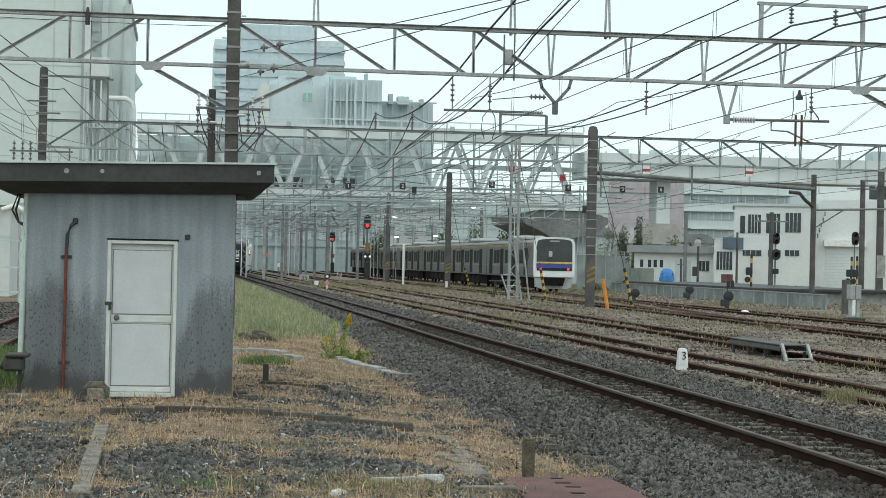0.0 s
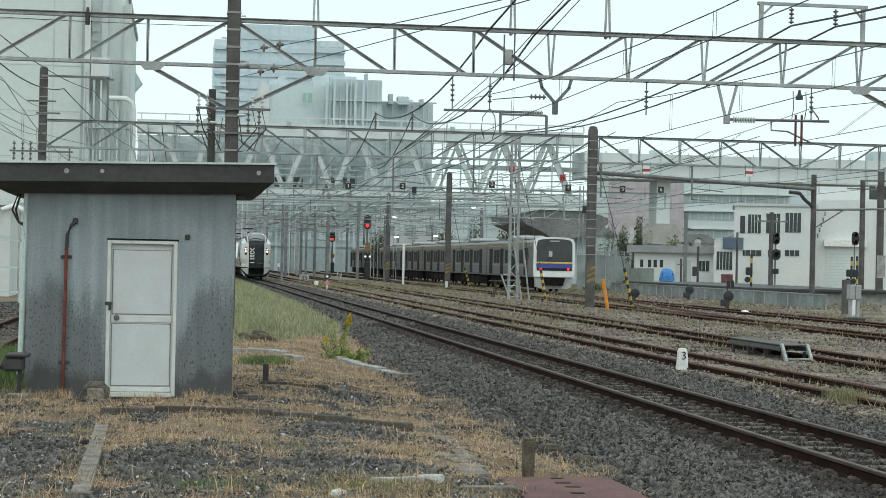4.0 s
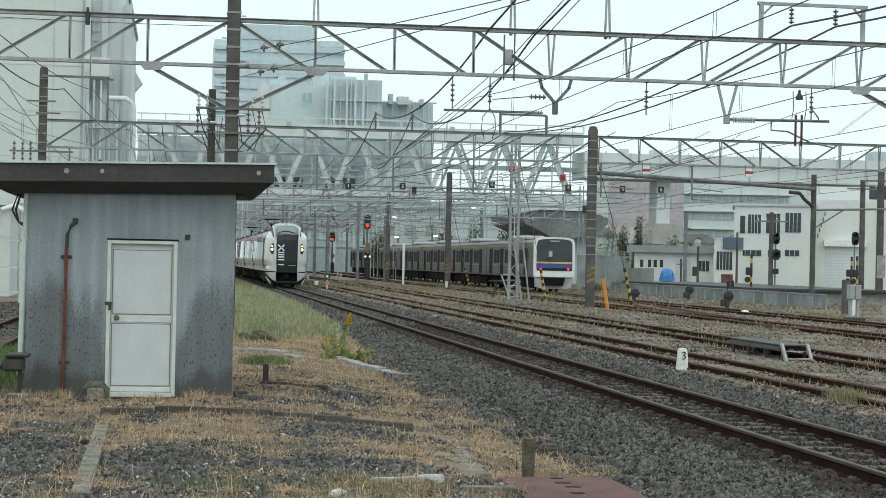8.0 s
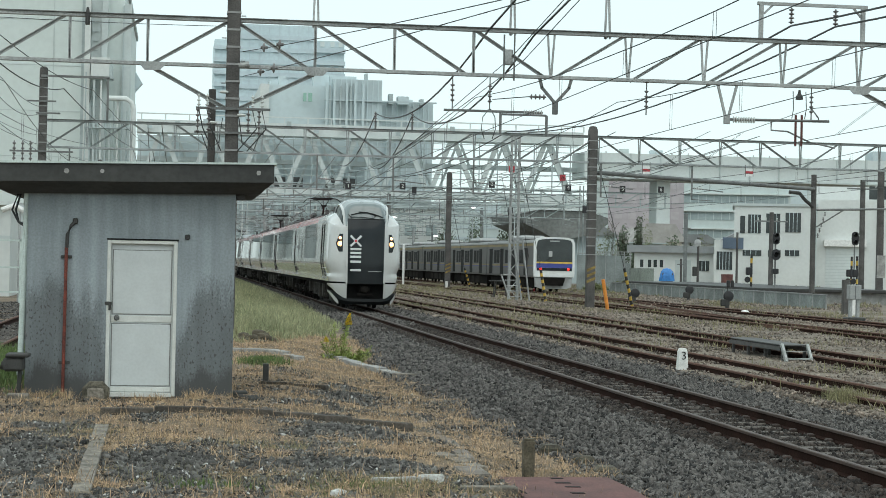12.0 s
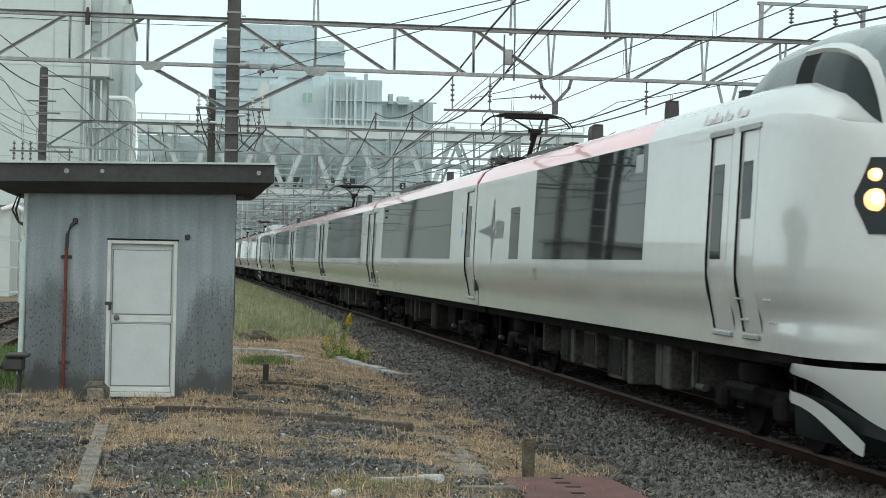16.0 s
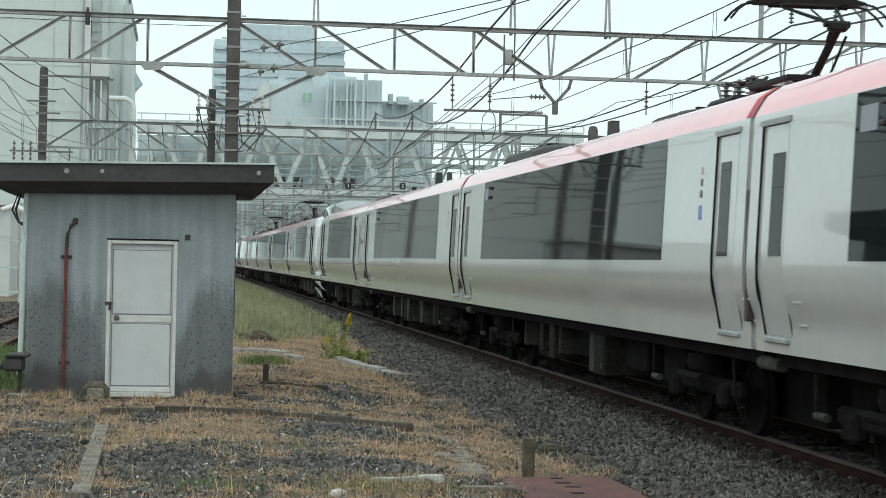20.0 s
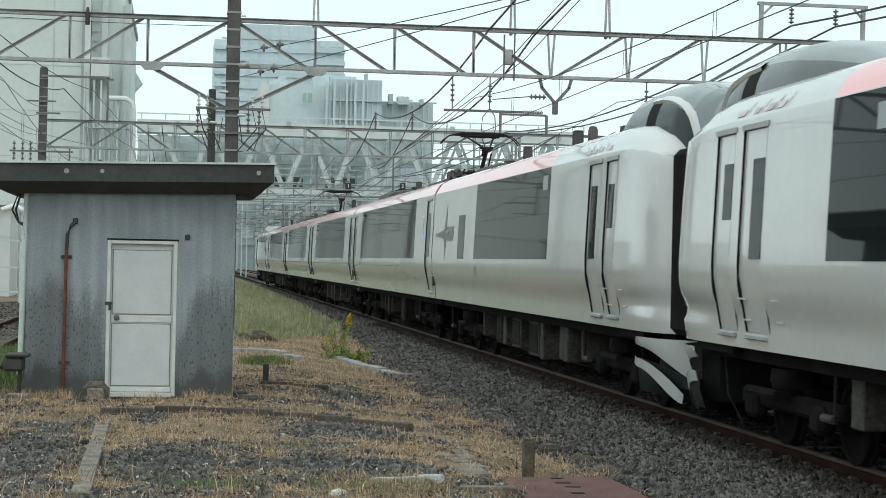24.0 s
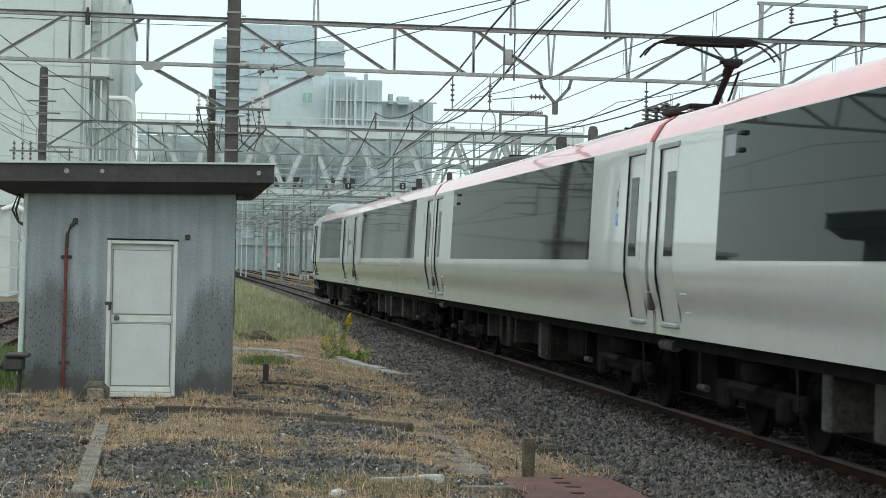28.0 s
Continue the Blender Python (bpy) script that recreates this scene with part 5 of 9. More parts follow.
def car_mid(panto, seed):
    car = thing("train_car", "white express train car with red roof and dark glass", "train car", "cars of the express train")
    y0, y1 = 0.07, PITCH - 0.07
    for s in (-1, 1):
        sheet = side_shell(s, (y0, y0 + 0.05, y1 - 0.05, y1), ((0.39, 1.25), (PITCH - 1.23, PITCH - 0.37)), lambda d, pts: [(x, d, z) for x, z in pts])
        part("body_side", sheet, "train_white", car, "glossy white body side", True)
    roofpts = [SIDE[-1]] + list(ROOF)
    arch = [(-x, z) for x, z in roofpts] + [(x, z) for x, z in reversed(roofpts[:-1])]
    part("roof", Geo().grid([[(x, y, z) for x, z in arch] for y in (y0, y1)]), "train_red", car, "red roof, pink from sky glare put into its colour", True)
    outline = [(-x, z) for x, z in SIDE + ROOF] + [(x, z) for x, z in reversed((SIDE + ROOF)[:-1])]
    for y in (y0, y1):
        k = len(outline)
        e = Geo().add([(x * 0.995, y + (0.004 if y == y0 else -0.004), z) for x, z in outline], [tuple(range(k))])
        part("end_wall", e, "train_white", car)
    # deep red stripe over the roof at one end
    band = [(x * 1.004, z * 1.0015) for x, z in arch]
    part("roof_stripe", Geo().grid([[(x, y, z) for x, z in band] for y in (y0 - 0.06, y0 + 0.16)]), "train_band", car, "deep red stripe over the roof", True)
    for s in (-1, 1):
        part("window", side_panel(Geo(), 3.36, 16.98, 1.985, 3.452, s, 0.005, 6), "train_glass", car, "long dark window band", True)
        part("info_display", side_panel(Geo(), 16.45, 16.85, 3.10, 3.33, s, 0.008, 2), "display", car, "small grey destination display")
        for yy, zz in ((16.25, 3.33), (16.30, 3.15)):
            part("side_camera", Geo().box(s * 1.44 - 0.03, s * 1.44 + 0.03, yy - 0.09, yy + 0.03, zz - 0.03, zz + 0.02, 0.01), "dark_metal", car)
        door_parts(car, 0.82, s, 0.86, (-0.10, 0.28, 2.03, 3.05))
        door_parts(car, PITCH - 0.80, s, 0.86, (-0.28, 0.10, 2.03, 3.05))
        for k in range(3):
            part("car_number", side_panel(Geo(), 1.72, 1.80, 2.95 - 0.13 * k, 3.03 - 0.13 * k, s, 0.006, 1), "logo_grey" if k or not panto else "mark_red", car)
        if panto:
            st = part("sticker", side_panel(Geo(), 1.70, 1.82, 2.44, 2.60, s, 0.006, 1), "sticker_blue", car, "blue square sticker")
            part("symbol", side_panel(Geo(), 1.74, 1.77, 2.49, 2.57, s, 0.009, 1), "logo_light", st, "white symbol")
        part("joint_strip", Geo().box(min(s * 1.36, s * 1.45), max(s * 1.36, s * 1.45), y1 + 0.01, y1 + 0.12, 1.36, 2.72, 0.015), "joint_strip", car, "brown strip in the joint between two cars")
        part("joint_cover", Geo().box(min(s * 1.22, s * 1.30), max(s * 1.22, s * 1.30), y1 - 0.01, y1 + 0.15, 1.14, 3.42), "train_white", car, "white joint cover")
    part("gangway", Geo().box(-0.55, 0.55, y1, y1 + 0.14, 1.12, 3.30, 0.04), "under", car, "black rubber gangway")
    for s in (-1, 1):
        part("end_damper", Geo().tube([(s * 1.16, y1 - 0.30, 0.93), (s * 1.16, y1 + 0.34, 0.93)], 0.075, 10), "under_pale", car, "grey damper between two cars", True)
    bogie(car, 3.1)
    bogie(car, PITCH - 3.1)
    underfloor(car, y0, y1, seed)
    if panto:
        pantograph(car, 2.6)
        roof_units(car, ((6.1, 1.7, 0.17), (13.0, 2.0, 0.12), (17.2, 3.4, 0.30)))
        antennas(car, ((10.15, -0.5, 0.26),))
    else:
        roof_units(car, ((5.5, 2.4, 0.07), (9.0, 3.4, 0.06), (14.5, 2.4, 0.07)))
        antennas(car, ((10.13, -0.5, 0.34), (18.5, -0.5, 0.02)))
    return car


def nose_patch(geo, x0, x1, z_of, out, nx=10, nz=14):
    """A sheet on the front: z_of(f) gives the heights at f = 0..1 up the patch, x may vary with height."""
    rows = []
    for j in range(nz + 1):
        f = j / nz
        z = z_of(f)
        a, b = (x0(f), x1(f)) if callable(x0) else (x0, x1)
        rows.append([nose_point(a + (b - a) * i / nx, z, out) for i in range(nx + 1)])
    geo.grid(rows)
    inner = [[(p[0], p[1] + 0.03, p[2]) for p in r] for r in rows]
    geo.grid([rows[0], inner[0]]).grid([rows[-1], inner[-1]])
    geo.grid([[r[0] for r in rows], [r[0] for r in inner]]).grid([[r[-1] for r in rows], [r[-1] for r in inner]])
    return geo


def dome_point(y, a):
    """The raised cab: a = 0 at its side base, 90 at the crown (degrees)."""
    zt = float(np.interp(y, (0.10, 0.2, 0.3, 0.45, 0.66, 1.0, 1.4, 2.2, 3.3, 4.2, 5.0, 5.6), (3.50, 3.84, 4.03, 4.14, 4.21, 4.29, 4.34, 4.37, 4.33, 4.19, 4.0, 3.86)))
    w = float(np.interp(y, (0.10, 0.44, 0.64, 1.1, 1.8, 2.6, 3.5, 4.8, 5.6), (0.735, 0.84, 0.92, 1.02, 1.07, 1.06, 1.0, 0.82, 0.60)))
    zb = 3.08 if y < 2 else 3.08 + 0.49 * min(1, (y - 2) / 1.5)
    c, s = math.cos(radians(a)), math.sin(radians(a))
    return Vector((w * max(0.0, c) ** 0.55, y, zb + (zt - zb) * max(0.0, s) ** 0.55))


def dome_angle(y, z):
    """The angle at which the cab's section at y reaches a height."""
    lo, hi = 0.0, 90.0
    for _ in range(24):
        m = (lo + hi) / 2
        lo, hi = (m, hi) if dome_point(y, m).z < z else (lo, m)
    return lo


def dome_at(x, z):
    """The point of the windscreen at a cross position and a height."""
    x = abs(x)
    for k in range(200):
        y = 0.10 + k * 0.008
        w = dome_point(y, 0).x
        p = dome_point(y, math.degrees(math.acos(min(1.0, (min(1.0, x / w)) ** (1 / 0.55)))))
        if p.z >= z:
            return p
    return p


def arch_height(y):
    """The white arch that divides the windscreen from the side window of the cab."""
    return float(np.interp(y, (0.30, 0.36, 0.44, 0.52, 0.64, 0.84, 1.09, 1.4, 1.81, 2.3), (3.15, 3.34, 3.54, 3.69, 3.83, 3.945, 4.03, 4.09, 4.13, 4.14)))


def car_cab(lit, trailing):
    car = thing("train_car", "white leading car of an express train with black front" if not trailing else "white end car of an express train with black front", "train car", "cars of the express train")
    y1 = CAB - 0.07
    ds = [0.0, 0.0005, 0.003, 0.01, 0.025, 0.05, 0.09, 0.14, 0.21, 0.30, 0.42, 0.58, 0.8, 1.1, 1.6, 2.2, 2.8, 3.6, 4.8, 6.2, 6.95, y1 - 0.05, y1]

    def section(d, pts):
        k = max(0.0, 1 - (max(0.0, NOSE_L - d) / NOSE_L) ** NOSE_N) ** (1 / NOSE_N)
        drop = float(np.interp(d, (0.0, 0.3, 0.74, 1.6, 2.5), (0.60, 0.50, 0.24, 0.06, 0.0)))
        fade = 1 - float(smooth_step(0.8, 2.4, d))
        ledge = float(np.interp(d, (0.0, 0.1, 0.4, 1.3, 2.25), (0.0, 0.3, 1.0, 1.0, 0.0)))
        return [((x + ledge * float(np.interp(z, (1.07, 1.20, 1.29, 1.36, 1.43, 1.52, 1.65), (0.0, 0.022, 0.034, -0.006, -0.030, -0.022, 0.0)))) * k, d + nose_lean(z) * fade, z - drop * float(np.interp(z, (3.0, 3.465, 3.77), (0.0, 0.38, 1.0)))) for x, z in pts]

    doors = ((2.29, 2.95), (3.24, 4.04)) + (((16.72, 17.58),) if trailing else ())
    for s in (-1, 1):
        part("body_side", side_shell(s, ds, doors, section), "train_white", car, "glossy white body side with rounded nose", True)
    roofpts = [SIDE[-1]] + list(ROOF)
    arch = [(-x, z) for x, z in roofpts] + [(x, z) for x, z in reversed(roofpts[:-1])]

    def roof_rows(dd):
        rows = []
        for d in dd:
            rows.append([(math.copysign(p[0], x), p[1], p[2]) for (x, z), p in ((q, section(d, [(abs(q[0]), q[1])])[0]) for q in arch)])
        return rows

    red = 5.93 if trailing else 6.90
    part("nose_roof", Geo().grid(roof_rows([d for d in ds if d < red] + [red])), "train_white", car, "white roof over the cab", True)
    part("roof", Geo().grid(roof_rows([red, 12, y1])), "train_red", car, "red roof, pink from sky glare put into its colour", True)
    # faded red brush marks on the shoulder over the doors
    for s in (-1, 1):
        for k, (d, ln) in enumerate(((4.50, 0.03), (4.40, 0.22), (4.15, 0.05), (4.06, 0.26), (3.70, 0.03), (3.60, 0.18), (3.22, 0.03), (3.12, 0.26))):
            q = [section(dd, [(x, z)])[0] for x, z in ((1.385, 3.50), (1.345, 3.57), (1.300, 3.645)) for dd in (d + 0.05 * (z - 3.5) / 0.07, d + 0.05 * (z - 3.5) / 0.07 - ln)]
            part("brush_mark", Geo().grid([[(s * (x + 0.004), y, z + 0.005) for x, y, z in q[i:i + 2]] for i in ((0, 2) if k % 2 else (0, 2, 4))]), "mark_red", car, "faded red brush mark")
    outline = [(-x, z) for x, z in SIDE + ROOF] + [(x, z) for x, z in reversed((SIDE + ROOF)[:-1])]
    part("end_wall", Geo().add([(x * 0.995, y1 - 0.004, z) for x, z in outline], [tuple(range(len(outline)))]), "train_white", car)
    # black front between the white cheeks
    fr = part("front_panel", nose_patch(Geo(), lambda f: -0.70 - 0.03 * f, lambda f: 0.70 + 0.03 * f, lambda f: 1.0 + 2.52 * f, 0.055, 12, 16), "front_black", car, "glossy black front panel", True)
    for s in (-1, 1):
        part("cheek_edge", nose_patch(Geo(), (lambda f: -0.77 + 0.035 * f ** 3) if s < 0 else (lambda f: 0.70 + 0.03 * f), (lambda f: -0.70 - 0.03 * f) if s < 0 else (lambda f: 0.77 - 0.035 * f ** 3),
                                      lambda f: 1.0 + 2.50 * f, 0.062, 2, 16), "train_white", car, smooth=True)
        hl = part("headlight", nose_patch(Geo(), lambda f, s=s: s * (0.90 if s > 0 else 1.17 - 0.26 * abs(f - 0.45)), lambda f, s=s: s * (1.17 - 0.26 * abs(f - 0.45) if s > 0 else 0.90),
                                          lambda f: 2.24 + 0.70 * f, 0.012, 4, 8), "front_black", car, "black headlight recess", True)
        for z, r, m, out in ((2.55, 0.105, "lamp_warm", 0.03), (2.56, 0.055, "lamp_white", 0.058), (2.78, 0.062, "lamp_warm", 0.03), (2.785, 0.034, "lamp_white", 0.058)):
            m = m if lit else "dome_grey"
            p = nose_point(s * 1.0, z, out)
            part("lens", Geo().lathe([(r, 0.05), (r, 0.0), (r * 0.8, -0.015), (r * 0.3, -0.025)], p, 14, 1), m, hl, "lit headlight" if lit else "unlit lens", True)
    # sign on the black front: plain pale bars, reading upwards
    x0, x1 = -0.61, -0.19

    def bar(a, b, w):
        (xa, za), (xb, zb) = a, b
        steps = 6
        pts = [(xa + (xb - xa) * i / steps, za + (zb - za) * i / steps) for i in range(steps + 1)]
        dx, dz = xb - xa, zb - za
        ln = math.hypot(dx, dz)
        nx, nz = -dz / ln * w / 2, dx / ln * w / 2
        part("sign_bar", Geo().grid([[nose_point(x + nx, z + nz, 0.062) for x, z in pts], [nose_point(x - nx, z - nz, 0.062) for x, z in pts]]), "logo_light", fr, "pale grey bar of a sign")

    for a, b in (((x0, 1.53), (x1, 1.53)), ((x0, 1.86), (x1, 1.86)), ((x0, 2.05), (x1, 2.05)), ((x0, 2.20), (x1, 2.20)), ((x0, 2.35), (x1, 2.35)),
                 ((x0, 2.46), (x1, 2.87)), ((x1, 2.46), (x0, 2.87))):
        bar(a, b, 0.085)
    dot = Geo()
    dot.lathe([(0.05, 0.0), (0.05, -0.01)], nose_point(-0.40, 2.665, 0.066), 8, 1)
    part("sign_dot", dot, "logo_red", fr, "red dot")
    part("sign_bar", nose_patch(Geo(), 0.08, 0.62, lambda f: 1.475 + 0.02 * f, 0.06, 4, 1), "board_grey", fr, "thin grey line")
    # coupler behind the lower opening; a black box stands for the recess's shade
    part("recess_shade_box", Geo().box(-1.05, 1.05, 0.55, 1.3, 0.36, 1.04), "dark", car)
    part("recess_roof", Geo().box(-0.78, 0.78, 0.06, 0.6, 0.97, 1.03), "dark", car)
    part("coupler", Geo().box(-0.20, 0.20, 0.16, 0.6, 0.66, 0.90, 0.05).tube([(-0.28, 0.22, 0.58), (0.28, 0.22, 0.58)], 0.06, 8), "under", car, "black coupler")
    part("coupler_face", Geo().lathe([(0.15, 0.0), (0.15, -0.05), (0.09, -0.08)], (0.0, 0.16, 0.79), 12, 1), "under_box", car)
    # chin: white fairings and the black plough
    for s in (-1, 1):
        rows = []
        for i in range(23):
            f = 1 - (1 - i / 22) ** 2.6
            a = nose_point(s * (0.72 + 0.66 * f), 1.1, 0.02)
            zt, zb = 1.0, 0.42 + 0.50 * f ** 1.6
            rows.append([(a[0], a[1], zt), (a[0], a[1] + 0.03, (zt + zb) / 2), (a[0] * 0.985, a[1] + 0.12, zb)])
        part("chin_fairing", Geo().grid(rows), "train_white", car, "white chin fairing", True)
        rows = []
        for i in range(25):
            f = 1 - (1 - i / 24) ** 2.6
            a = nose_point(s * 1.36 * f, 1.1, -0.02)
            zt, zb = 0.42 + 0.42 * max(0, f - 0.45) ** 1.3 * 1.6, 0.19 + 0.28 * max(0, f - 0.6)
            rows.append([(a[0] * 0.965, a[1] + 0.1, zt), (a[0] * 0.965, a[1] + 0.06, (zt + zb) / 2), (a[0] * 0.93, a[1] + 0.16, zb)])
        part("plough", Geo().grid(rows), "plough_black", car, "dark plough under the nose", True)
        rows = []
        for i in range(19):
            f = 1 - (1 - i / 18) ** 2.6
            a = nose_point(s * (1.02 + 0.35 * f), 1.1, 0.0)
            rows.append([(a[0], a[1] + 0.04, 0.33 + 0.42 * f), (a[0] * 0.99, a[1] + 0.1, 0.20 + 0.45 * f ** 1.5)])
        part("plough_edge", Geo().grid(rows), "train_white", car, "white edge of the plough", True)
    part("skirt_gap", Geo().box(-1.30, 1.30, 1.2, 2.6, 0.98, 1.09), "under", car)
    # raised cab
    def sheet(y0, y1, n, low, high, cols=12):
        """Half of the dome between two stations, from one angle to another; both are functions of y."""
        out = {1: [], -1: []}
        for i in range(n + 1):
            y = y0 + (y1 - y0) * i / n
            a, b = low(y), high(y)
            row = [dome_point(y, a + (b - a) * j / cols) for j in range(cols + 1)]
            for s in (-1, 1):
                out[s].append([(s * p.x, p.y, p.z) for p in row])
        return out

    def arch_at(y):
        return dome_angle(y, arch_height(y)) if y > 0.30 else 0.0

    def brow(y):
        return dome_angle(y, float(np.interp(y, (2.3, 3.2, 4.2, 5.6), (4.14, 4.10, 4.0, 3.8))))

    top = Geo()
    for sides in (sheet(1.02, 2.3, 16, arch_at, lambda y: 90.0), sheet(2.3, 5.6, 16, brow, lambda y: 90.0)):
        for s in (-1, 1):
            top.grid(sides[s])
    cab = part("cab_dome", top, "dome_grey", car, "grey fairing of the raised cab", True)
    screen = sheet(0.10, 1.02, 28, arch_at, lambda y: 90.0, 16)
    part("windscreen", Geo().grid(screen[-1]).grid(screen[1]), "cab_glass", cab, "curved windscreen", True)
    side_win, post_sheet, rear_fair = sheet(0.30, 1.84, 20, lambda y: 0.0, arch_at), sheet(1.84, 2.35, 6, lambda y: 0.0, lambda y: arch_at(min(y, 2.3))), sheet(2.35, 5.6, 16, lambda y: 0.0, brow)
    for s in (-1, 1):
        part("cab_side_window", Geo().grid(side_win[s]), "cab_side_glass", cab, "dark curved side window", True)
        part("cab_post", Geo().grid(post_sheet[s]), "dark", cab, "black slanting post", True)
        part("cab_fairing", Geo().grid(rear_fair[s]), "fairing_grey", cab, "grey fairing behind the cab window", True)
        rows = []
        line = [0.30, 0.34, 0.38, 0.44, 0.50, 0.57, 0.64, 0.74, 0.86, 1.0, 1.16, 1.34, 1.55, 1.8, 2.05, 2.3]
        pts = [dome_point(y, arch_at(y + 1e-4)) for y in line]
        for k, p in enumerate(pts):
            run = (pts[min(k + 1, len(pts) - 1)] - pts[max(k - 1, 0)]).normalized()
            f = min(1.0, k / 9)
            nrm = Vector((1.0 - 0.5 * f, -0.9 * (1 - f), 0.15 + 0.75 * f)).normalized()
            wide = run.cross(nrm).normalized() * 0.062
            row = [p - wide - nrm * 0.04, p - wide + nrm * 0.014, p + nrm * 0.024, p + wide + nrm * 0.014, p + wide - nrm * 0.04]
            rows.append([(s * q.x, q.y, q.z) for q in row])
        part("cab_arch", Geo().grid(rows), "train_white", cab, "white arch beside the windscreen", True)
    part("screen_sill", Geo().tube([nose_point(-0.73 + 1.46 * k / 12, 3.525, 0.05) for k in range(13)], 0.018, 6), "dark", cab, "black rubber sill")
    for xz, r in ((((-0.60, 3.67), (-0.42, 3.72), (-0.22, 3.755), (0.05, 3.745), (0.34, 3.69), (0.63, 3.59)), 0.017), (((-0.66, 3.575), (-0.40, 3.575), (-0.05, 3.555), (0.28, 3.54)), 0.013),
                  (((-0.30, 3.78), (0.05, 3.765), (0.40, 3.665)), 0.021), (((0.28, 3.54), (0.33, 3.62), (0.40, 3.665)), 0.012), (((-0.70, 3.69), (-0.66, 3.62), (-0.58, 3.56)), 0.014), (((0.56, 3.55), (0.61, 3.61), (0.66, 3.57)), 0.013)):
        pts = [(x, dome_at(x, z)) for x, z in xz]
        part("wiper", Geo().tube([(math.copysign(p.x, x), p.y - 0.045, p.z + 0.01) for x, p in pts], r, 6), "dark", cab, "black wiper")
    for s in (-1, 1):
        door_parts(car, 3.64, s, 0.80, (-0.08, 0.30, 2.0, 3.03))
        door_parts(car, 2.62, s, 0.66, (-0.08, 0.24, 2.42, 3.02))
        w0, w1 = (5.95, 15.55) if trailing else (6.88, 14.27)
        part("window", side_panel(Geo(), w0, w1, 1.985, 3.452, s, 0.005, 6), "train_glass", car, "long dark window band", True)
        if trailing:
            door_parts(car, 17.15, s, 0.86, (-0.28, 0.10, 2.03, 3.05))
        else:
            part("window", side_panel(Geo(), 15.62, 16.48, 1.985, 2.89, s, 0.005, 4), "train_glass", car, "small dark window", True)
        part("info_display", side_panel(Geo(), 7.05, 7.45, 3.10, 3.33, s, 0.008, 2), "dome_grey", car)
        # star emblem and bars on the side
        em = Geo()
        spread, shift = (0.9, 18.6 - 18.3 * 0.9) if trailing else (1.0, -0.1)
        for tri in (((18.30, 2.44), (18.52, 2.63), (20.15, 2.52)), ((18.30, 2.44), (20.15, 2.52), (18.62, 2.40)), ((18.30, 2.60), (18.65, 2.62), (18.40, 3.16)), ((18.28, 2.42), (18.62, 2.42), (18.46, 1.88))):
            em.add([(s * (half_width(z) + 0.006), y * spread + shift, z) for y, z in tri], [(0, 1, 2)])
        part("star_emblem", em, "logo_grey", car, "grey star emblem")

        def sbar(a, b, w):
            dy, dz = b[0] - a[0], b[1] - a[1]
            ln = math.hypot(dy, dz)
            ny, nz = -dz / ln * w / 2, dy / ln * w / 2
            q = [(a[0] + ny, a[1] + nz), (b[0] + ny, b[1] + nz), (b[0] - ny, b[1] - nz), (a[0] - ny, a[1] - nz)]
            part("sign_bar", Geo().add([(s * (half_width(z) + 0.007), y, z) for y, z in q], [(0, 1, 2, 3)]), "logo_grey", car, "grey bar of a sign")

        for k in range(0 if trailing else 7):
            a, b = (18.14 - 0.155 * k, 2.36), (18.14 - 0.155 * k, 2.68)
            sbar(a, b, 0.06)
        sbar((14.18, 1.66), (13.98, 1.66), 0.03)
        sbar((14.00, 1.66), (14.00, 1.84), 0.05)
        sbar((14.12, 1.72), (14.12, 1.84), 0.05)
    for s in (-1, 1):
        part("joint_strip", Geo().box(min(s * 1.36, s * 1.45), max(s * 1.36, s * 1.45), y1 + 0.01, y1 + 0.12, 1.36, 2.72, 0.015), "joint_strip", car, "brown strip in the joint between two cars")
        part("joint_cover", Geo().box(min(s * 1.22, s * 1.30), max(s * 1.22, s * 1.30), y1 - 0.01, y1 + 0.15, 1.14, 3.42), "train_white", car, "white joint cover")
    part("gangway", Geo().box(-0.55, 0.55, y1, y1 + 0.14, 1.12, 3.30, 0.04), "under", car, "black rubber gangway")
    if trailing:
        part("nose_gangway", Geo().box(-1.20, 1.20, -0.46, 0.34, 1.07, 3.36, 0.08).box(-0.9, 0.9, -0.40, 0.25, 3.36, 3.52, 0.05), "under", car, "black rubber gangway between two noses")
    bogie(car, 3.6)
    bogie(car, CAB - 3.1)
    underfloor(car, 1.2, y1, 5)
    roof_units(car, ((11.6, 2.6, 0.10), (17.8, 2.6, 0.20)))
    antennas(car, ((4.9, -0.45, 0.22), (5.9, -0.45, 0.14), (9.4, -0.45, 0.30), (14.1, -0.45, 0.30), (16.0, -0.45, 0.12)))
    return car


EXPRESS = []


def build_express():
    front, front_dark, rear, plain, power = car_cab(True, False), car_cab(False, False), car_cab(False, True), car_mid(False, 11), car_mid(True, 12)
    unit = 2 * CAB + 4 * PITCH
    used = set()
    for u in (0, 1):
        base = u * (unit + 0.12)
        for proto, off, turn in ((front if u == 0 else front_dark, 0, 0), (power, CAB, 0), (plain, CAB + PITCH, 0), (power, CAB + 2 * PITCH, 0), (plain, CAB + 3 * PITCH, 0), (rear, unit, 180)):
            if proto in used:
                car = copy_thing(proto, pose(0, 0, 0))
            else:
                car = proto
                used.add(proto)
            EXPRESS.append((car, base + off, turn))


build_express()


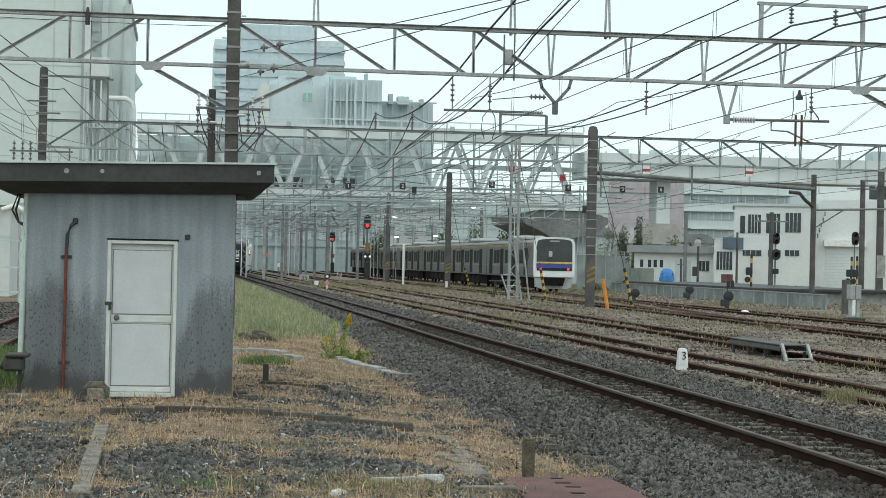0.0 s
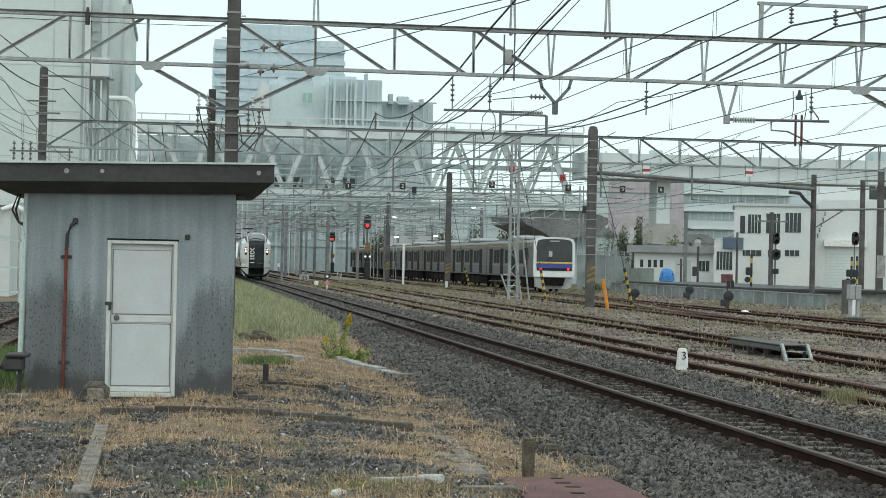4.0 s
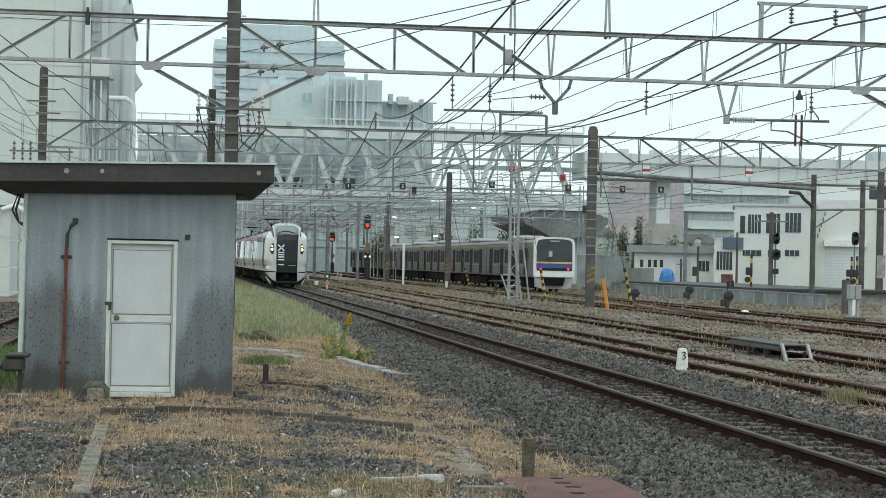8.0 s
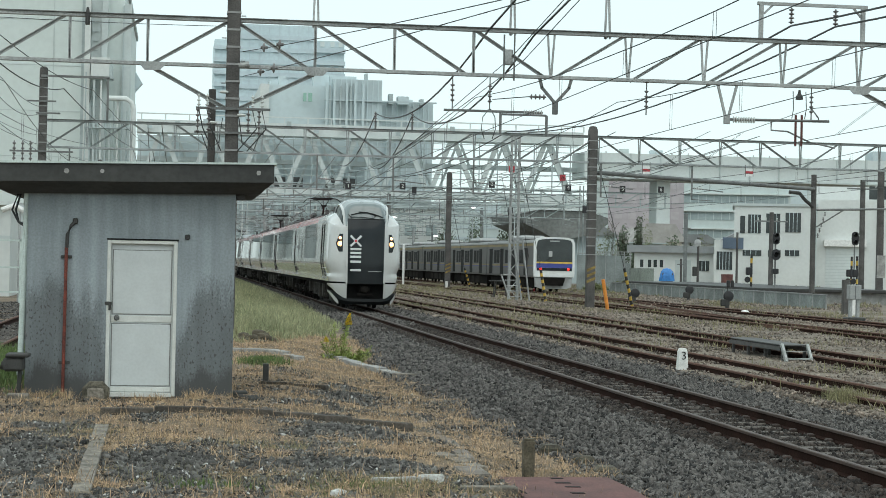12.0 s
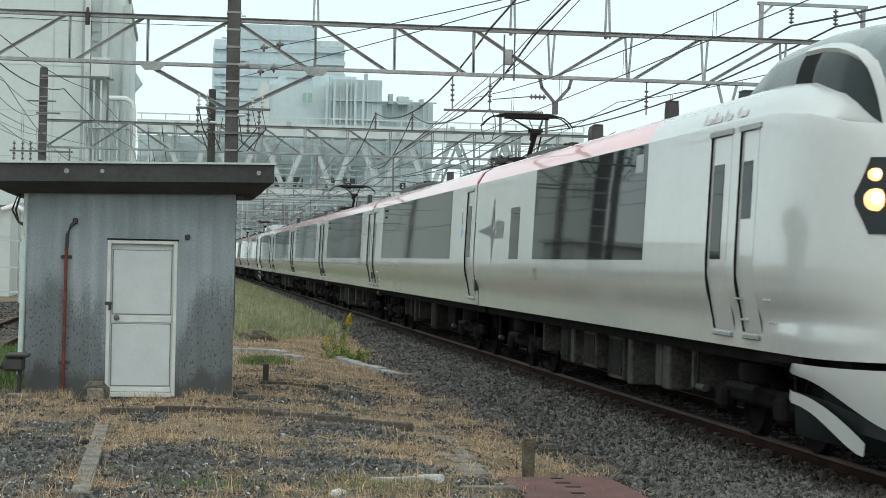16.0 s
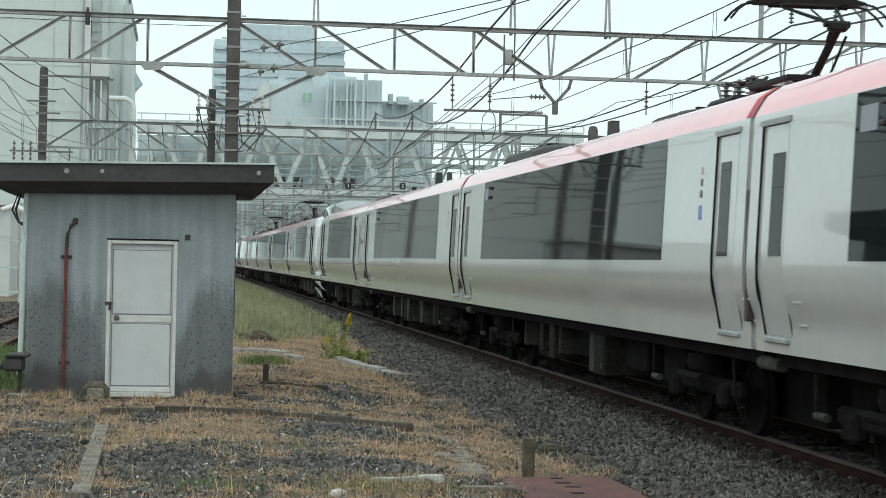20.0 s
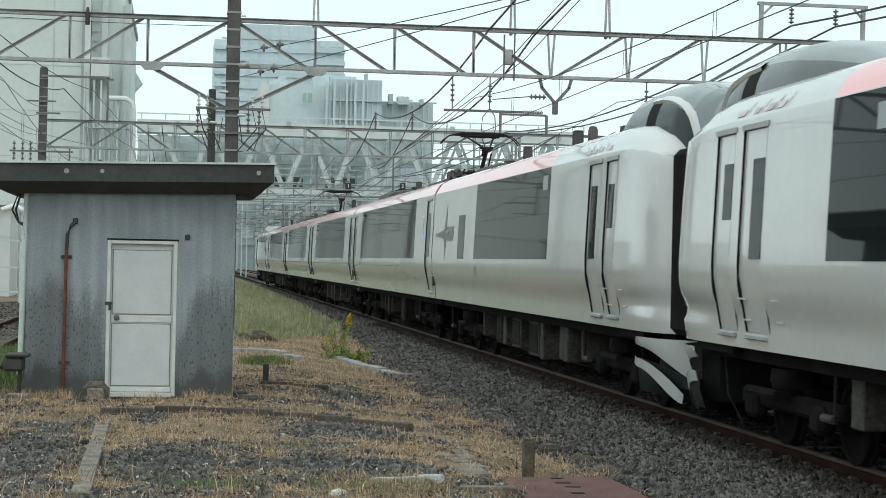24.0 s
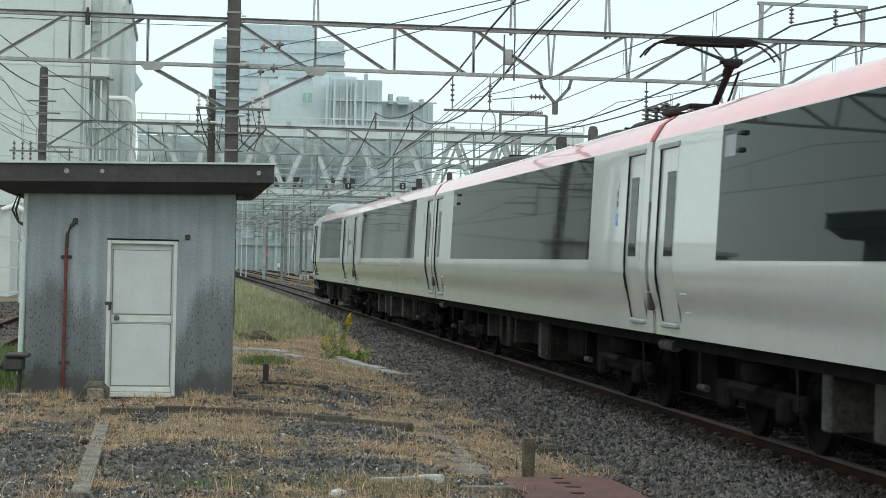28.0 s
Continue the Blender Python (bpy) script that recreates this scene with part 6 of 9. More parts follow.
# ---- parked local train ----
def build_local():
    def local_car(front):
        car = thing("train_car", "silver local train car with yellow and blue stripes, parked", "train car", "cars of the parked local train")
        prof = [(1.40, 1.0), (1.43, 1.15), (1.43, 3.3), (1.36, 3.48), (1.0, 3.62), (0.5, 3.68), (0, 3.69)]
        out = [(-x, z) for x, z in prof] + [(x, z) for x, z in reversed(prof[:-1])]
        part("body", Geo().prism(out, 0.05, 19.75), "silver_old", car, "dull silver body")
        part("underframe", Geo().box(-1.2, 1.2, 1.0, 19.0, 0.25, 1.0, 0.05), "under", car)
        s = -1
        for zz, h, m in ((3.20, 0.16, "stripe_tan"), (1.74, 0.12, "stripe_tan"), (1.68, 0.05, "stripe_blue")):
            part("stripe", Geo().box(-1.436, -1.42, 0.1, 19.7, zz, zz + h), m, car)
        for d in range(4):
            y = 2.3 + d * 4.95
            for k in (0, 1):
                dr = part("door", Geo().box(-1.465, -1.42, y + k * 0.66, y + k * 0.66 + 0.62, 1.12, 3.05, 0.01), "pane_matte", car, "dark grey sliding door")
                part("door_glass", Geo().box(-1.472, -1.44, y + k * 0.66 + 0.06, y + k * 0.66 + 0.56, 1.5, 2.95), "pane_matte", dr)
            if d < 3:
                for q in (1.75, 3.05):
                    part("window", Geo().box(-1.44, -1.42, y + q, y + q + 1.1, 1.95, 2.95, 0.01), "pane_matte", car)
        part("roof_unit", Geo().box(-0.9, 0.9, 7.5, 12.2, 3.65, 4.02, 0.14), "board_grey", car, "pale grey cooling unit")
        part("gutter", Geo().box(-1.45, -1.36, 0.1, 19.7, 3.40, 3.46), "board_grey", car)
        for q in range(6):
            part("roof_vent", Geo().box(-0.45, 0.45, 1.2 + 2.9 * q, 1.9 + 2.9 * q, 3.66, 3.80, 0.04), "galv_dark", car)
        for y, w in ((4.6, 2.2), (7.4, 1.5), (9.6, 2.6), (13.0, 1.8)):
            part("underfloor_box", Geo().box(-1.22, -1.0, y, y + w, 0.34, 0.92, 0.03), "under_box", car)
        for y in (2.8, 17.0):
            for x in (-0.59, 0.59):
                for yy in (y - 1.05, y + 1.05):
                    part("wheel", Geo().lathe([(0.46, -0.06), (0.46, 0.06), (0.2, 0.08)], (x, yy, 0.43), 14, 0), "under", car)
        if front:
            g = Geo().prism([(-1.40, 1.04), (1.40, 1.04), (1.44, 1.3), (1.44, 3.42), (1.30, 3.70), (0.9, 3.80), (0, 3.83), (-0.9, 3.80), (-1.30, 3.70), (-1.44, 3.42), (-1.44, 1.3)], -0.25, 0.06)
            part("front_mask", g, "local_white", car, "white front surround")
            part("windscreen", Geo().prism([(-1.27, 2.10), (1.27, 2.10), (1.25, 3.4), (1.14, 3.60), (0.7, 3.68), (0, 3.70), (-0.7, 3.68), (-1.14, 3.60), (-1.25, 3.4)], -0.275, -0.24), "window_dark", car, "dark windscreen")
            part("front_stripe", Geo().box(-1.27, 1.27, -0.285, -0.24, 1.99, 2.095), "stripe_yellow", car)
            part("front_stripe", Geo().box(-1.27, 1.27, -0.285, -0.24, 1.68, 1.985), "stripe_blue", car)
            part("lower_mask", Geo().box(-1.24, 1.24, -0.28, -0.24, 1.48, 1.675), "front_black", car)
            part("headrest", Geo().box(-0.42, -0.16, -0.282, -0.27, 2.45, 2.85, 0.01), "board_grey", car, "pale seat behind the screen")
            part("screen_wiper", Geo().tube([(-0.6, -0.29, 2.16), (-0.1, -0.29, 2.5)], 0.02, 5), "dark", car)
            for x in (-0.98, 0.98):
                part("tail_lamp", Geo().lathe([(0.085, 0.0), (0.085, -0.03), (0.05, -0.04)], (x, -0.285, 1.60), 12, 1), "lamp_red", car, "lit red tail lamp")
            part("skirt", Geo().prism([(-1.30, 1.0), (-1.25, 0.35), (-0.85, 0.22), (0.85, 0.22), (1.25, 0.35), (1.30, 1.0)], -0.1, 0.4), "board_grey", car, "pale grey snow skirt")
            part("coupler", Geo().prism([(-0.75, 1.0), (0.75, 1.0), (0.6, 0.45), (-0.6, 0.45)], -0.45, 0.1), "under", car)
            part("head_lamp_bar", Geo().box(-0.35, 0.35, -0.29, -0.26, 3.50, 3.58, 0.01), "galv", car)
        return car

    head, mid = local_car(True), local_car(False)
    head.matrix_basis = pose(25.9, 128.0, 0)
    mid.matrix_basis = pose(25.9, 148.0, 0)
    for k in range(2, 7):
        copy_thing(mid, pose(25.9, 128.0 + 20 * k, 0))


build_local()


# ---- buildings ----
def windows_on(parent, spots, y, w, h, mats=("window_dark", "bldg_dkgrey"), bars=2):
    """Windows with frames on a wall that faces the tracks' near end."""
    for x, z in spots:
        wd = part("window", Geo().box(x, x + w, y - 0.06, y + 0.05, z, z + h), mats[0], parent)
        for k in range(1, bars + 1):
            part("mullion", Geo().box(x + w * k / (bars + 1) - 0.025, x + w * k / (bars + 1) + 0.025, y - 0.1, y - 0.06, z, z + h), mats[1], wd)


def block(parent, name, x0, x1, y0, y1, z0, z1, material, label=""):
    return part(name, Geo().box(x0, x1, y0, y1, z0, z1), material, parent, label)


def build_backdrop():
    # big cream building beside the line
    b = thing("building", "large windowless cream building beside the railway", "building")
    block(b, "wall", -45, -7.8, 255, 323, -0.2, 38.5, "bldg_cream", "cream panel wall")
    block(b, "parapet", -45.3, -7.5, 254.7, 323.3, 38.5, 39.3, "bldg_joint")
    for px in (-17.1, -10.7):
        block(b, "panel_joint", px, px + 0.12, 254.93, 255, 0, 38.5, "bldg_joint")
    for z in (8.6, 14.9, 21.0, 27.1, 33.2):
        block(b, "panel_joint", -45, -13.3, 254.95, 255, z, z + 0.10, "bldg_joint")
    block(b, "corner_strip", -13.35, -12.95, 254.6, 255, -0.2, 38.5, "bldg_line", "dark vertical joint strip")
    block(b, "stair_shaft", -12.9, -12.15, 253.2, 255, -0.2, 36, "bldg_white")
    block(b, "recess", -12.1, -10.75, 254.5, 255, -0.2, 38.5, "bldg_joint")
    for k in range(26):
        block(b, "ladder_rung", -11.95, -11.2, 254.3, 254.45, 3 + 1.25 * k, 3.1 + 1.25 * k, "bldg_line")
    block(b, "shaft", -10.7, -9.9, 253.6, 255, -0.2, 37.2, "bldg_joint", "grey service shaft")
    block(b, "end_strip", -7.75, -6.85, 254.2, 256.5, -0.2, 35.6, "bldg_joint", "grey corner column")
    block(b, "end_strip_edge", -7.95, -7.75, 254.1, 256.4, -0.2, 35.4, "bldg_line")
    # unseen wings, added so the train's glass mirrors a wall instead of sky
    block(b, "unseen_rear_wing", -45, -10.5, 323.3, 440, -0.2, 37, "bldg_cream")
    block(b, "unseen_rear_wing", -45, -15, 440, 650, -0.2, 37, "bldg_cream")
    # residential tower and station building
    t = thing("tower", "pale blue high-rise tower in the haze", "tower building")
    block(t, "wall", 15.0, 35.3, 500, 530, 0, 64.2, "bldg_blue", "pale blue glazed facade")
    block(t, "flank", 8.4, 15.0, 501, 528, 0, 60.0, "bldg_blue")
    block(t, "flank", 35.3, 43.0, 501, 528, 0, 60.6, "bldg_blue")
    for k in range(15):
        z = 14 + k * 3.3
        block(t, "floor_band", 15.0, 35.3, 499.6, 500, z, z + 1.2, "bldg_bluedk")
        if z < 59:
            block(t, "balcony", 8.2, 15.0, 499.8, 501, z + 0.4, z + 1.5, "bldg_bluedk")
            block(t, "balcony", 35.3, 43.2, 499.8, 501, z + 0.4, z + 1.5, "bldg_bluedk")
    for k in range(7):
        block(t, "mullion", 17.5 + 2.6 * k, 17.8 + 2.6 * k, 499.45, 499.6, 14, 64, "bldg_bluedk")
    for z in (38, 46, 53.5, 59):
        for x in (36.5, 39.2, 41.4):
            block(t, "lit_pane", x, x + 1.1, 500.6, 500.9, z, z + 1.3, "bridge_white")
    s = thing("station_building", "grey station building with panelled upper storeys", "station building")
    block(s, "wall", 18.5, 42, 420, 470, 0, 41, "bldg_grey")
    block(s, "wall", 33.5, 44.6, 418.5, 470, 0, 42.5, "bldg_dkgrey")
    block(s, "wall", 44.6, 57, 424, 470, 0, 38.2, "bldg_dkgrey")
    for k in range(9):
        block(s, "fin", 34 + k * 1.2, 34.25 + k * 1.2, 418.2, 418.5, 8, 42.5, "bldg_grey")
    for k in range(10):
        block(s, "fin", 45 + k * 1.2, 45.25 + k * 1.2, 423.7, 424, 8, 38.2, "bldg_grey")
    # sign and roof gear of the station
    part("roof_sign", Geo().box(26.9, 27.6, 417.9, 418.2, 37.2, 39.1).box(28.0, 28.9, 417.9, 418.2, 37.2, 39.1), "bldg_sign", s, "small green sign as plain blocks")
    for x0, x1, z in ((20, 24, 43), (31, 35, 44.5), (36, 42, 43.6), (50, 53, 39.4)):
        block(s, "roof_plant", x0, x1, 430, 440, 38, z, "bldg_grey")
    block(s, "white_edge", 17.4, 19.4, 419.4, 470, 0, 41.0, "bldg_white", "pale corner strip")
    for x in (31.9, 33.6, 36.4, 38.3, 40.1):
        block(s, "column", x, x + 0.5, 417.6, 418.4, 8, 41.6, "bldg_grey")
    for x in (32.7, 35.1, 37.4):
        block(s, "slot", x, x + 0.35, 417.9, 418.5, 8, 41.0, "bldg_line")
    for z in (25.0, 29.2, 33.4, 37.6):
        block(s, "floor_joint", 31.5, 57, 417.8, 418.4, z, z + 0.3, "bldg_dkgrey")
    for x0, x1, z in ((21.5, 23.2, 43.0), (29.2, 31.0, 44.0), (33.0, 39.0, 43.4), (41.0, 41.6, 44.2), (46.5, 47.4, 39.8), (48.5, 51.0, 39.3), (53.6, 54.4, 38.8)):
        block(s, "roof_gear", x0, x1, 421, 424, 37.5, z, "bldg_grey" if x1 - x0 > 1.6 else "bldg_line")
    # ducts and plant on the cream building
    part("duct", Geo().tube([(-9.6, 250, 22.6), (-7.2, 250, 22.6), (-6.5, 250, 22.1), (-6.2, 250, 21.2), (-6.2, 250, 6)], 0.35, 10), "bldg_white", b, "white ventilation duct", True)
    box = block(b, "plant_box", -11.9, -9.5, 250.5, 253, 25.5, 28.0, "bldg_white", "pale plant cabin")
    block(b, "plant_box_side", -9.5, -9.1, 250.6, 253, 25.3, 27.7, "bldg_line")
    block(b, "cabin_floor", -12.1, -9.0, 250.3, 253, 25.2, 25.45, "bldg_line")
    for x, top, r, m in ((-12.5, 26, 0.10, "bldg_line"), (-11.9, 22, 0.10, "bldg_line"), (-11.4, 25, 0.16, "bldg_joint"), (-10.9, 20, 0.09, "bldg_line"), (-10.5, 25, 0.14, "bldg_white"), (-9.9, 22, 0.10, "bldg_line"),
                         (-9.3, 20, 0.16, "bldg_joint"), (-8.8, 22.3, 0.08, "bldg_line"), (-8.3, 22.3, 0.13, "bldg_white"), (-7.7, 18, 0.09, "bldg_line"), (-7.1, 21, 0.11, "bldg_line")):
        part("downpipe", Geo().tube([(x, 250.6, 3), (x, 250.6, top)], r, 6), m, b)
    for z in (13.5, 18.6):
        block(b, "gantry_platform", -12.6, -6.6, 249.6, 251, z, z + 0.16, "bldg_line")
        block(b, "platform_rail", -12.6, -6.6, 249.6, 249.7, z + 0.95, z + 1.03, "bldg_line")
    part("roof_horn", Geo().prism([(-6.4, 24.6), (-5.4, 25.8), (-6.4, 27.4)], 262, 264), "bldg_grey", b)
    # white truss bridge over the tracks
    br = thing("bridge", "white steel truss bridge with plate girder approach", "bridge")
    block(br, "top_girder", -5.5, 52, 239, 243, 17.6, 19.2, "bridge_white")
    block(br, "top_rail", -5.5, 52, 239.2, 239.4, 19.9, 20.05, "bridge_white")
    for k in range(20):
        block(br, "rail_post", -5 + 3 * k, -4.85 + 3 * k, 239.2, 239.4, 19.2, 19.9, "bridge_white")
    block(br, "bottom_girder", -5.5, 52, 239, 243, 10.1, 10.9, "bridge_white")
    block(br, "mid_beam", -5.5, 52, 243, 244, 14.2, 14.8, "bldg_joint")
    block(br, "wall", -5.5, 24, 246, 247, 11.3, 17.6, "bldg_grey")
    for k in range(12):
        block(br, "window", -4 + 2.3 * k, -2.4 + 2.3 * k, 245.9, 246, 11.4, 12.7, "window_mid" if k % 3 else "bldg_bluedk")
    n = 9
    for k in range(n):
        x0 = -5 + k * 6.2
        for a, c in (((x0, 11.2), (x0 + 2.5, 17.7)), ((x0 + 2.9, 17.7), (x0 + 5.6, 11.2))):
            part("diagonal", Geo().beam((a[0], 240, a[1]), (c[0], 240, c[1]), 0.42, 0.6), "bridge_white", br)
    block(br, "plate_girder", 52, 140, 238, 246, 13.5, 16.6, "bridge_white", "white plate girder")
    for k in range(22):
        block(br, "stiffener", 54 + 4 * k, 54.2 + 4 * k, 237.8, 238, 13.5, 16.6, "bldg_joint")
    block(br, "girder_flange", 52, 140, 237.7, 246, 13.3, 13.5, "bldg_joint")
    for x in (62.2, 98, 132):
        block(br, "pier", x, x + 1.8, 240, 244, -0.2, 13.3, "bridge_white")
    # behind the truss: the far girder, hangers and cables
    for k in range(9):
        x0 = -3.4 + k * 6.2
        for a, c in (((x0, 11.2), (x0 + 2.5, 17.7)), ((x0 + 2.9, 17.7), (x0 + 5.6, 11.2))):
            part("rear_diagonal", Geo().beam((a[0], 245.2, a[1]), (c[0], 245.2, c[1]), 0.26, 0.3), "bldg_joint", br)
    for k in range(24):
        block(br, "hanger", -5 + 2.4 * k, -4.88 + 2.4 * k, 238.7, 238.9, 10.9, 17.6, "bldg_line")
    for z in (11.6, 12.6, 13.4, 16.4, 17.1):
        block(br, "cable_tray", -5.5, 52, 238.5, 238.65, z, z + 0.10, "bldg_line")
    for k in range(16):
        block(br, "bracket", -4.2 + 3.5 * k, -3.6 + 3.5 * k, 238.3, 238.6, 18.0 + 0.4 * (k % 3), 18.6 + 0.4 * (k % 3), "bldg_line" if k % 2 else "bldg_dkgrey")
    for k in range(40):
        block(br, "cable_clip", 52.5 + 2.2 * k, 52.62 + 2.2 * k, 237.8, 237.95, 16.6, 16.85, "bldg_joint")
    block(br, "cable_tray", 52, 140, 237.5, 237.65, 15.2, 15.32, "bldg_joint")
    # dark canopy with sloping underside
    c = thing("elevated_deck", "dark elevated deck with sloping underside", "elevated deck")
    part("deck", Geo().prism([(37.55, 7.5), (39.65, 8.0), (45.2, 7.98), (47.6, 7.25), (47.6, 6.6), (46.6, 5.75), (45.7, 5.35), (44.0, 5.0), (41.6, 4.7), (40.1, 5.55), (37.8, 6.6)], 205, 225), "canopy_dark", c)
    block(c, "column", 44.0, 45.75, 207, 214, -0.2, 5.3, "bldg_dkgrey")
    block(c, "parapet", 38.0, 45.6, 204.5, 205, 8.0, 9.25, "bridge_white")

    def turned(name, label, x, y, deg):
        """A building whose front is turned towards the camera's side of the line."""
        return thing(name, label, "building", at=pose(x, y, 0, 0, 0, -deg))

    w = turned("depot_building", "white two-storey depot building with tall dark windows", 54.7, 180, 17)
    block(w, "wall", -0.1, 8.0, 0, 14, -0.2, 8.15, "bldg_white", "white wall")
    block(w, "wall", 8.0, 44, 1.0, 16, -0.2, 8.9, "bldg_white")
    block(w, "upper_storey", 7.6, 44, 5, 18, 8.9, 10.4, "bldg_white")
    block(w, "roof_edge", -0.3, 8.05, -0.2, 14, 8.15, 8.4, "bldg_joint")
    for u0, u1, z0, z1, bars in ((0.48, 0.96, 5.43, 7.15, 0), (1.25, 2.5, 5.45, 7.3, 3), (3.02, 4.38, 5.48, 7.42, 3), (4.89, 6.41, 5.6, 7.52, 3), (0.49, 2.6, 3.2, 3.76, 3), (3.25, 4.48, 3.15, 3.8, 2), (4.9, 6.29, 3.25, 3.83, 2)):
        windows_on(w, ((u0, z0),), 0, u1 - u0, z1 - z0, bars=bars)
    sh = block(w, "shutter", 8.9, 12.6, 0.9, 1.0, -0.2, 4.3, "bridge_white", "pale roller shutter")
    for k in range(12):
        block(w, "shutter_rib", 8.9, 12.6, 0.86, 0.9, 0.3 * k + 0.2, 0.3 * k + 0.24, "bldg_joint")
    block(w, "shutter_hood", 8.7, 12.8, 0.3, 1.0, 4.3, 4.95, "white_paint")
    block(w, "upper_window", 13.0, 15.5, 0.95, 1.0, 9.0, 10.3, "window_dark")
    for k in range(4):
        part("downpipe", Geo().tube([(7.9 + k * 6, -0.15 if k == 0 else 0.85, 0), (7.9 + k * 6, -0.15 if k == 0 else 0.85, 8.1)], 0.07, 6), "bldg_joint", w)
    o = turned("office_building", "low white railway office with flat grey eaves", 44.0, 178, 15)
    block(o, "wall", 0, 7.6, 0, 8, -0.2, 3.35, "bldg_white")
    block(o, "roof", -0.7, 8.2, -0.6, 8.6, 3.3, 4.0, "roof_tile", "grey flat eaves")
    for u0 in (0.57, 1.33, 1.88, 2.48):
        windows_on(o, ((u0, 1.87),), 0, 0.32, 0.72, bars=0)
    windows_on(o, ((6.19, 1.6),), 0, 1.05, 0.97, bars=2)
    block(o, "door", 3.95, 4.8, -0.05, 0.02, 0.0, 2.6, "bldg_joint")
    block(o, "door", 5.0, 5.5, -0.05, 0.02, 0.0, 2.6, "bldg_joint")
    k = turned("office_building", "small white office with dark blue water tank", 49.7, 170, 16)
    block(k, "wall", 0, 2.1, 0, 5, -0.2, 4.55, "bldg_white")
    windows_on(k, ((0.21, 1.77),), 0, 1.45, 1.7, bars=4)
    block(k, "water_tank", 0.75, 2.66, -0.3, 1.5, 3.75, 4.8, "tank_blue", "dark blue tank")
    block(k, "tank_frame", 2.1, 2.6, 0, 1.4, -0.2, 3.75, "bldg_white")
    # far blocks
    # a small house with a tiled roof among the trees
    h = thing("house", "small cream house with a brown tiled roof", "house")
    block(h, "wall", 49.1, 52.6, 200, 206, -0.2, 4.55, "bldg_cream")
    part("roof", Geo().prism([(48.7, 4.45), (53.0, 4.45), (52.7, 4.75), (51.5, 6.2), (50.1, 6.2), (49.0, 4.75)], 199.5, 206.5), "roof_brown", h, "brown tiled hip roof")
    for x in (49.6, 51.3):
        block(h, "window", x, x + 0.8, 199.92, 200, 2.9, 3.9, "bldg_bluedk")
    block(h, "gutter", 48.7, 53.0, 199.38, 199.5, 4.42, 4.54, "bldg_line")
    m = turned("building", "mauve apartment block in the haze", 69.6, 300, 14)
    block(m, "wall", 0, 12.3, 0, 14, -0.2, 16.7, "bldg_mauve")
    for z in range(6):
        for c0 in range(5):
            block(m, "window", 1.0 + 2.3 * c0, 2.3 + 2.3 * c0, -0.08, 0, 2.2 + 2.5 * z, 3.4 + 2.5 * z, "mauve_pane")
    block(m, "flank", -2.4, 0, 0.3, 14, -0.2, 16.5, "bldg_green", "grey-green flank")
    block(m, "roof_plant", 1.5, 4.5, 3, 8, 16.7, 17.9, "bldg_line")
    block(m, "roof_edge", -2.5, 12.4, -0.15, 0.1, 16.5, 16.8, "bldg_grey")
    g = turned("building", "pale green office block in the haze", 90.1, 330, 15)
    block(g, "wall", 0, 19.5, 0, 20, -0.2, 17.2, "bldg_green")
    for z in (4.2, 7.4, 10.6, 13.7):
        block(g, "window_band", 0.4, 19.1, -0.1, 0, z, z + 1.35, "concourse")
        block(g, "sunshade", 0.0, 19.5, -0.7, 0, z + 1.5, z + 1.75, "bridge_white")
        for q in range(13):
            block(g, "mullion", 1.6 + 1.4 * q, 1.72 + 1.4 * q, -0.16, -0.1, z, z + 1.35, "bldg_green")
    for x, y, wdt, h, m2 in ((97, 420, 9, 27, "bldg_green"), (106, 430, 12, 27.5, "bldg_grey"), (125, 440, 14, 27, "bldg_white"), (148, 450, 10, 25, "bldg_grey"), (172, 450, 20, 32, "bldg_blue"), (60, 420, 12, 15, "bldg_grey"), (73, 425, 12, 17, "bldg_green")):
        q = turned("building", "pale city block far off in the haze", x, y, 12)
        block(q, "wall", 0, wdt, 0, 12, -0.2, h, m2)
        block(q, "roof_plant", wdt * 0.3, wdt * 0.55, 3, 8, h, h + 2, m2)
    v = turned("building", "white two-storey building behind the sidings", 27.5, 262, 7)
    block(v, "wall", 0, 9.5, 0, 10, -0.2, 9.4, "bldg_white")
    block(v, "roof_edge", -0.3, 9.8, -0.3, 10.3, 9.4, 9.8, "bldg_joint")
    for q in range(3):
        windows_on(v, ((1.0 + 3 * q, 5.6), (1.0 + 3 * q, 2.2)), 0, 1.6, 1.5, mats=("concourse", "bldg_grey"), bars=1)
    h = turned("house", "small house with cream wall and grey gable roof", 60.0, 240, 13)
    block(h, "wall", 0, 5.5, 0, 6, -0.2, 5.4, "house_cream")
    part("roof", Geo().prism([(-0.6, 5.2), (6.1, 5.2), (4.6, 7.6), (0.9, 7.6)], -0.4, 6.4), "roof_brown", h, "brown hipped roof")
    q = turned("building", "pale grey plant building behind the sidings", 36.5, 230, 9)
    block(q, "wall", -3.0, 3.2, 0, 6, -0.2, 7.9, "bldg_green")
    block(q, "roof_edge", -3.2, 3.4, -0.2, 6.2, 7.9, 8.2, "bldg_joint")
    for z in (2.0, 3.4, 4.8, 6.2):
        block(q, "louvre", -2.6, 2.8, -0.1, 0, z, z + 0.35, "bldg_dkgrey")
    # pale station structures along the line
    q = turned("building", "long grey station concourse over the tracks", 6.0, 330, 4)
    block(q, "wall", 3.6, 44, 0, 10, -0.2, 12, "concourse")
    # unseen span behind the hut, added for the train's sides to mirror
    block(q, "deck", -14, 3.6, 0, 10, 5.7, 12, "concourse")
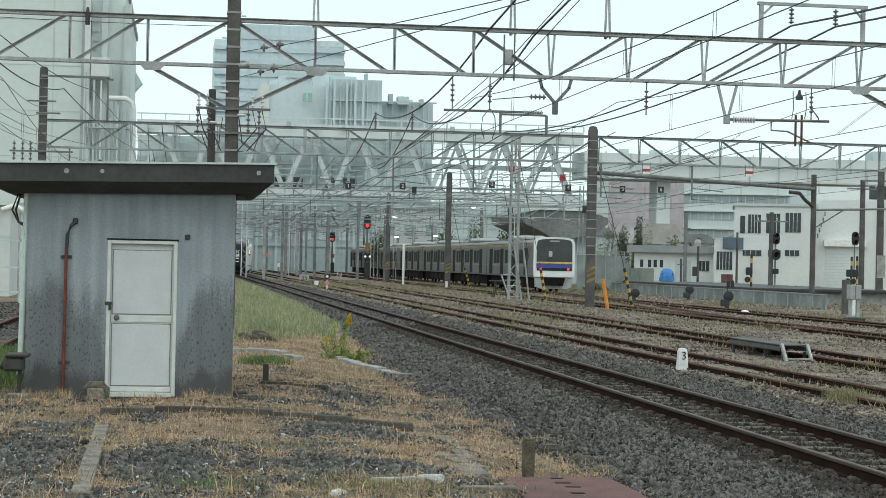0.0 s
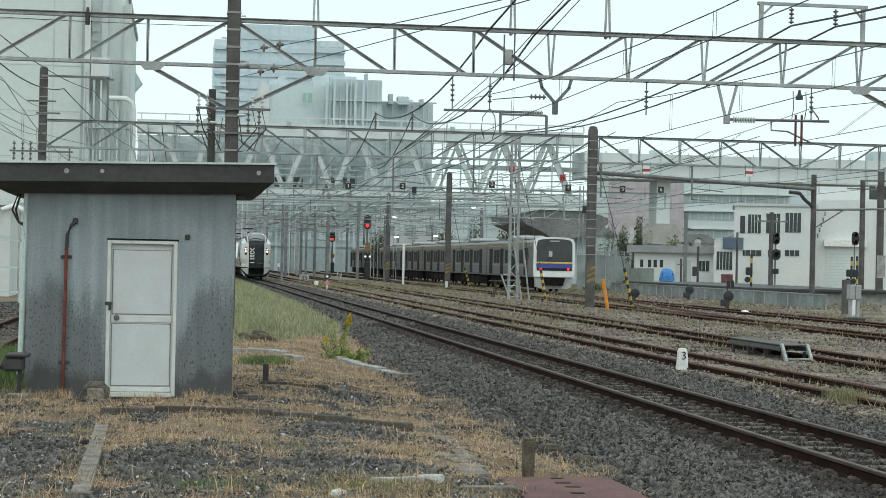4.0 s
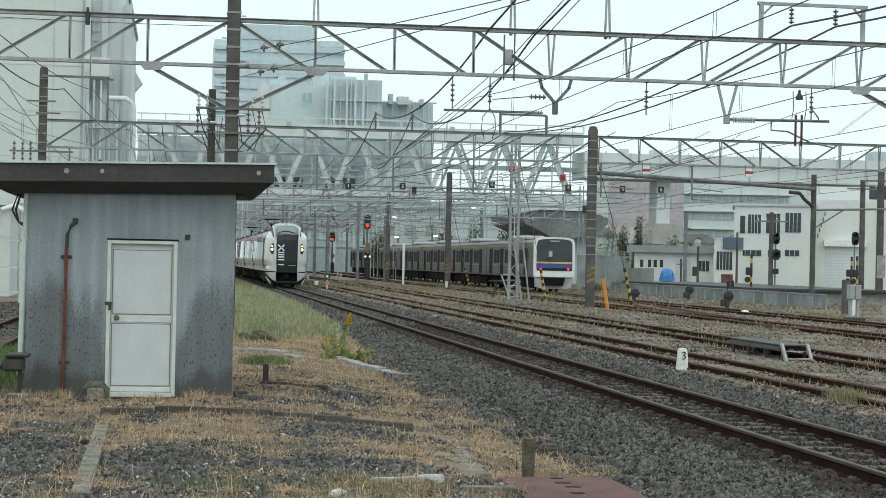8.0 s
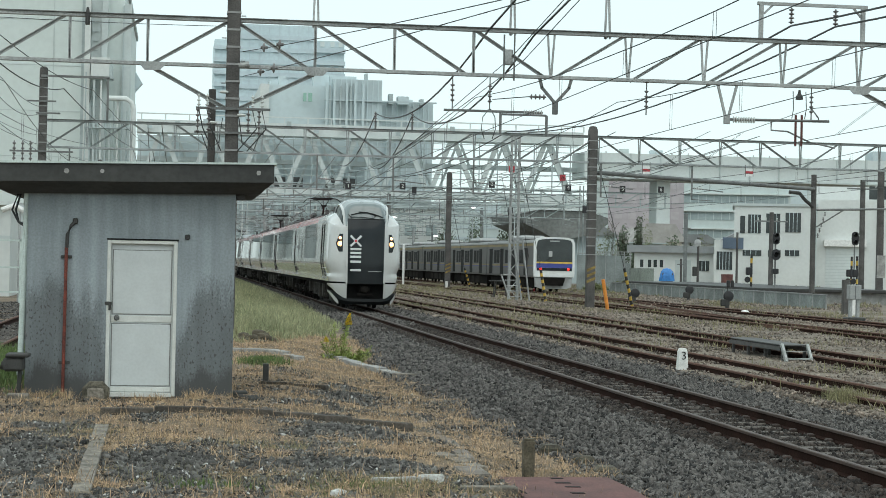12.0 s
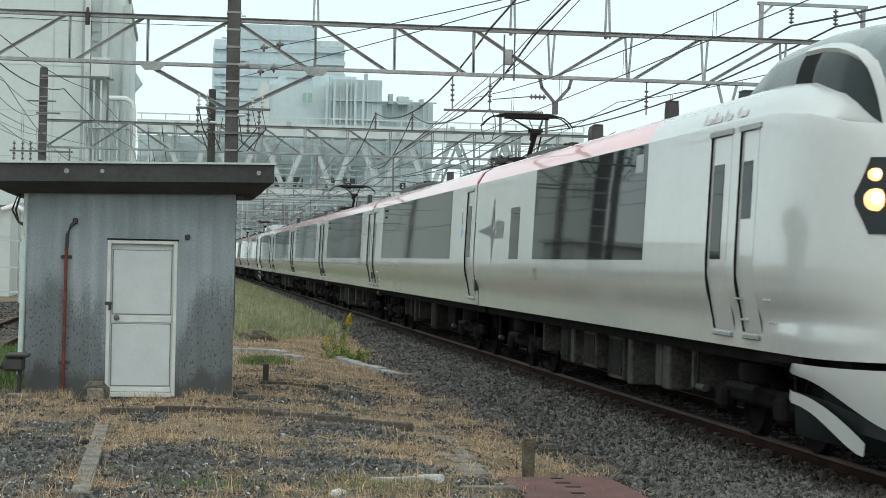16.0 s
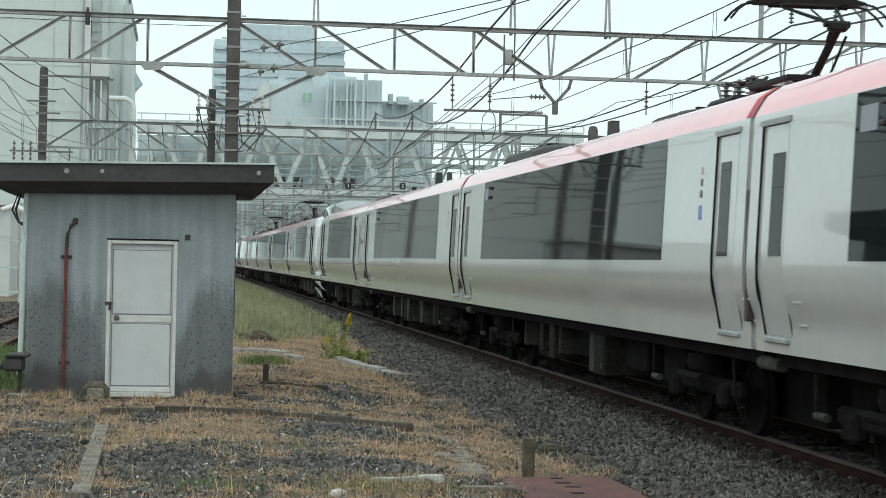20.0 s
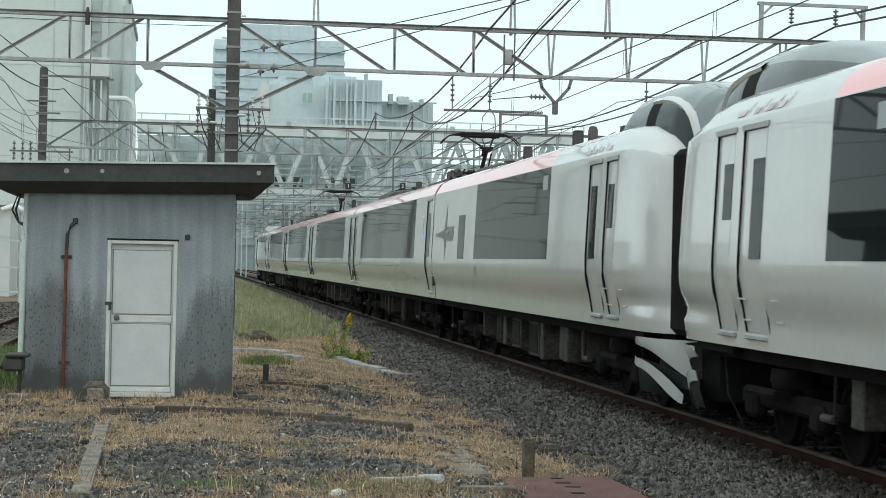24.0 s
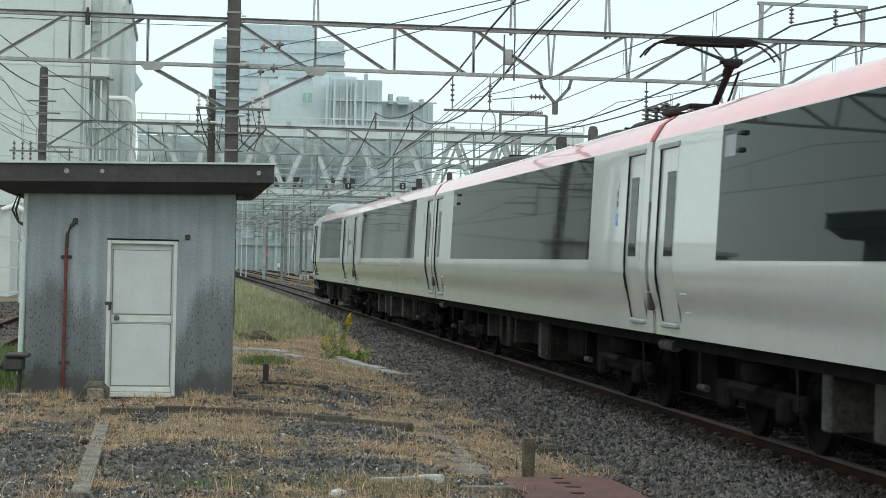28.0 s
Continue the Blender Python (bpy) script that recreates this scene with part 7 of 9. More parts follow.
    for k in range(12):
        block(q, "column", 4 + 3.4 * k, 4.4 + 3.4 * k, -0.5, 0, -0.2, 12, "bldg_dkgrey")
    for z in (4.2, 8.2):
        block(q, "floor_band", 3.6, 44, -0.3, 0, z, z + 0.5, "bldg_line")
    for k in range(11):
        windows_on(q, ((4.9 + 3.4 * k, 5.4),), 0, 2.0, 1.8, mats=("bldg_bluedk", "bldg_grey"), bars=1)
    # low houses and walls behind the yard
    for x, y, wdt, hgt, m2 in ((46.5, 236, 6, 4.6, "bldg_white"), (54, 262, 8, 6.2, "bldg_grey"), (70, 262, 7, 5.4, "bldg_white"), (80, 270, 9, 6.0, "bldg_green"), (92, 275, 12, 6.5, "bldg_grey")):
        q = turned("house", "low pale house behind the yard", x, y, 13)
        block(q, "wall", 0, wdt, 0, 7, -0.2, hgt, m2)
        part("roof", Geo().prism([(-0.4, hgt), (wdt + 0.4, hgt), (wdt * 0.75, hgt + 1.3), (wdt * 0.25, hgt + 1.3)], -0.3, 7.3), "roof_tile", q, "grey hipped roof")
        windows_on(q, tuple((0.8 + 1.9 * k, 1.4) for k in range(int(wdt / 2))), 0, 1.0, 1.2, bars=1)
    q = thing("mesh_wall", "pale grey panelled screen wall beside the sidings", "wall")
    for k in range(5):
        block(q, "panel", 32.3 + 0.8 * k, 33.05 + 0.8 * k, 150, 150.08, -0.2, 2.75, "fence_mesh")
        block(q, "post", 33.05 + 0.8 * k, 33.1 + 0.8 * k, 149.95, 150.1, -0.2, 2.85, "galv")
    block(q, "top_rail", 32.3, 36.3, 149.95, 150.1, 2.85, 2.93, "galv")
    # low shed and fence at the far left
    d = thing("shed", "grey sheet-metal shed behind the siding", "shed")
    block(d, "wall", -16, -8.0, 92, 100, -0.2, 4.2, "bldg_white")
    block(d, "roof", -16.4, -7.8, 91.6, 100.4, 4.2, 4.4, "bridge_white")
    block(d, "band", -16, -8.0, 91.9, 92, 2.6, 2.75, "bldg_joint")
    f = thing("fence", "pale green mesh fence beside the siding", "fence")
    for q in range(9):
        block(f, "post", -14 + q * 0.95, -13.9 + q * 0.95, 78, 78.1, -0.2, 2.5, "flashing")
    for z in (0.3, 1.3, 2.4):
        block(f, "rail", -14, -6.35, 78, 78.08, z, z + 0.07, "flashing")
    l = thing("street_lamp", "white lamp head on a thin pole", "lamp")
    part("pole", Geo().tube([(-6.75, 82, -0.2), (-6.75, 82, 3.9)], 0.06, 6), "galv", l)
    part("head", Geo().tube([(-7.5, 82, 3.75), (-7.0, 82, 3.95), (-6.5, 82, 3.7)], 0.12, 8), "white_paint", l)


def leaf_clump(rnd, x, y, z, w, d, h, n, q0, q1):
    """Many small leaves in a loose, uneven mound."""
    g = Geo()
    lobes = [(rnd.uniform(-0.7, 0.7), rnd.uniform(-0.6, 0.6), rnd.uniform(0.25, 0.8), rnd.uniform(0.35, 0.6)) for _ in range(7)]
    for k in range(n):
        lx, ly, lz, lr = rnd.choice(lobes)
        v = Vector((rnd.gauss(0, 1), rnd.gauss(0, 1), rnd.gauss(0, 1))).normalized() * lr * rnd.random() ** 0.4
        c = Vector((x + (lx + v.x) * w, y + (ly + v.y) * d, z + max(0.0, lz + v.z) * h))
        q = rnd.uniform(q0, q1)
        g.add([c + Vector((rnd.gauss(0, 1), rnd.gauss(0, 1), rnd.gauss(0, 1))).normalized() * q for _ in range(3)], [(0, 1, 2)])
    return g


def build_trees():
    rnd = random.Random(8)
    for x, y, h, w, m in ((47.6, 190, 6.5, 0.75, "leaf"), (49.0, 196, 4.4, 1.0, "haze_leaf"), (30.2, 212, 6.6, 1.6, "haze_leaf"), (33.6, 214, 7.0, 1.5, "haze_leaf"), (57.4, 205, 4.9, 1.2, "haze_leaf"),
                          (66, 215, 5.0, 1.6, "haze_leaf"), (36.2, 206, 5.6, 1.0, "leaf"), (24.5, 230, 5.4, 1.4, "haze_leaf"), (46.3, 192, 5.9, 0.7, "haze_leaf"), (54.6, 203, 5.2, 1.1, "haze_leaf"), (56.4, 209, 4.4, 1.3, "haze_leaf")):
        t = thing("tree", "dark green tree behind the yard", "tree", "trees behind the yard")
        part("trunk", Geo().tube([(x, y, -0.3), (x + 0.1, y, h * 0.4), (x, y, h * 0.8)], 0.16, 7, 0.04), "bark", t)
        for k in range(7):
            a, z = rnd.uniform(0, 6.28), h * rnd.uniform(0.3, 0.7)
            part("limb", Geo().tube([(x, y, z), (x + math.cos(a) * w * 0.4, y + math.sin(a) * w * 0.4, z + h * 0.1), (x + math.cos(a) * w * 0.8, y + math.sin(a) * w * 0.8, z + h * 0.24)], 0.05, 5, 0.015), "bark", t)
        part("crown", leaf_clump(rnd, x, y, h * 0.22, w, w, h * 0.72, 1500, 0.10, 0.22), m, t, "dark green leaves")
    # bare stems beside the fence
    for x, y, h in ((45.9, 196, 7.2), (46.5, 197, 6.4), (45.3, 195, 6.0)):
        t = thing("sapling", "thin nearly bare young tree behind the fence", "tree", "bare saplings")
        part("trunk", Geo().tube([(x, y, -0.2), (x + rnd.uniform(-0.2, 0.2), y, h * 0.5), (x + rnd.uniform(-0.3, 0.3), y, h)], 0.06, 6, 0.015), "bark", t)
        for k in range(9):
            z, a = h * rnd.uniform(0.35, 0.95), rnd.uniform(0, 6.28)
            part("twig", Geo().tube([(x, y, z), (x + math.cos(a) * 0.5, y + math.sin(a) * 0.5, z + 0.7)], 0.022, 5, 0.006), "bark", t)
        part("leaves", leaf_clump(rnd, x, y, h * 0.4, 0.5, 0.5, h * 0.5, 160, 0.06, 0.13), "haze_leaf", t)
    for x, y, w, d, h in ((44.6, 195, 0.8, 0.8, 5.8), (49.6, 196, 1.3, 1.0, 6.0), (56.1, 197, 1.0, 1.0, 6.0), (45.6, 193, 0.9, 0.9, 3.6), (37.6, 151.5, 1.2, 0.5, 1.5), (36.0, 148, 1.0, 0.6, 0.8), (33.0, 146, 1.2, 0.5, 0.6), (52.3, 150, 1.8, 0.6, 0.8)):
        sh = thing("shrub", "yellow-green shrub behind the yard", "shrub", "shrubs behind the yard")
        part("stem", Geo().tube([(x, y, -0.3), (x, y, h * 0.5)], 0.05, 5), "bark", sh)
        part("leaves", leaf_clump(rnd, x, y, -0.2, w, d, h, 700, 0.07, 0.16), "hedge", sh)


build_backdrop()
build_trees()


# ---- loose stone and plants on the ground ----
RNG = np.random.default_rng(7)


def value_noise(x, y, cell, seed):
    """Smooth noise from 0 to 1 on a lattice."""
    r = np.random.default_rng(seed)
    tab = r.random((256, 256))
    u, v = np.asarray(x) / cell + 1000, np.asarray(y) / cell + 1000
    i, j = np.floor(u).astype(int), np.floor(v).astype(int)
    f, g = u - i, v - j
    f, g = f * f * (3 - 2 * f), g * g * (3 - 2 * g)
    a, b, c, d = tab[i % 256, j % 256], tab[(i + 1) % 256, j % 256], tab[i % 256, (j + 1) % 256], tab[(i + 1) % 256, (j + 1) % 256]
    return (a * (1 - f) + b * f) * (1 - g) + (c * (1 - f) + d * f) * g


SHARD = np.array([(1, 0, 0), (-1, 0, 0), (0, 1, 0), (0, -1, 0), (0, 0, 1), (0, 0, -1)], float)
SHARD_F = np.array([(0, 2, 4), (2, 1, 4), (1, 3, 4), (3, 0, 4), (2, 0, 5), (1, 2, 5), (3, 1, 5), (0, 3, 5)])


def stones(name, material, x, y, z, size, label):
    """Angular broken stones, all in one mesh."""
    n = len(x)
    v = SHARD[None] * RNG.uniform(0.7, 1.35, (n, 6, 1)) * np.stack([RNG.uniform(0.85, 1.65, n), RNG.uniform(0.6, 1.0, n), RNG.uniform(0.4, 0.8, n)], 1)[:, None] + RNG.normal(0, 0.20, (n, 6, 3))
    q = RNG.normal(size=(n, 4))
    q /= np.linalg.norm(q, axis=1)[:, None]
    w, a, b, c = q.T
    rot = np.stack([1 - 2 * (b * b + c * c), 2 * (a * b - c * w), 2 * (a * c + b * w), 2 * (a * b + c * w), 1 - 2 * (a * a + c * c), 2 * (b * c - a * w),
                    2 * (a * c - b * w), 2 * (b * c + a * w), 1 - 2 * (a * a + b * b)], 1).reshape(n, 3, 3)
    v = np.einsum("nij,nkj->nki", rot, v) * np.asarray(size)[:, None, None]
    v += np.stack([x, y, z], 1)[:, None]
    f = SHARD_F[None] + 6 * np.arange(n)[:, None, None]
    me = stuff_mesh(name, v.reshape(-1, 3), f.reshape(-1, 3), material)
    return tagged(new(name, me), label, "stones", kind="stuff")


def blades(name, material, x, y, z, length, width, lean, label):
    """Grass blades: bent, tapering slips of two triangles and a tip."""
    n = len(x)
    az, face = RNG.uniform(0, 2 * np.pi, n), RNG.uniform(0, np.pi, n)
    tilt = np.abs(RNG.normal(0, lean, n)).clip(0, 1.45)
    d = np.stack([np.sin(tilt) * np.cos(az), np.sin(tilt) * np.sin(az), np.cos(tilt)], 1)
    bend = (tilt * 1.5 + 0.1).clip(0, 1.5)
    d2 = np.stack([np.sin(bend) * np.cos(az), np.sin(bend) * np.sin(az), np.cos(bend)], 1)
    s = np.stack([np.cos(face), np.sin(face), 0 * face], 1) * (np.asarray(width) / 2)[:, None]
    p = np.stack([x, y, z], 1)
    L = np.asarray(length)[:, None]
    m = p + d * L * 0.55
    tip = m + d2 * L * 0.45
    v = np.stack([p - s, p + s, m + s * 0.8, m - s * 0.8, tip], 1)
    f = np.array([(0, 1, 2), (0, 2, 3), (3, 2, 4)])[None] + 5 * np.arange(n)[:, None, None]
    me = stuff_mesh(name, v.reshape(-1, 3), f.reshape(-1, 3), material)
    return tagged(new(name, me), label, "grass", kind="stuff")


def scatter(n, x0, x1, y0, y1, power=1.0):
    """Random places, denser towards the near end."""
    y = y0 + (y1 - y0) * RNG.random(n) ** power
    return RNG.uniform(x0, x1, n), y


# bare gravel patches in front of the hut: centre and half widths
BARE = ((-1.41, 18.84, 0.56, 2.94), (-0.12, 17.48, 0.5, 1.56), (1.83, 21.4, 0.78, 1.29), (1.63, 17.43, 0.95, 0.68), (-0.27, 22.66, 0.22, 0.75), (2.51, 27.04, 0.5, 1.09))


def bareness(x, y):
    """1 on bare gravel, 0 under dry grass."""
    k = np.zeros_like(x)
    for cx, cy, rx, ry in BARE:
        k = np.maximum(k, 1.35 - np.sqrt(((x - cx) / rx) ** 2 + ((y - cy) / ry) ** 2))
    k = k + (value_noise(x, y, 0.9, 3) - 0.5) * 0.9 + (value_noise(x, y, 0.3, 4) - 0.5) * 0.7
    return k


def build_loose():
    # ballast of the main line
    x, y = scatter(175000, 3.8, 10.0, 15.2, 62, 1.7)
    keep = (x < 0.385 * y + 0.4) & (x > toe(y) - 0.25 * RNG.random(len(x)) - 0.02) & (np.abs(np.abs(x - TRACKS[0]) - 0.59) > 0.075)
    keep &= ~((np.abs(x - TRACKS[0]) < 0.95) & (RNG.random(len(x)) < 0.55)) & ~((x > 9.75) & (RNG.random(len(x)) < 0.6))
    x, y = x[keep], y[keep]
    lift = np.where(np.abs(x - TRACKS[0]) < 0.62, 0.0, 0.012)
    size = RNG.uniform(0.020, 0.042, len(x)) * (1 + np.clip((y - 24) / 60, 0, 0.4))
    z = ballast_top(x, y) + lift + RNG.uniform(-0.012, 0.024, len(x))
    dusty = np.abs(x - TRACKS[0]) + 0.35 * (value_noise(x, y, 0.5, 47) - 0.5) < 1.15
    stones("ballast_stones", "stone", x[~dusty], y[~dusty], z[~dusty], size[~dusty], "dark grey crushed ballast stones")
    stones("ballast_stones", "dusty_stone", x[dusty], y[dusty], z[dusty], size[dusty], "ballast stones brown with brake dust between the rails")
    # gravel in front of the hut
    x, y = scatter(190000, -3.6, 4.6, 14.2, 33, 1.5)
    bare = bareness(x, y)
    keep = (bare > -0.25 + 0.95 * RNG.random(len(x)) ** 0.7) & (x < toe(y)) & ~((x > -2.1) & (x < 0.85) & (y > 25.9) & (y < 28.7))
    x, y = x[keep], y[keep]
    stones("gravel", "gravel", x, y, land(x, y) + RNG.uniform(-0.006, 0.012, len(x)), RNG.uniform(0.009, 0.025, len(x)) * RNG.choice([1, 1, 1, 1, 1, 1.7], len(x)), "grey-brown gravel on bare earth")
    # worn ballast of the sidings
    x, y = scatter(80000, 9.5, 30, 24, 95, 1.9)
    keep = (x < 0.385 * y + 0.4) & (RNG.random(len(x)) < 0.35 + 0.9 * value_noise(x, y, 1.5, 41))
    x, y = x[keep], y[keep]
    stones("siding_stones", "siding_stone", x, y, land(x, y) + 0.03 + RNG.uniform(-0.01, 0.01, len(x)), RNG.uniform(0.020, 0.048, len(x)) * (1 + np.clip((y - 40) / 60, 0, 0.6)), "brown worn stones between the sidings")
    # stones of the siding behind the hut
    x, y = scatter(26000, -8.5, -2.35, 24, 80, 1.4)
    keep = (x > -0.10 * y - 0.6) & (np.abs(np.abs(x - LEFT_TRACK) - 0.59) > 0.08)
    x, y = x[keep], y[keep]
    stones("siding_stones", "stone", x, y, land(x, y) + 0.012, RNG.uniform(0.025, 0.05, len(x)), "dark stones of the siding behind the hut")
    # pale chips among the gravel
    x, y = scatter(2600, -3.2, 4.3, 14.6, 30, 1.4)
    keep = (bareness(x, y) > 0.1) & (x < toe(y)) & ~((x > -2.1) & (x < 0.85) & (y > 25.9))
    x, y = x[keep], y[keep]
    stones("pale_chips", "white_stone", x, y, land(x, y) + 0.008, RNG.uniform(0.010, 0.026, len(x)), "pale broken stones in the gravel")
    # coarser stones where the yard lies far off
    x, y = scatter(34000, 8.5, 44, 92, 190, 1.4)
    keep = (x < 0.385 * y + 0.4) & (RNG.random(len(x)) < 0.3 + 0.9 * value_noise(x, y, 3.0, 43))
    x, y = x[keep], y[keep]
    stones("siding_stones", "siding_stone", x, y, land(x, y) + 0.03, RNG.uniform(0.05, 0.10, len(x)), "brown worn stones of the far sidings")
    x, y = scatter(30000, 5.2, 9.7, 60, 150, 1.5)
    keep = (x > toe(y)) & (np.abs(np.abs(x - TRACKS[0]) - 0.59) > 0.12)
    x, y = x[keep], y[keep]
    stones("ballast_stones", "stone", x, y, ballast_top(x, y) + 0.012, RNG.uniform(0.045, 0.085, len(x)), "dark ballast stones along the far main line")
    # dry grass round the hut and along the ballast
    x, y = scatter(640000, -3.2, 5.6, 14.2, 50, 1.45)
    edge = np.exp(-((x - toe(y) + 0.45) / 0.6) ** 2) * 0.45
    clump = value_noise(x, y, 0.16, 31)
    keep = (bareness(x, y) - edge + (0.5 - clump) * 0.5 < 0.02 + 0.62 * RNG.random(len(x)) ** 2) & (x < toe(y) + 0.2 * clump) & ~((x > -2.08) & (x < 0.82) & (y > 25.93) & (y < 28.7))
    keep &= RNG.random(len(x)) < 0.12 + 0.95 * clump
    x, y = x[keep], y[keep]
    clump = clump[keep]
    tuft = value_noise(x, y, 0.34, 61)
    flat = RNG.random(len(x)) < 0.5
    z = land(x, y)
    blades("dry_grass", "dry_grass", x[~flat], y[~flat], z[~flat] - 0.01, (RNG.uniform(0.03, 0.085, len(x)) * (0.3 + 0.8 * clump + 1.3 * tuft ** 3))[~flat], (RNG.uniform(0.0032, 0.0064, len(x)) * (0.7 + y / 60))[~flat], 1.1, "dry straw-coloured grass on stony ground")
    # matted blades lie on the stubble
    mat_x, mat_y, mat_z = x[flat], y[flat], z[flat] + 0.006 + 0.04 * (tuft * clump)[flat]
    blades("matted_grass", "matted_grass", mat_x, mat_y, mat_z, RNG.uniform(0.06, 0.17, len(mat_x)) * (0.5 + tuft[flat]), RNG.uniform(0.0038, 0.0078, len(mat_x)) * (0.7 + mat_y / 60), 9.0, "brown matted dead grass lying on the ground")
    # greyish-green grass at the near edge and among the gravel
    for cx, cy, rx, ry, n in ((1.75, 15.9, 0.9, 0.9, 5200), (0.2, 16.6, 0.8, 0.8, 1600), (-0.9, 20.6, 0.5, 1.5, 1200), (1.2, 19.4, 0.9, 0.5, 1500)):
        x, y = RNG.normal(cx, rx / 2, n), RNG.normal(cy, ry / 2, n)
        keep = (value_noise(x, y, 0.25, 55) > 0.35) & (x < 3.0)
        x, y = x[keep], y[keep]
        blades("sere_grass", "siding_grass", x, y, land(x, y) - 0.01, RNG.uniform(0.03, 0.11, len(x)), RNG.uniform(0.003, 0.006, len(x)), 0.8, "greyish-green tufts among the gravel")
    # taller tufts by the hut wall
    x, y = scatter(3000, -2.1, 0.9, 25.55, 25.95)
    keep = value_noise(x, y, 0.3, 9) > 0.6
    x, y = x[keep], y[keep]
    blades("dry_grass", "dry_grass", x, y, land(x, y) - 0.01, RNG.uniform(0.06, 0.20, len(x)), RNG.uniform(0.004, 0.008, len(x)), 0.6, "tall dry grass along the hut wall")
    # green meadow beyond the hut
    x, y = scatter(105000, -1.0, 7.2, 43, 190, 1.6)
    left = np.interp(y, (43, 47, 52, 60, 90, 190), (2.2, 3.0, 4.3, 5.4, 6.0, 6.2))
    keep = (x < left - 0.25 * RNG.random(len(x))) & (value_noise(x, y, 2.2, 12) + 0.02 * np.clip(y - 42, 0, 20) > 0.38)
    x, y = x[keep], y[keep]
    blades("green_grass", "green_grass", x, y, np.minimum(land(x, y), -0.1) - 0.02, RNG.uniform(0.16, 0.44, len(x)) * np.clip(0.45 + (left[keep] - x) / 2.0, 0.35, 1), RNG.uniform(0.009, 0.020, len(x)) * (1 + y / 90), 0.5, "pale green meadow grass beside the line")
    # weeds in small patches
    for cx, cy, rx, ry, n, h in ((1.62, 34.6, 0.42, 0.9, 2200, 0.17), (-2.6, 30.0, 0.7, 3.0, 5000, 0.28), (0.3, 15.9, 0.5, 0.3, 260, 0.10), (-3.0, 36, 0.8, 5, 4000, 0.3), (1.5, 16.0, 0.5, 0.3, 200, 0.08)):
        x, y = RNG.normal(cx, rx / 2, n), RNG.normal(cy, ry / 2, n)
        keep = ~((x > -2.1) & (x < 0.82) & (y > 25.9) & (y < 28.7))
        x, y = x[keep], y[keep]
        blades("weeds", "weed", x, y, land(x, y) - 0.01, RNG.uniform(0.4, 1.0, len(x)) * h, RNG.uniform(0.008, 0.02, len(x)), 0.6, "small green weeds")
    # thin grass between the sidings
    x, y = scatter(110000, 8.6, 42, 24, 175, 1.25)
    side = np.minimum(np.abs(x - TRACKS[1]), np.minimum(np.abs(x - TRACKS[2]), np.abs(x - TRACKS[3])))
    keep = (x < 0.385 * y + 0.4) & (value_noise(x, y, 2.6, 21) * 0.7 + value_noise(x, y * 0.3, 0.6, 22) * 0.3 > 0.56 + 0.1 * (side > 1.4)) & (x > 9.9)
    x, y = x[keep], y[keep]
    blades("siding_grass", "siding_grass", x, y, land(x, y) + 0.02, RNG.uniform(0.06, 0.22, len(x)) * (1 + y / 250), RNG.uniform(0.010, 0.022, len(x)) * (1 + np.clip(y - 60, 0, 90) / 60), 0.5, "thin yellow-green grass between the rails")
    x, y = RNG.normal(10.27, 0.16, 1100), RNG.normal(27.63, 0.3, 1100)
    blades("siding_grass", "siding_grass", x, y, land(x, y) + 0.02, RNG.uniform(0.10, 0.32, len(x)), RNG.uniform(0.006, 0.012, len(x)), 0.5, "tuft of pale grass beside the rail")


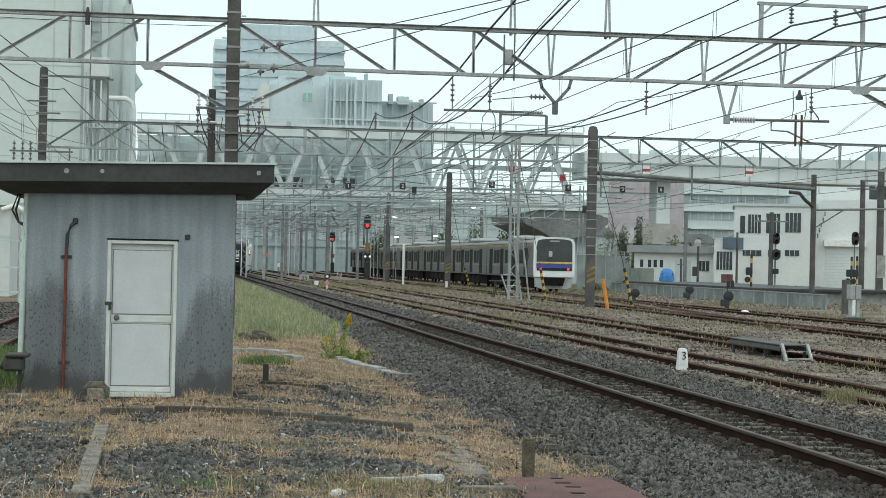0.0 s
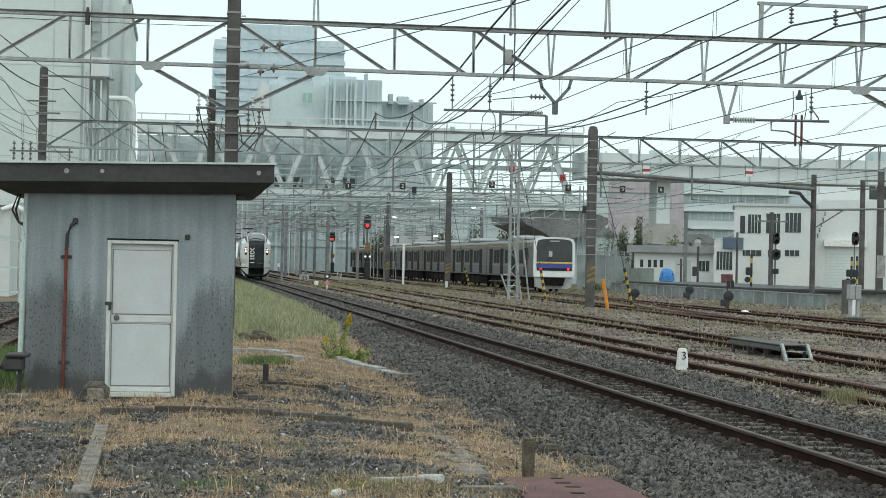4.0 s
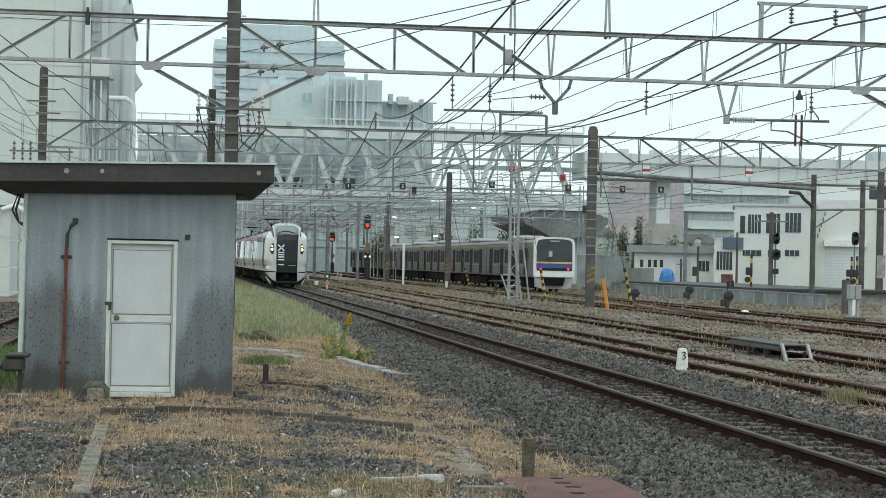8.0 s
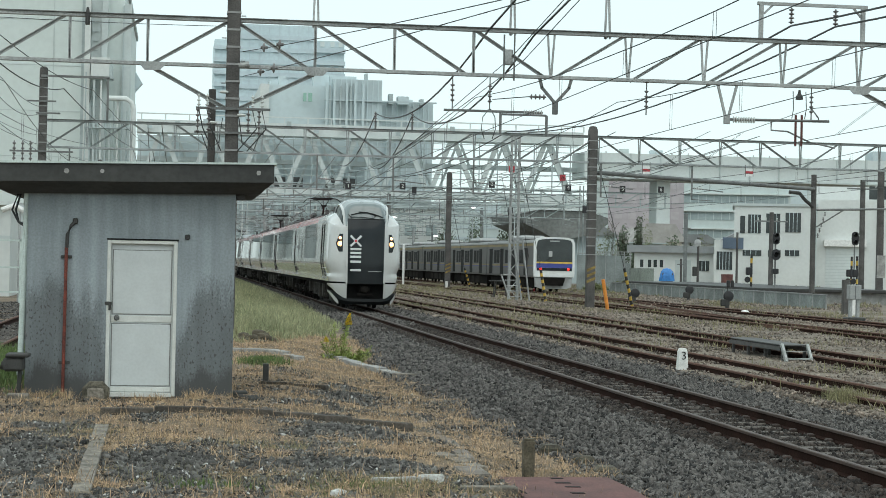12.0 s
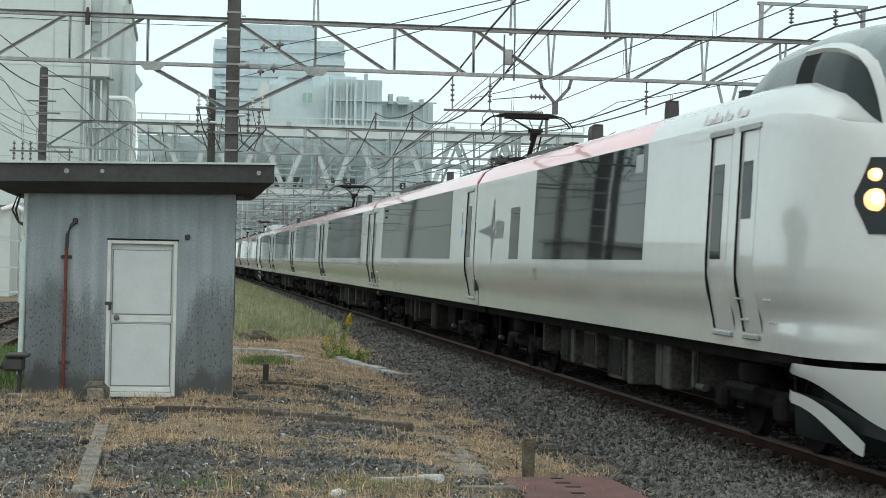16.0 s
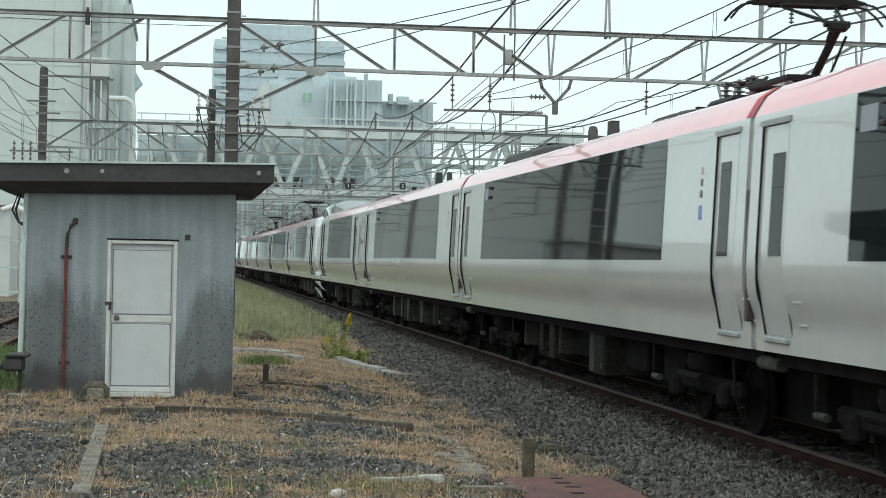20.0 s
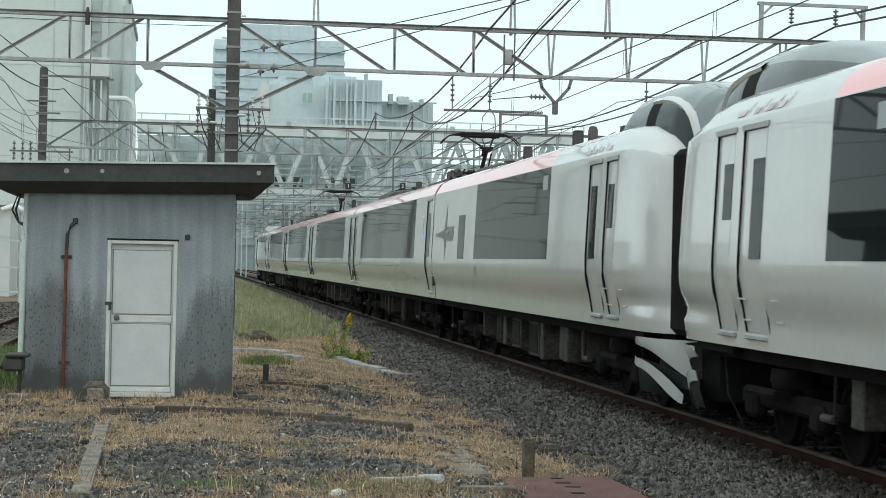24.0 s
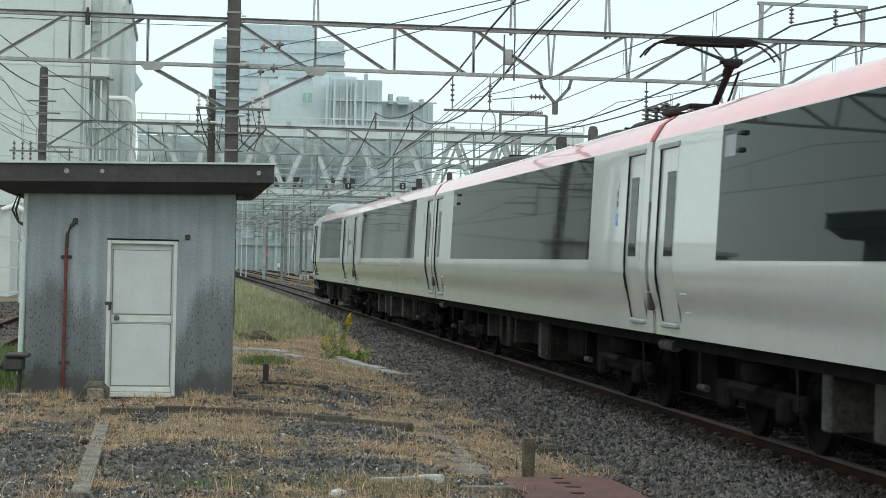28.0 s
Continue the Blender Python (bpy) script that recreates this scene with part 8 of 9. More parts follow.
def build_goldenrod():
    gr = thing("goldenrod", "goldenrod weed with yellow plumes by the ballast", "plant")
    rnd = random.Random(4)
    # base, lean and height of the tall stems, then low shoots round them
    tall = ((3.42, 0.17, 1.06), (3.44, 0.11, 0.92), (3.36, -0.10, 0.86), (3.30, -0.08, 0.66), (3.26, -0.16, 0.56), (3.22, -0.20, 0.48), (3.46, 0.02, 0.62))
    for i in range(27):
        by = 39.3 + rnd.uniform(-0.3, 0.3)
        if i < len(tall):
            bx, dx, h = tall[i]
        else:
            bx = 3.42 + rnd.uniform(-0.28, 0.42)
            dx, h = (bx - 3.42) * 0.4 + rnd.uniform(-0.07, 0.07), rnd.uniform(0.16, 0.36)
        stem = part("stem", Geo().tube([(bx, by, -0.3), (bx + dx * 0.4, by, -0.3 + h * 0.5), (bx + dx, by, -0.3 + h)], 0.008, 5, 0.003), "goldenrod_leaf", gr)
        g = Geo()
        n = int(40 + 40 * h)
        for k in range(n):
            f = 0.06 + 0.94 * k / n
            z, x = -0.3 + h * f, bx + dx * f
            a, ln = k * 2.4 + rnd.uniform(-0.5, 0.5), rnd.uniform(0.06, 0.13) * (1.2 - 0.5 * f)
            c, sn = math.cos(a), math.sin(a)
            w, up = rnd.uniform(0.007, 0.012), rnd.uniform(0.03, 0.12)
            g.add([(x, by, z), (x + c * ln * 0.5 - sn * w, by + sn * ln * 0.5 + c * w, z + up * 0.8), (x + c * ln, by + sn * ln, z + up - 0.03), (x + c * ln * 0.5 + sn * w, by + sn * ln * 0.5 - c * w, z + up * 0.6)], [(0, 1, 2, 3)])
        part("leaves", g, "goldenrod_leaf", stem, "narrow green leaves")
        if i in (0, 4):
            g = Geo()
            for k in range(420 if i == 0 else 120):
                f = rnd.random()
                z = -0.3 + h + 0.03 - (0.24 if i == 0 else 0.10) * f
                r = (0.012 + (0.085 if i == 0 else 0.06) * f) * rnd.random() ** 0.5
                a = rnd.uniform(0, 6.28)
                x, y = bx + dx * (z + 0.3) / h + math.cos(a) * r, by + math.sin(a) * r
                q = rnd.uniform(0.008, 0.014)
                g.add([(x - q, y, z), (x + q, y, z), (x, y + q, z + q * 1.4), (x, y - q, z + q)], [(0, 1, 2), (0, 3, 1), (0, 2, 3), (1, 3, 2)])
            part("blossom", g, "bloom", stem, "yellow plume of blossom")


# ---- things in the foreground ----
def path_slab(name, pts, w, z0, z1, material, label, category, pieces=0, rough=0.0):
    """A kerb or trough of short stones along a line."""
    th = thing(name, label, category)
    rnd = random.Random(len(label))
    pts = [Vector(p) for p in pts]
    for a, b in zip(pts, pts[1:]):
        n = max(1, round((b - a).length / (pieces or 1.0)))
        for k in range(n):
            p, q = a.lerp(b, k / n), a.lerp(b, (k + 1) / n)
            d = (q - p).normalized()
            s = Vector((-d.y, d.x)) * (w / 2)
            p, q = p + d * 0.008, q - d * 0.008
            o = rnd.uniform(-0.015, 0.015)
            c = [p - s, q - s, q + s, p + s]
            if rough:
                c = [v + Vector((rnd.uniform(-rough, rough), rnd.uniform(-rough, rough))) * 0.5 for v in c]
                o = rnd.uniform(-rough, rough) * 0.6
            zb = [float(land(v.x, v.y)) for v in c]
            zt = sum(zb) / 4 + z1 + o
            i = 0.012
            cc = (p + q) / 2
            top = [v + (cc - v).normalized() * i * 1.4 for v in c]
            vs = [(v.x, v.y, z + z0) for v, z in zip(c, zb)] + [(v.x, v.y, zt - i) for v in c] + [(v.x, v.y, zt) for v in top]
            fs = [(3, 2, 1, 0), (8, 9, 10, 11)] + [(j, (j + 1) % 4, (j + 1) % 4 + 4, j + 4) for j in range(4)] + [(j + 4, (j + 1) % 4 + 4, (j + 1) % 4 + 8, j + 8) for j in range(4)]
            part("kerb_stone", Geo().add(vs, fs), material, th)
    return th


def build_foreground():
    path_slab("kerb", [(-0.80, 21.3), (-0.72, 15.0)], 0.15, -0.1, 0.05, "concrete_old", "long weathered concrete kerb lying in gravel", "kerb", 3.2)
    path_slab("cable_trough", [(-0.9, 23.1), (0.4, 23.15), (1.2, 22.95), (2.1, 22.5), (2.75, 21.9)], 0.14, -0.1, 0.085, "trough", "old dark cable trough edge in dry grass", "trough", 0.62)
    path_slab("cable_trough", [(1.3, 29.0), (2.3, 28.5)], 0.12, -0.1, 0.06, "trough", "short piece of old cable trough", "trough", 0.5)
    path_slab("kerb", [(3.25, 40.2), (3.62, 37.8), (4.08, 34.8)], 0.22, -0.15, 0.10, "concrete", "pale concrete kerb at the edge of the ballast", "kerb", 1.2)
    path_slab("kerb", [(4.03, 34.8), (4.5, 34.6)], 0.22, -0.15, 0.08, "concrete_old", "dark end of the kerb at the ballast", "kerb", 0.5)
    path_slab("kerb", [(0.9, 39.2), (1.95, 38.4), (2.4, 36.8)], 0.22, -0.1, 0.07, "concrete", "pale concrete edging in the grass", "kerb", 0.8)
    path_slab("kerb", [(1.70, 16.18), (2.13, 16.30), (2.36, 16.34)], 0.08, -0.1, 0.055, "white_stone", "whitish concrete edging at the plate", "kerb", 0.55)
    path_slab("kerb", [(2.46, 16.12), (2.98, 16.08)], 0.16, -0.1, 0.05, "concrete_old", "pale concrete slab beside the plate", "kerb", 0.36)
    path_slab("kerb", [(4.16, 21.0), (4.42, 19.95), (4.44, 18.9), (4.50, 18.1)], 0.15, -0.14, 0.055, "mossy", "broken mossy edging stones that hold back the ballast", "kerb", 0.36, 0.10)
    path_slab("stepping_stones", [(3.17, 28.68), (3.21, 25.76), (3.12, 23.68), (3.09, 21.56), (3.03, 19.55), (2.97, 18.32)], 0.17, -0.1, 0.006, "slab", "line of worn flat stones in dry grass", "stones", 0.55)
    path_slab("kerb", [(3.0, 18.3), (2.7, 19.3)], 0.2, -0.1, 0.04, "concrete_old", "flat stones in the dry grass", "kerb", 0.4)
    path_slab("kerb", [(-2.2, 25.2), (-1.9, 25.2)], 0.3, -0.1, 0.06, "concrete_old", "flat stones by the hut", "kerb", 0.3)
    single("white_stone", Geo().lathe([(0.05, -0.08), (0.075, 0.0), (0.065, 0.03), (0.025, 0.045)], (1.36, 15.5, -0.04), 11), "white_stone", "round whitish stone in the grass", "stone", smooth=True)
    single("flat_slab", Geo().box(2.66, 2.93, 17.15, 17.85, -0.2, -0.055, 0.015), "slab", "pale flat slab in dry grass", "slab")
    for x, y, w, h in ((4.22, 20.85, 0.12, 0.13), (4.43, 19.97, 0.11, 0.09), (4.42, 18.9, 0.12, 0.08)):
        zz = float(land(x, y))
        single("edging_stone", Geo().box(x - w, x + w, y - 0.12, y + 0.12, zz - 0.15, zz + h, 0.04), "mossy", "dark mossy block at the foot of the ballast", "stone", "edging blocks")
    z = float(land(3.41, 17.9))
    post = thing("wooden_post", "short mossy square wooden post", "post")
    part("shaft", Geo().box(3.355, 3.465, 17.84, 17.95, z - 0.1, z + 0.40, 0.015), "wood_old", post)
    part("weathered_top", Geo().box(3.36, 3.46, 17.845, 17.945, z + 0.40, z + 0.415, 0.006), "wood_old", post)
    single("stub_post", Geo().box(1.345, 1.435, 29.2, 29.29, -0.15, 0.27, 0.012), "dark_metal", "short dark metal stub post", "post")
    heap = thing("earth_heap", "dark brown heap of rotten wood and earth", "heap")
    rnd = random.Random(17)
    for k in range(26):
        a, f = rnd.uniform(0, 6.28), rnd.random() ** 0.6
        r = 0.10 + 0.07 * rnd.random()
        px, py, pz = 1.85 + math.cos(a) * 0.55 * f, 44.6 + math.sin(a) * 0.7 * f, -0.12 + 0.26 * (1 - f) * rnd.uniform(0.6, 1.2)
        part("clod", Geo().lathe([(r * 0.7, -0.12), (r, 0.0), (r * 0.8, r * 0.55), (r * 0.2, r * 0.75)], (px, py, pz), 7), "wood_old", heap)
    # rust-red cover plate over a pit
    pl = thing("cover_plate", "rust-red steel cover plate on a pit", "cover plate")
    zz = -0.10
    rim = ((3.02, 17.34), (4.07, 17.34), (4.09, 16.26), (4.06, 15.49), (2.95, 15.46), (3.00, 16.07))
    part("plate", Geo().add([(x, y, zz) for x, y in rim] + [(x, y, zz - 0.02) for x, y in rim],
                            [(5, 4, 3, 2, 1, 0), (6, 7, 8, 9, 10, 11)] + [(k, (k + 1) % 6, (k + 1) % 6 + 6, k + 6) for k in range(6)]), "red_plate", pl, "rust-red sheet")
    for x, w, y in ((3.50, 0.11, 17.18), (3.47, 0.14, 16.83), (3.50, 0.14, 16.53), (3.46, 0.12, 16.08)):
        part("lift_slot", Geo().box(x, x + w, y, y + 0.07, zz + 0.001, zz + 0.004), "dark", pl)
    part("pit_edge", Geo().box(3.04, 3.12, 15.2, 17.14, -0.4, zz - 0.025, 0.01), "concrete_old", pl)
    # numbered marker stone
    mk = thing("marker_stone", "white marker stone with black number 3", "marker")
    g = Geo()
    b, t = 0.108, 0.082
    x, y, z0, z1 = 10.05, 36.5, -0.26, 0.28
    g.add([(x - b, y - b, z0), (x + b, y - b, z0), (x + b, y + b, z0), (x - b, y + b, z0), (x - t, y - t, z1 - 0.06), (x + t, y - t, z1 - 0.06), (x + t, y + t, z1 - 0.06), (x - t, y + t, z1 - 0.06),
           (x - t * 0.75, y - t * 0.75, z1), (x + t * 0.75, y - t * 0.75, z1), (x + t * 0.75, y + t * 0.75, z1), (x - t * 0.75, y + t * 0.75, z1)],
          [(3, 2, 1, 0), (8, 9, 10, 11)] + [(j, (j + 1) % 4, (j + 1) % 4 + 4, j + 4) for j in range(4)] + [(j + 4, (j + 1) % 4 + 4, (j + 1) % 4 + 8, j + 8) for j in range(4)])
    part("stone", g, "white_paint", mk)
    letters("number", "3", 0.23, "black_paint", mk, pose(x + 0.005, y - 0.104, 0.13, 88, 0, 0), "black number 3")
    part("plinth", Geo().box(x - 0.03, x + 0.13, y - 0.12, y + 0.1, -0.34, -0.2, 0.01), "dark", mk)


# ---- things in the yard ----
def build_bench():
    be = thing("boarding_platform", "low grey steel work platform with steps", "platform")
    x0, x1, y0, y1, zt = 13.42, 14.05, 40.5, 44.4, 0.22
    part("deck", Geo().box(x0, x1, y0, y1, zt - 0.035, zt, 0.01), "bench", be, "grey deck board")
    part("edge_beam", Geo().box(x0 - 0.02, x0 + 0.04, y0, y1, zt - 0.14, zt - 0.05), "bench", be)
    part("edge_beam", Geo().box(x1 - 0.04, x1 + 0.02, y0, y1, zt - 0.14, zt - 0.05), "bench", be)
    for y in (y0 + 0.05, y0 + 1.3, y0 + 2.6, y1 - 0.1):
        for x in (x0 + 0.06, x1 - 0.06):
            part("leg", Geo().box(x - 0.03, x + 0.03, y - 0.04, y + 0.04, -0.25, zt - 0.14), "bench", be)
    for x in (x0 + 0.02, x1 - 0.02):
        part("stringer", Geo().beam((x, y0, zt), (x + 0.02, y0 - 0.30, -0.16), 0.06, 0.08), "galv", be, "pale sloping stringer")
    for k in (0.35, 0.72):
        part("step", Geo().box(x0, x1, y0 - 0.30 * k - 0.08, y0 - 0.30 * k + 0.08, zt - 0.38 * k - 0.02, zt - 0.48 * k + 0.02), "galv", be)


def signal_head(parent, x, y, z, w, h, lit=None, back=True):
    n = 14
    out = []
    for i in range(n):
        a = 2 * math.pi * i / n
        out.append((x + math.cos(a) * w / 2, z + h / 2 + math.sin(a) * w / 2 + (h / 2 - w / 2) * (1 if math.sin(a) > 0.01 else -1 if math.sin(a) < -0.01 else 0)))
    hd = part("head", Geo().prism(out, y - 0.06, y + 0.02), "black_paint", parent, "black oval signal head")
    k = max(1, round(h / w))
    for i in range(k):
        zz = z + h * (i + 0.5) / k
        on = lit is not None and i == lit
        part("lens", Geo().lathe([(w * 0.26, 0.02), (w * 0.26, -0.03), (w * 0.1, -0.05)], (x, y - 0.06, zz), 12, 1), "lamp_red" if on else "dark", hd, "lit red lamp" if on else "dark lens")
        part("hood", Geo().add([(x + math.cos(math.pi * j / 6) * w * 0.3, y - (0.06 if e == 0 else 0.28), zz + math.sin(math.pi * j / 6) * w * 0.3) for e in (0, 1) for j in range(7)],
                               [(j, j + 1, j + 8, j + 7) for j in range(6)]), "black_paint", hd)
    return hd


def build_signals():
    s = thing("railway_signal", "tall railway signal showing a red light", "signal", "railway signals")
    part("post", Geo().tube([(19.55, 195, -0.2), (19.53, 195, 6.0)], 0.10, 8), "galv_dark", s)
    signal_head(s, 19.52, 194.85, 5.2, 0.72, 1.5, 0)
    part("number_plate", Geo().box(19.35, 19.85, 194.8, 194.86, 2.95, 3.75, 0.02), "orange_dim", s, "faded orange plate")
    for z in (1.9, 0.9, 0.1):
        part("repeater", Geo().box(19.28, 19.88, 194.75, 194.9, z, z + 0.85, 0.06), "black_paint", s, "black repeater box")
    for dx in (-0.22, 0.22):
        part("marker_lamp", Geo().lathe([(0.09, 0.0), (0.09, -0.04), (0.04, -0.06)], (19.58 + dx, 194.74, 2.35), 10, 1), "panel_glow", s, "small lit white lamp")
    part("ladder", Geo().tube([(20.3, 195.2, -0.2), (20.3, 195.2, 5.6)], 0.05, 6).tube([(20.7, 195.2, -0.2), (20.7, 195.2, 5.6)], 0.05, 6), "galv", s)
    s = thing("railway_signal", "distant railway signal showing a red light", "signal", "railway signals")
    part("post", Geo().tube([(20.42, 250, -0.2), (20.38, 250, 5.0)], 0.10, 8), "galv_dark", s)
    signal_head(s, 20.37, 249.85, 4.3, 0.75, 1.45, 0)
    part("number_plate", Geo().box(20.2, 20.7, 249.8, 249.86, 2.2, 2.75, 0.02), "orange_dim", s)
    part("relay_box", Geo().box(20.2, 20.7, 249.6, 249.9, 0.2, 1.6, 0.05), "black_paint", s)
    for x, y, z1, heads in ((39.25, 120, 4.3, ((3.55, 0.5, 0.8), (2.5, 0.62, 0.75))), (48.45, 130, 4.7, ((3.75, 0.55, 1.0),))):
        s = thing("railway_signal", "unlit black railway signal on a thin post", "signal", "railway signals")
        part("post", Geo().tube([(x, y, -0.2), (x, y, z1)], 0.06, 8), "galv_dark", s)
        for z, w, h in heads:
            signal_head(s, x, y - 0.1, z, w, h)
        part("base_box", Geo().box(x - 0.2, x + 0.2, y - 0.2, y + 0.2, 1.6, 1.95, 0.03), "black_paint", s)
    # low shunting signals, seen from behind
    for x, y, z in ((27.45, 91.4, 0.1), (32.0, 115.0, 0.1), (25.5, 103, 0.0)):
        s = thing("shunting_signal", "low black shunting signal on the ground", "signal", "shunting signals")
        part("disc", Geo().lathe([(0.05, -0.10), (0.22, -0.08), (0.27, -0.02), (0.27, 0.05), (0.22, 0.07)], (x + 0.05, y, z + 0.40), 16, 1), "black_paint", s)
        part("bracket", Geo().box(x - 0.35, x + 0.1, y - 0.08, y + 0.12, z - 0.1, z + 0.25, 0.04).box(x - 0.1, x + 0.05, y - 0.1, y + 0.1, z - 0.35, z + 0.1), "dark_metal", s)
        if y < 100:
            part("indicator", Geo().box(x - 0.05, x + 0.10, y - 0.05, y + 0.1, z + 0.85, z + 1.2, 0.02).box(x + 0.16, x + 0.32, y - 0.05, y + 0.1, z + 0.85, z + 1.2, 0.02), "black_paint", s)
            part("stem", Geo().box(x - 0.02, x + 0.02, y, y + 0.04, z + 0.6, z + 0.9), "dark_metal", s)
    single("white_marker", Geo().lathe([(0.22, 0.0), (0.22, 0.10), (0.14, 0.17), (0.04, 0.19)], (25.45, 82.0, -0.16), 12), "white_paint", "white domed ground marker", "marker", smooth=True)


def striped_sleeve(parent, a, b, r, n, dark="black_paint", pale="yellow"):
    a, b = Vector(a), Vector(b)
    for k in range(n):
        p, q = a.lerp(b, k / n), a.lerp(b, (k + 1) / n)
        part("sleeve_band", Geo().tube([p, q], r, 8), pale if k % 2 == 0 else dark, parent)


def build_guys():
    for base, hand, top, striped in (((24.15, 130.5, -0.2), (23.75, 130.5, 1.75), (22.4, 129.6, 8.0), True), ((23.54, 150.0, -0.2), (23.0, 150.0, 1.47), (20.8, 145.0, 8.2), True), ((25.0, 130.0, -0.2), (24.6, 129.9, 1.82), (23.2, 129.0, 8.0), True),
                                     ((20.16, 101.6, -0.2), (19.84, 101.6, 1.6), (18.6, 102.8, 8.4), True), ((22.61, 91.6, -0.2), (22.09, 91.4, 1.8), (19.7, 88.1, 7.6), True)):
        g = thing("guy_wire", "mast stay with yellow and black striped sleeve", "guy wire", "mast stays")
        part("stay", Geo().tube([hand, top], 0.018, 5), "wire", g)
        if base[1] == 130.0:
            striped_sleeve(g, base, hand, 0.06, 10, "sign_red", "white_paint")
        else:
            striped_sleeve(g, base, hand, 0.075, 10)
    single("marker_post", Geo().tube([(19.77, 84.8, -0.25), (19.5, 84.8, 1.27)], 0.085, 10), "orange", "leaning orange marker post", "post", smooth=True)


def build_tower():
    t = thing("lattice_tower", "slim galvanised lattice mast with ladder", "mast")
    x, y = 18.55, 103.0
    for sx in (-1, 1):
        for sy in (-1, 1):
            part("leg", Geo().beam((x + sx * 0.24, y + sy * 0.24, -0.25), (x + sx * 0.21, y + sy * 0.21, 9.2), 0.07), "galv", t)
    for k in range(18):
        z0, z1 = k * 0.51, (k + 1) * 0.51
        s = 1 if k % 2 else -1
        part("lacing", Geo().beam((x - s * 0.22, y - 0.23, z0), (x + s * 0.22, y - 0.23, z1), 0.045).beam((x - 0.22, y - s * 0.22, z0), (x - 0.22, y + s * 0.22, z1), 0.045), "galv", t)
    l = thing("ladder", "pale steel step ladder leaning by the mast", "ladder")
    for dx in (0.0, 0.62):
        part("rail", Geo().tube([(18.3 + dx, 102.2, -0.2), (17.75 + dx, 102.3, 3.4 if dx else 1.3)], 0.05, 6), "galv", l)
    for k in range(5):
        part("rung", Geo().tube([(18.25 - 0.1 * k, 102.2, 0.1 + 0.3 * k), (18.85 - 0.1 * k, 102.2, 0.1 + 0.3 * k)], 0.03, 6), "galv", l)
    part("rail", Geo().tube([(19.35, 102.2, -0.2), (18.9, 102.3, 3.3)], 0.05, 6), "galv", l)
    c = thing("trestle", "black steel trestle standing in the yard", "trestle")
    part("top", Geo().box(18.4, 19.6, 109.6, 110.3, 0.84, 0.9), "dark_metal", c)
    for dx in (18.75, 19.35):
        for dy in (109.7, 110.2):
            part("leg", Geo().beam((dx, dy, 0.85), (dx + (0.12 if dx > 19 else -0.12), dy, -0.25), 0.06), "dark_metal", c)
    part("brace", Geo().box(18.7, 19.4, 109.7, 109.75, 0.3, 0.36), "dark_metal", c)


def build_masts():
    # right-hand poles with brackets
    m = thing("pole", "round concrete pole with steel pipe brackets", "pole", "line poles")
    part("shaft", Geo().tube([(34.85, 100, -0.3), (34.85, 100, 7.2)], 0.15, 10), "mast", m, smooth=True)
    part("pipe_beam", Geo().tube([(19.75, 88.2, 6.38), (34.8, 99.9, 6.4)], 0.11, 10), "galv_dark", m, "thick steel pipe beam", True)
    part("arm", Geo().tube([(33.4, 99.9, 6.2), (34.0, 99.9, 6.15), (34.3, 99.9, 5.8), (34.8, 99.9, 5.4)], 0.10, 8), "dark_metal", m, smooth=True)
    part("bracket", Geo().tube([(35.0, 99.9, 5.25), (39.5, 99.9, 5.4)], 0.06, 8).tube([(35.0, 99.9, 4.3), (36.6, 99.9, 5.3)], 0.04, 6), "galv_dark", m)
    for k in range(5):
        part("insulator", insulator_geo((35.05 + 0.1 * k, 99.8, 3.7 + 0.3 * k), 0.25, 0.07, 3), "insulator", m)
    for x, y, zt, r in ((49.75, 132, 8.6, 0.22), (43.0, 111, 8.15, 0.24), (42.2, 130, 6.0, 0.18)):
        m = thing("pole", "dark brown line pole", "pole", "line poles")
        part("shaft", Geo().tube([(x, y, -0.3), (x, y, zt)], r, 10, r * 0.85), "mast", m, smooth=True)
        part("cross_arm", Geo().box(x - 1.2, x + 1.2, y - 0.05, y + 0.05, zt - 0.7, zt - 0.6), "galv_dark", m)
        for dx in (-1.0, -0.4, 0.4, 1.0):
            part("insulator", insulator_geo((x + dx, y, zt - 0.6), 0.22, 0.06, 2), "insulator_white", m)
        if y < 120:
            part("plate", Geo().box(x - 0.27, x + 0.27, y - 0.28, y - 0.25, 1.5, 2.9), "concrete", m, "pale wrapping")
    m = thing("pole", "slim grey pole behind the sidings", "pole", "line poles")
    part("shaft", Geo().tube([(40.0, 145, -0.3), (40.0, 145, 6.2)], 0.16, 8), "pole", m, smooth=True)
    for x, y, h in ((12.7, 160, 6.2), (9.6, 175, 7.0), (5.2, 200, 6.5), (16.2, 170, 7.4), (14.2, 210, 6.8), (2.5, 240, 6.6), (7.3, 260, 6.4)):
        m = thing("pole", "distant thin line pole in the haze", "pole", "line poles")
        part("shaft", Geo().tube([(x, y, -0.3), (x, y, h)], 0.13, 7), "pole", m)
        part("cross_arm", Geo().box(x - 0.9, x + 0.9, y - 0.05, y + 0.05, h - 0.6, h - 0.5), "galv_dark", m)
        part("cross_arm", Geo().box(x - 0.9, x + 0.9, y - 0.05, y + 0.05, h - 1.5, h - 1.4), "galv_dark", m)


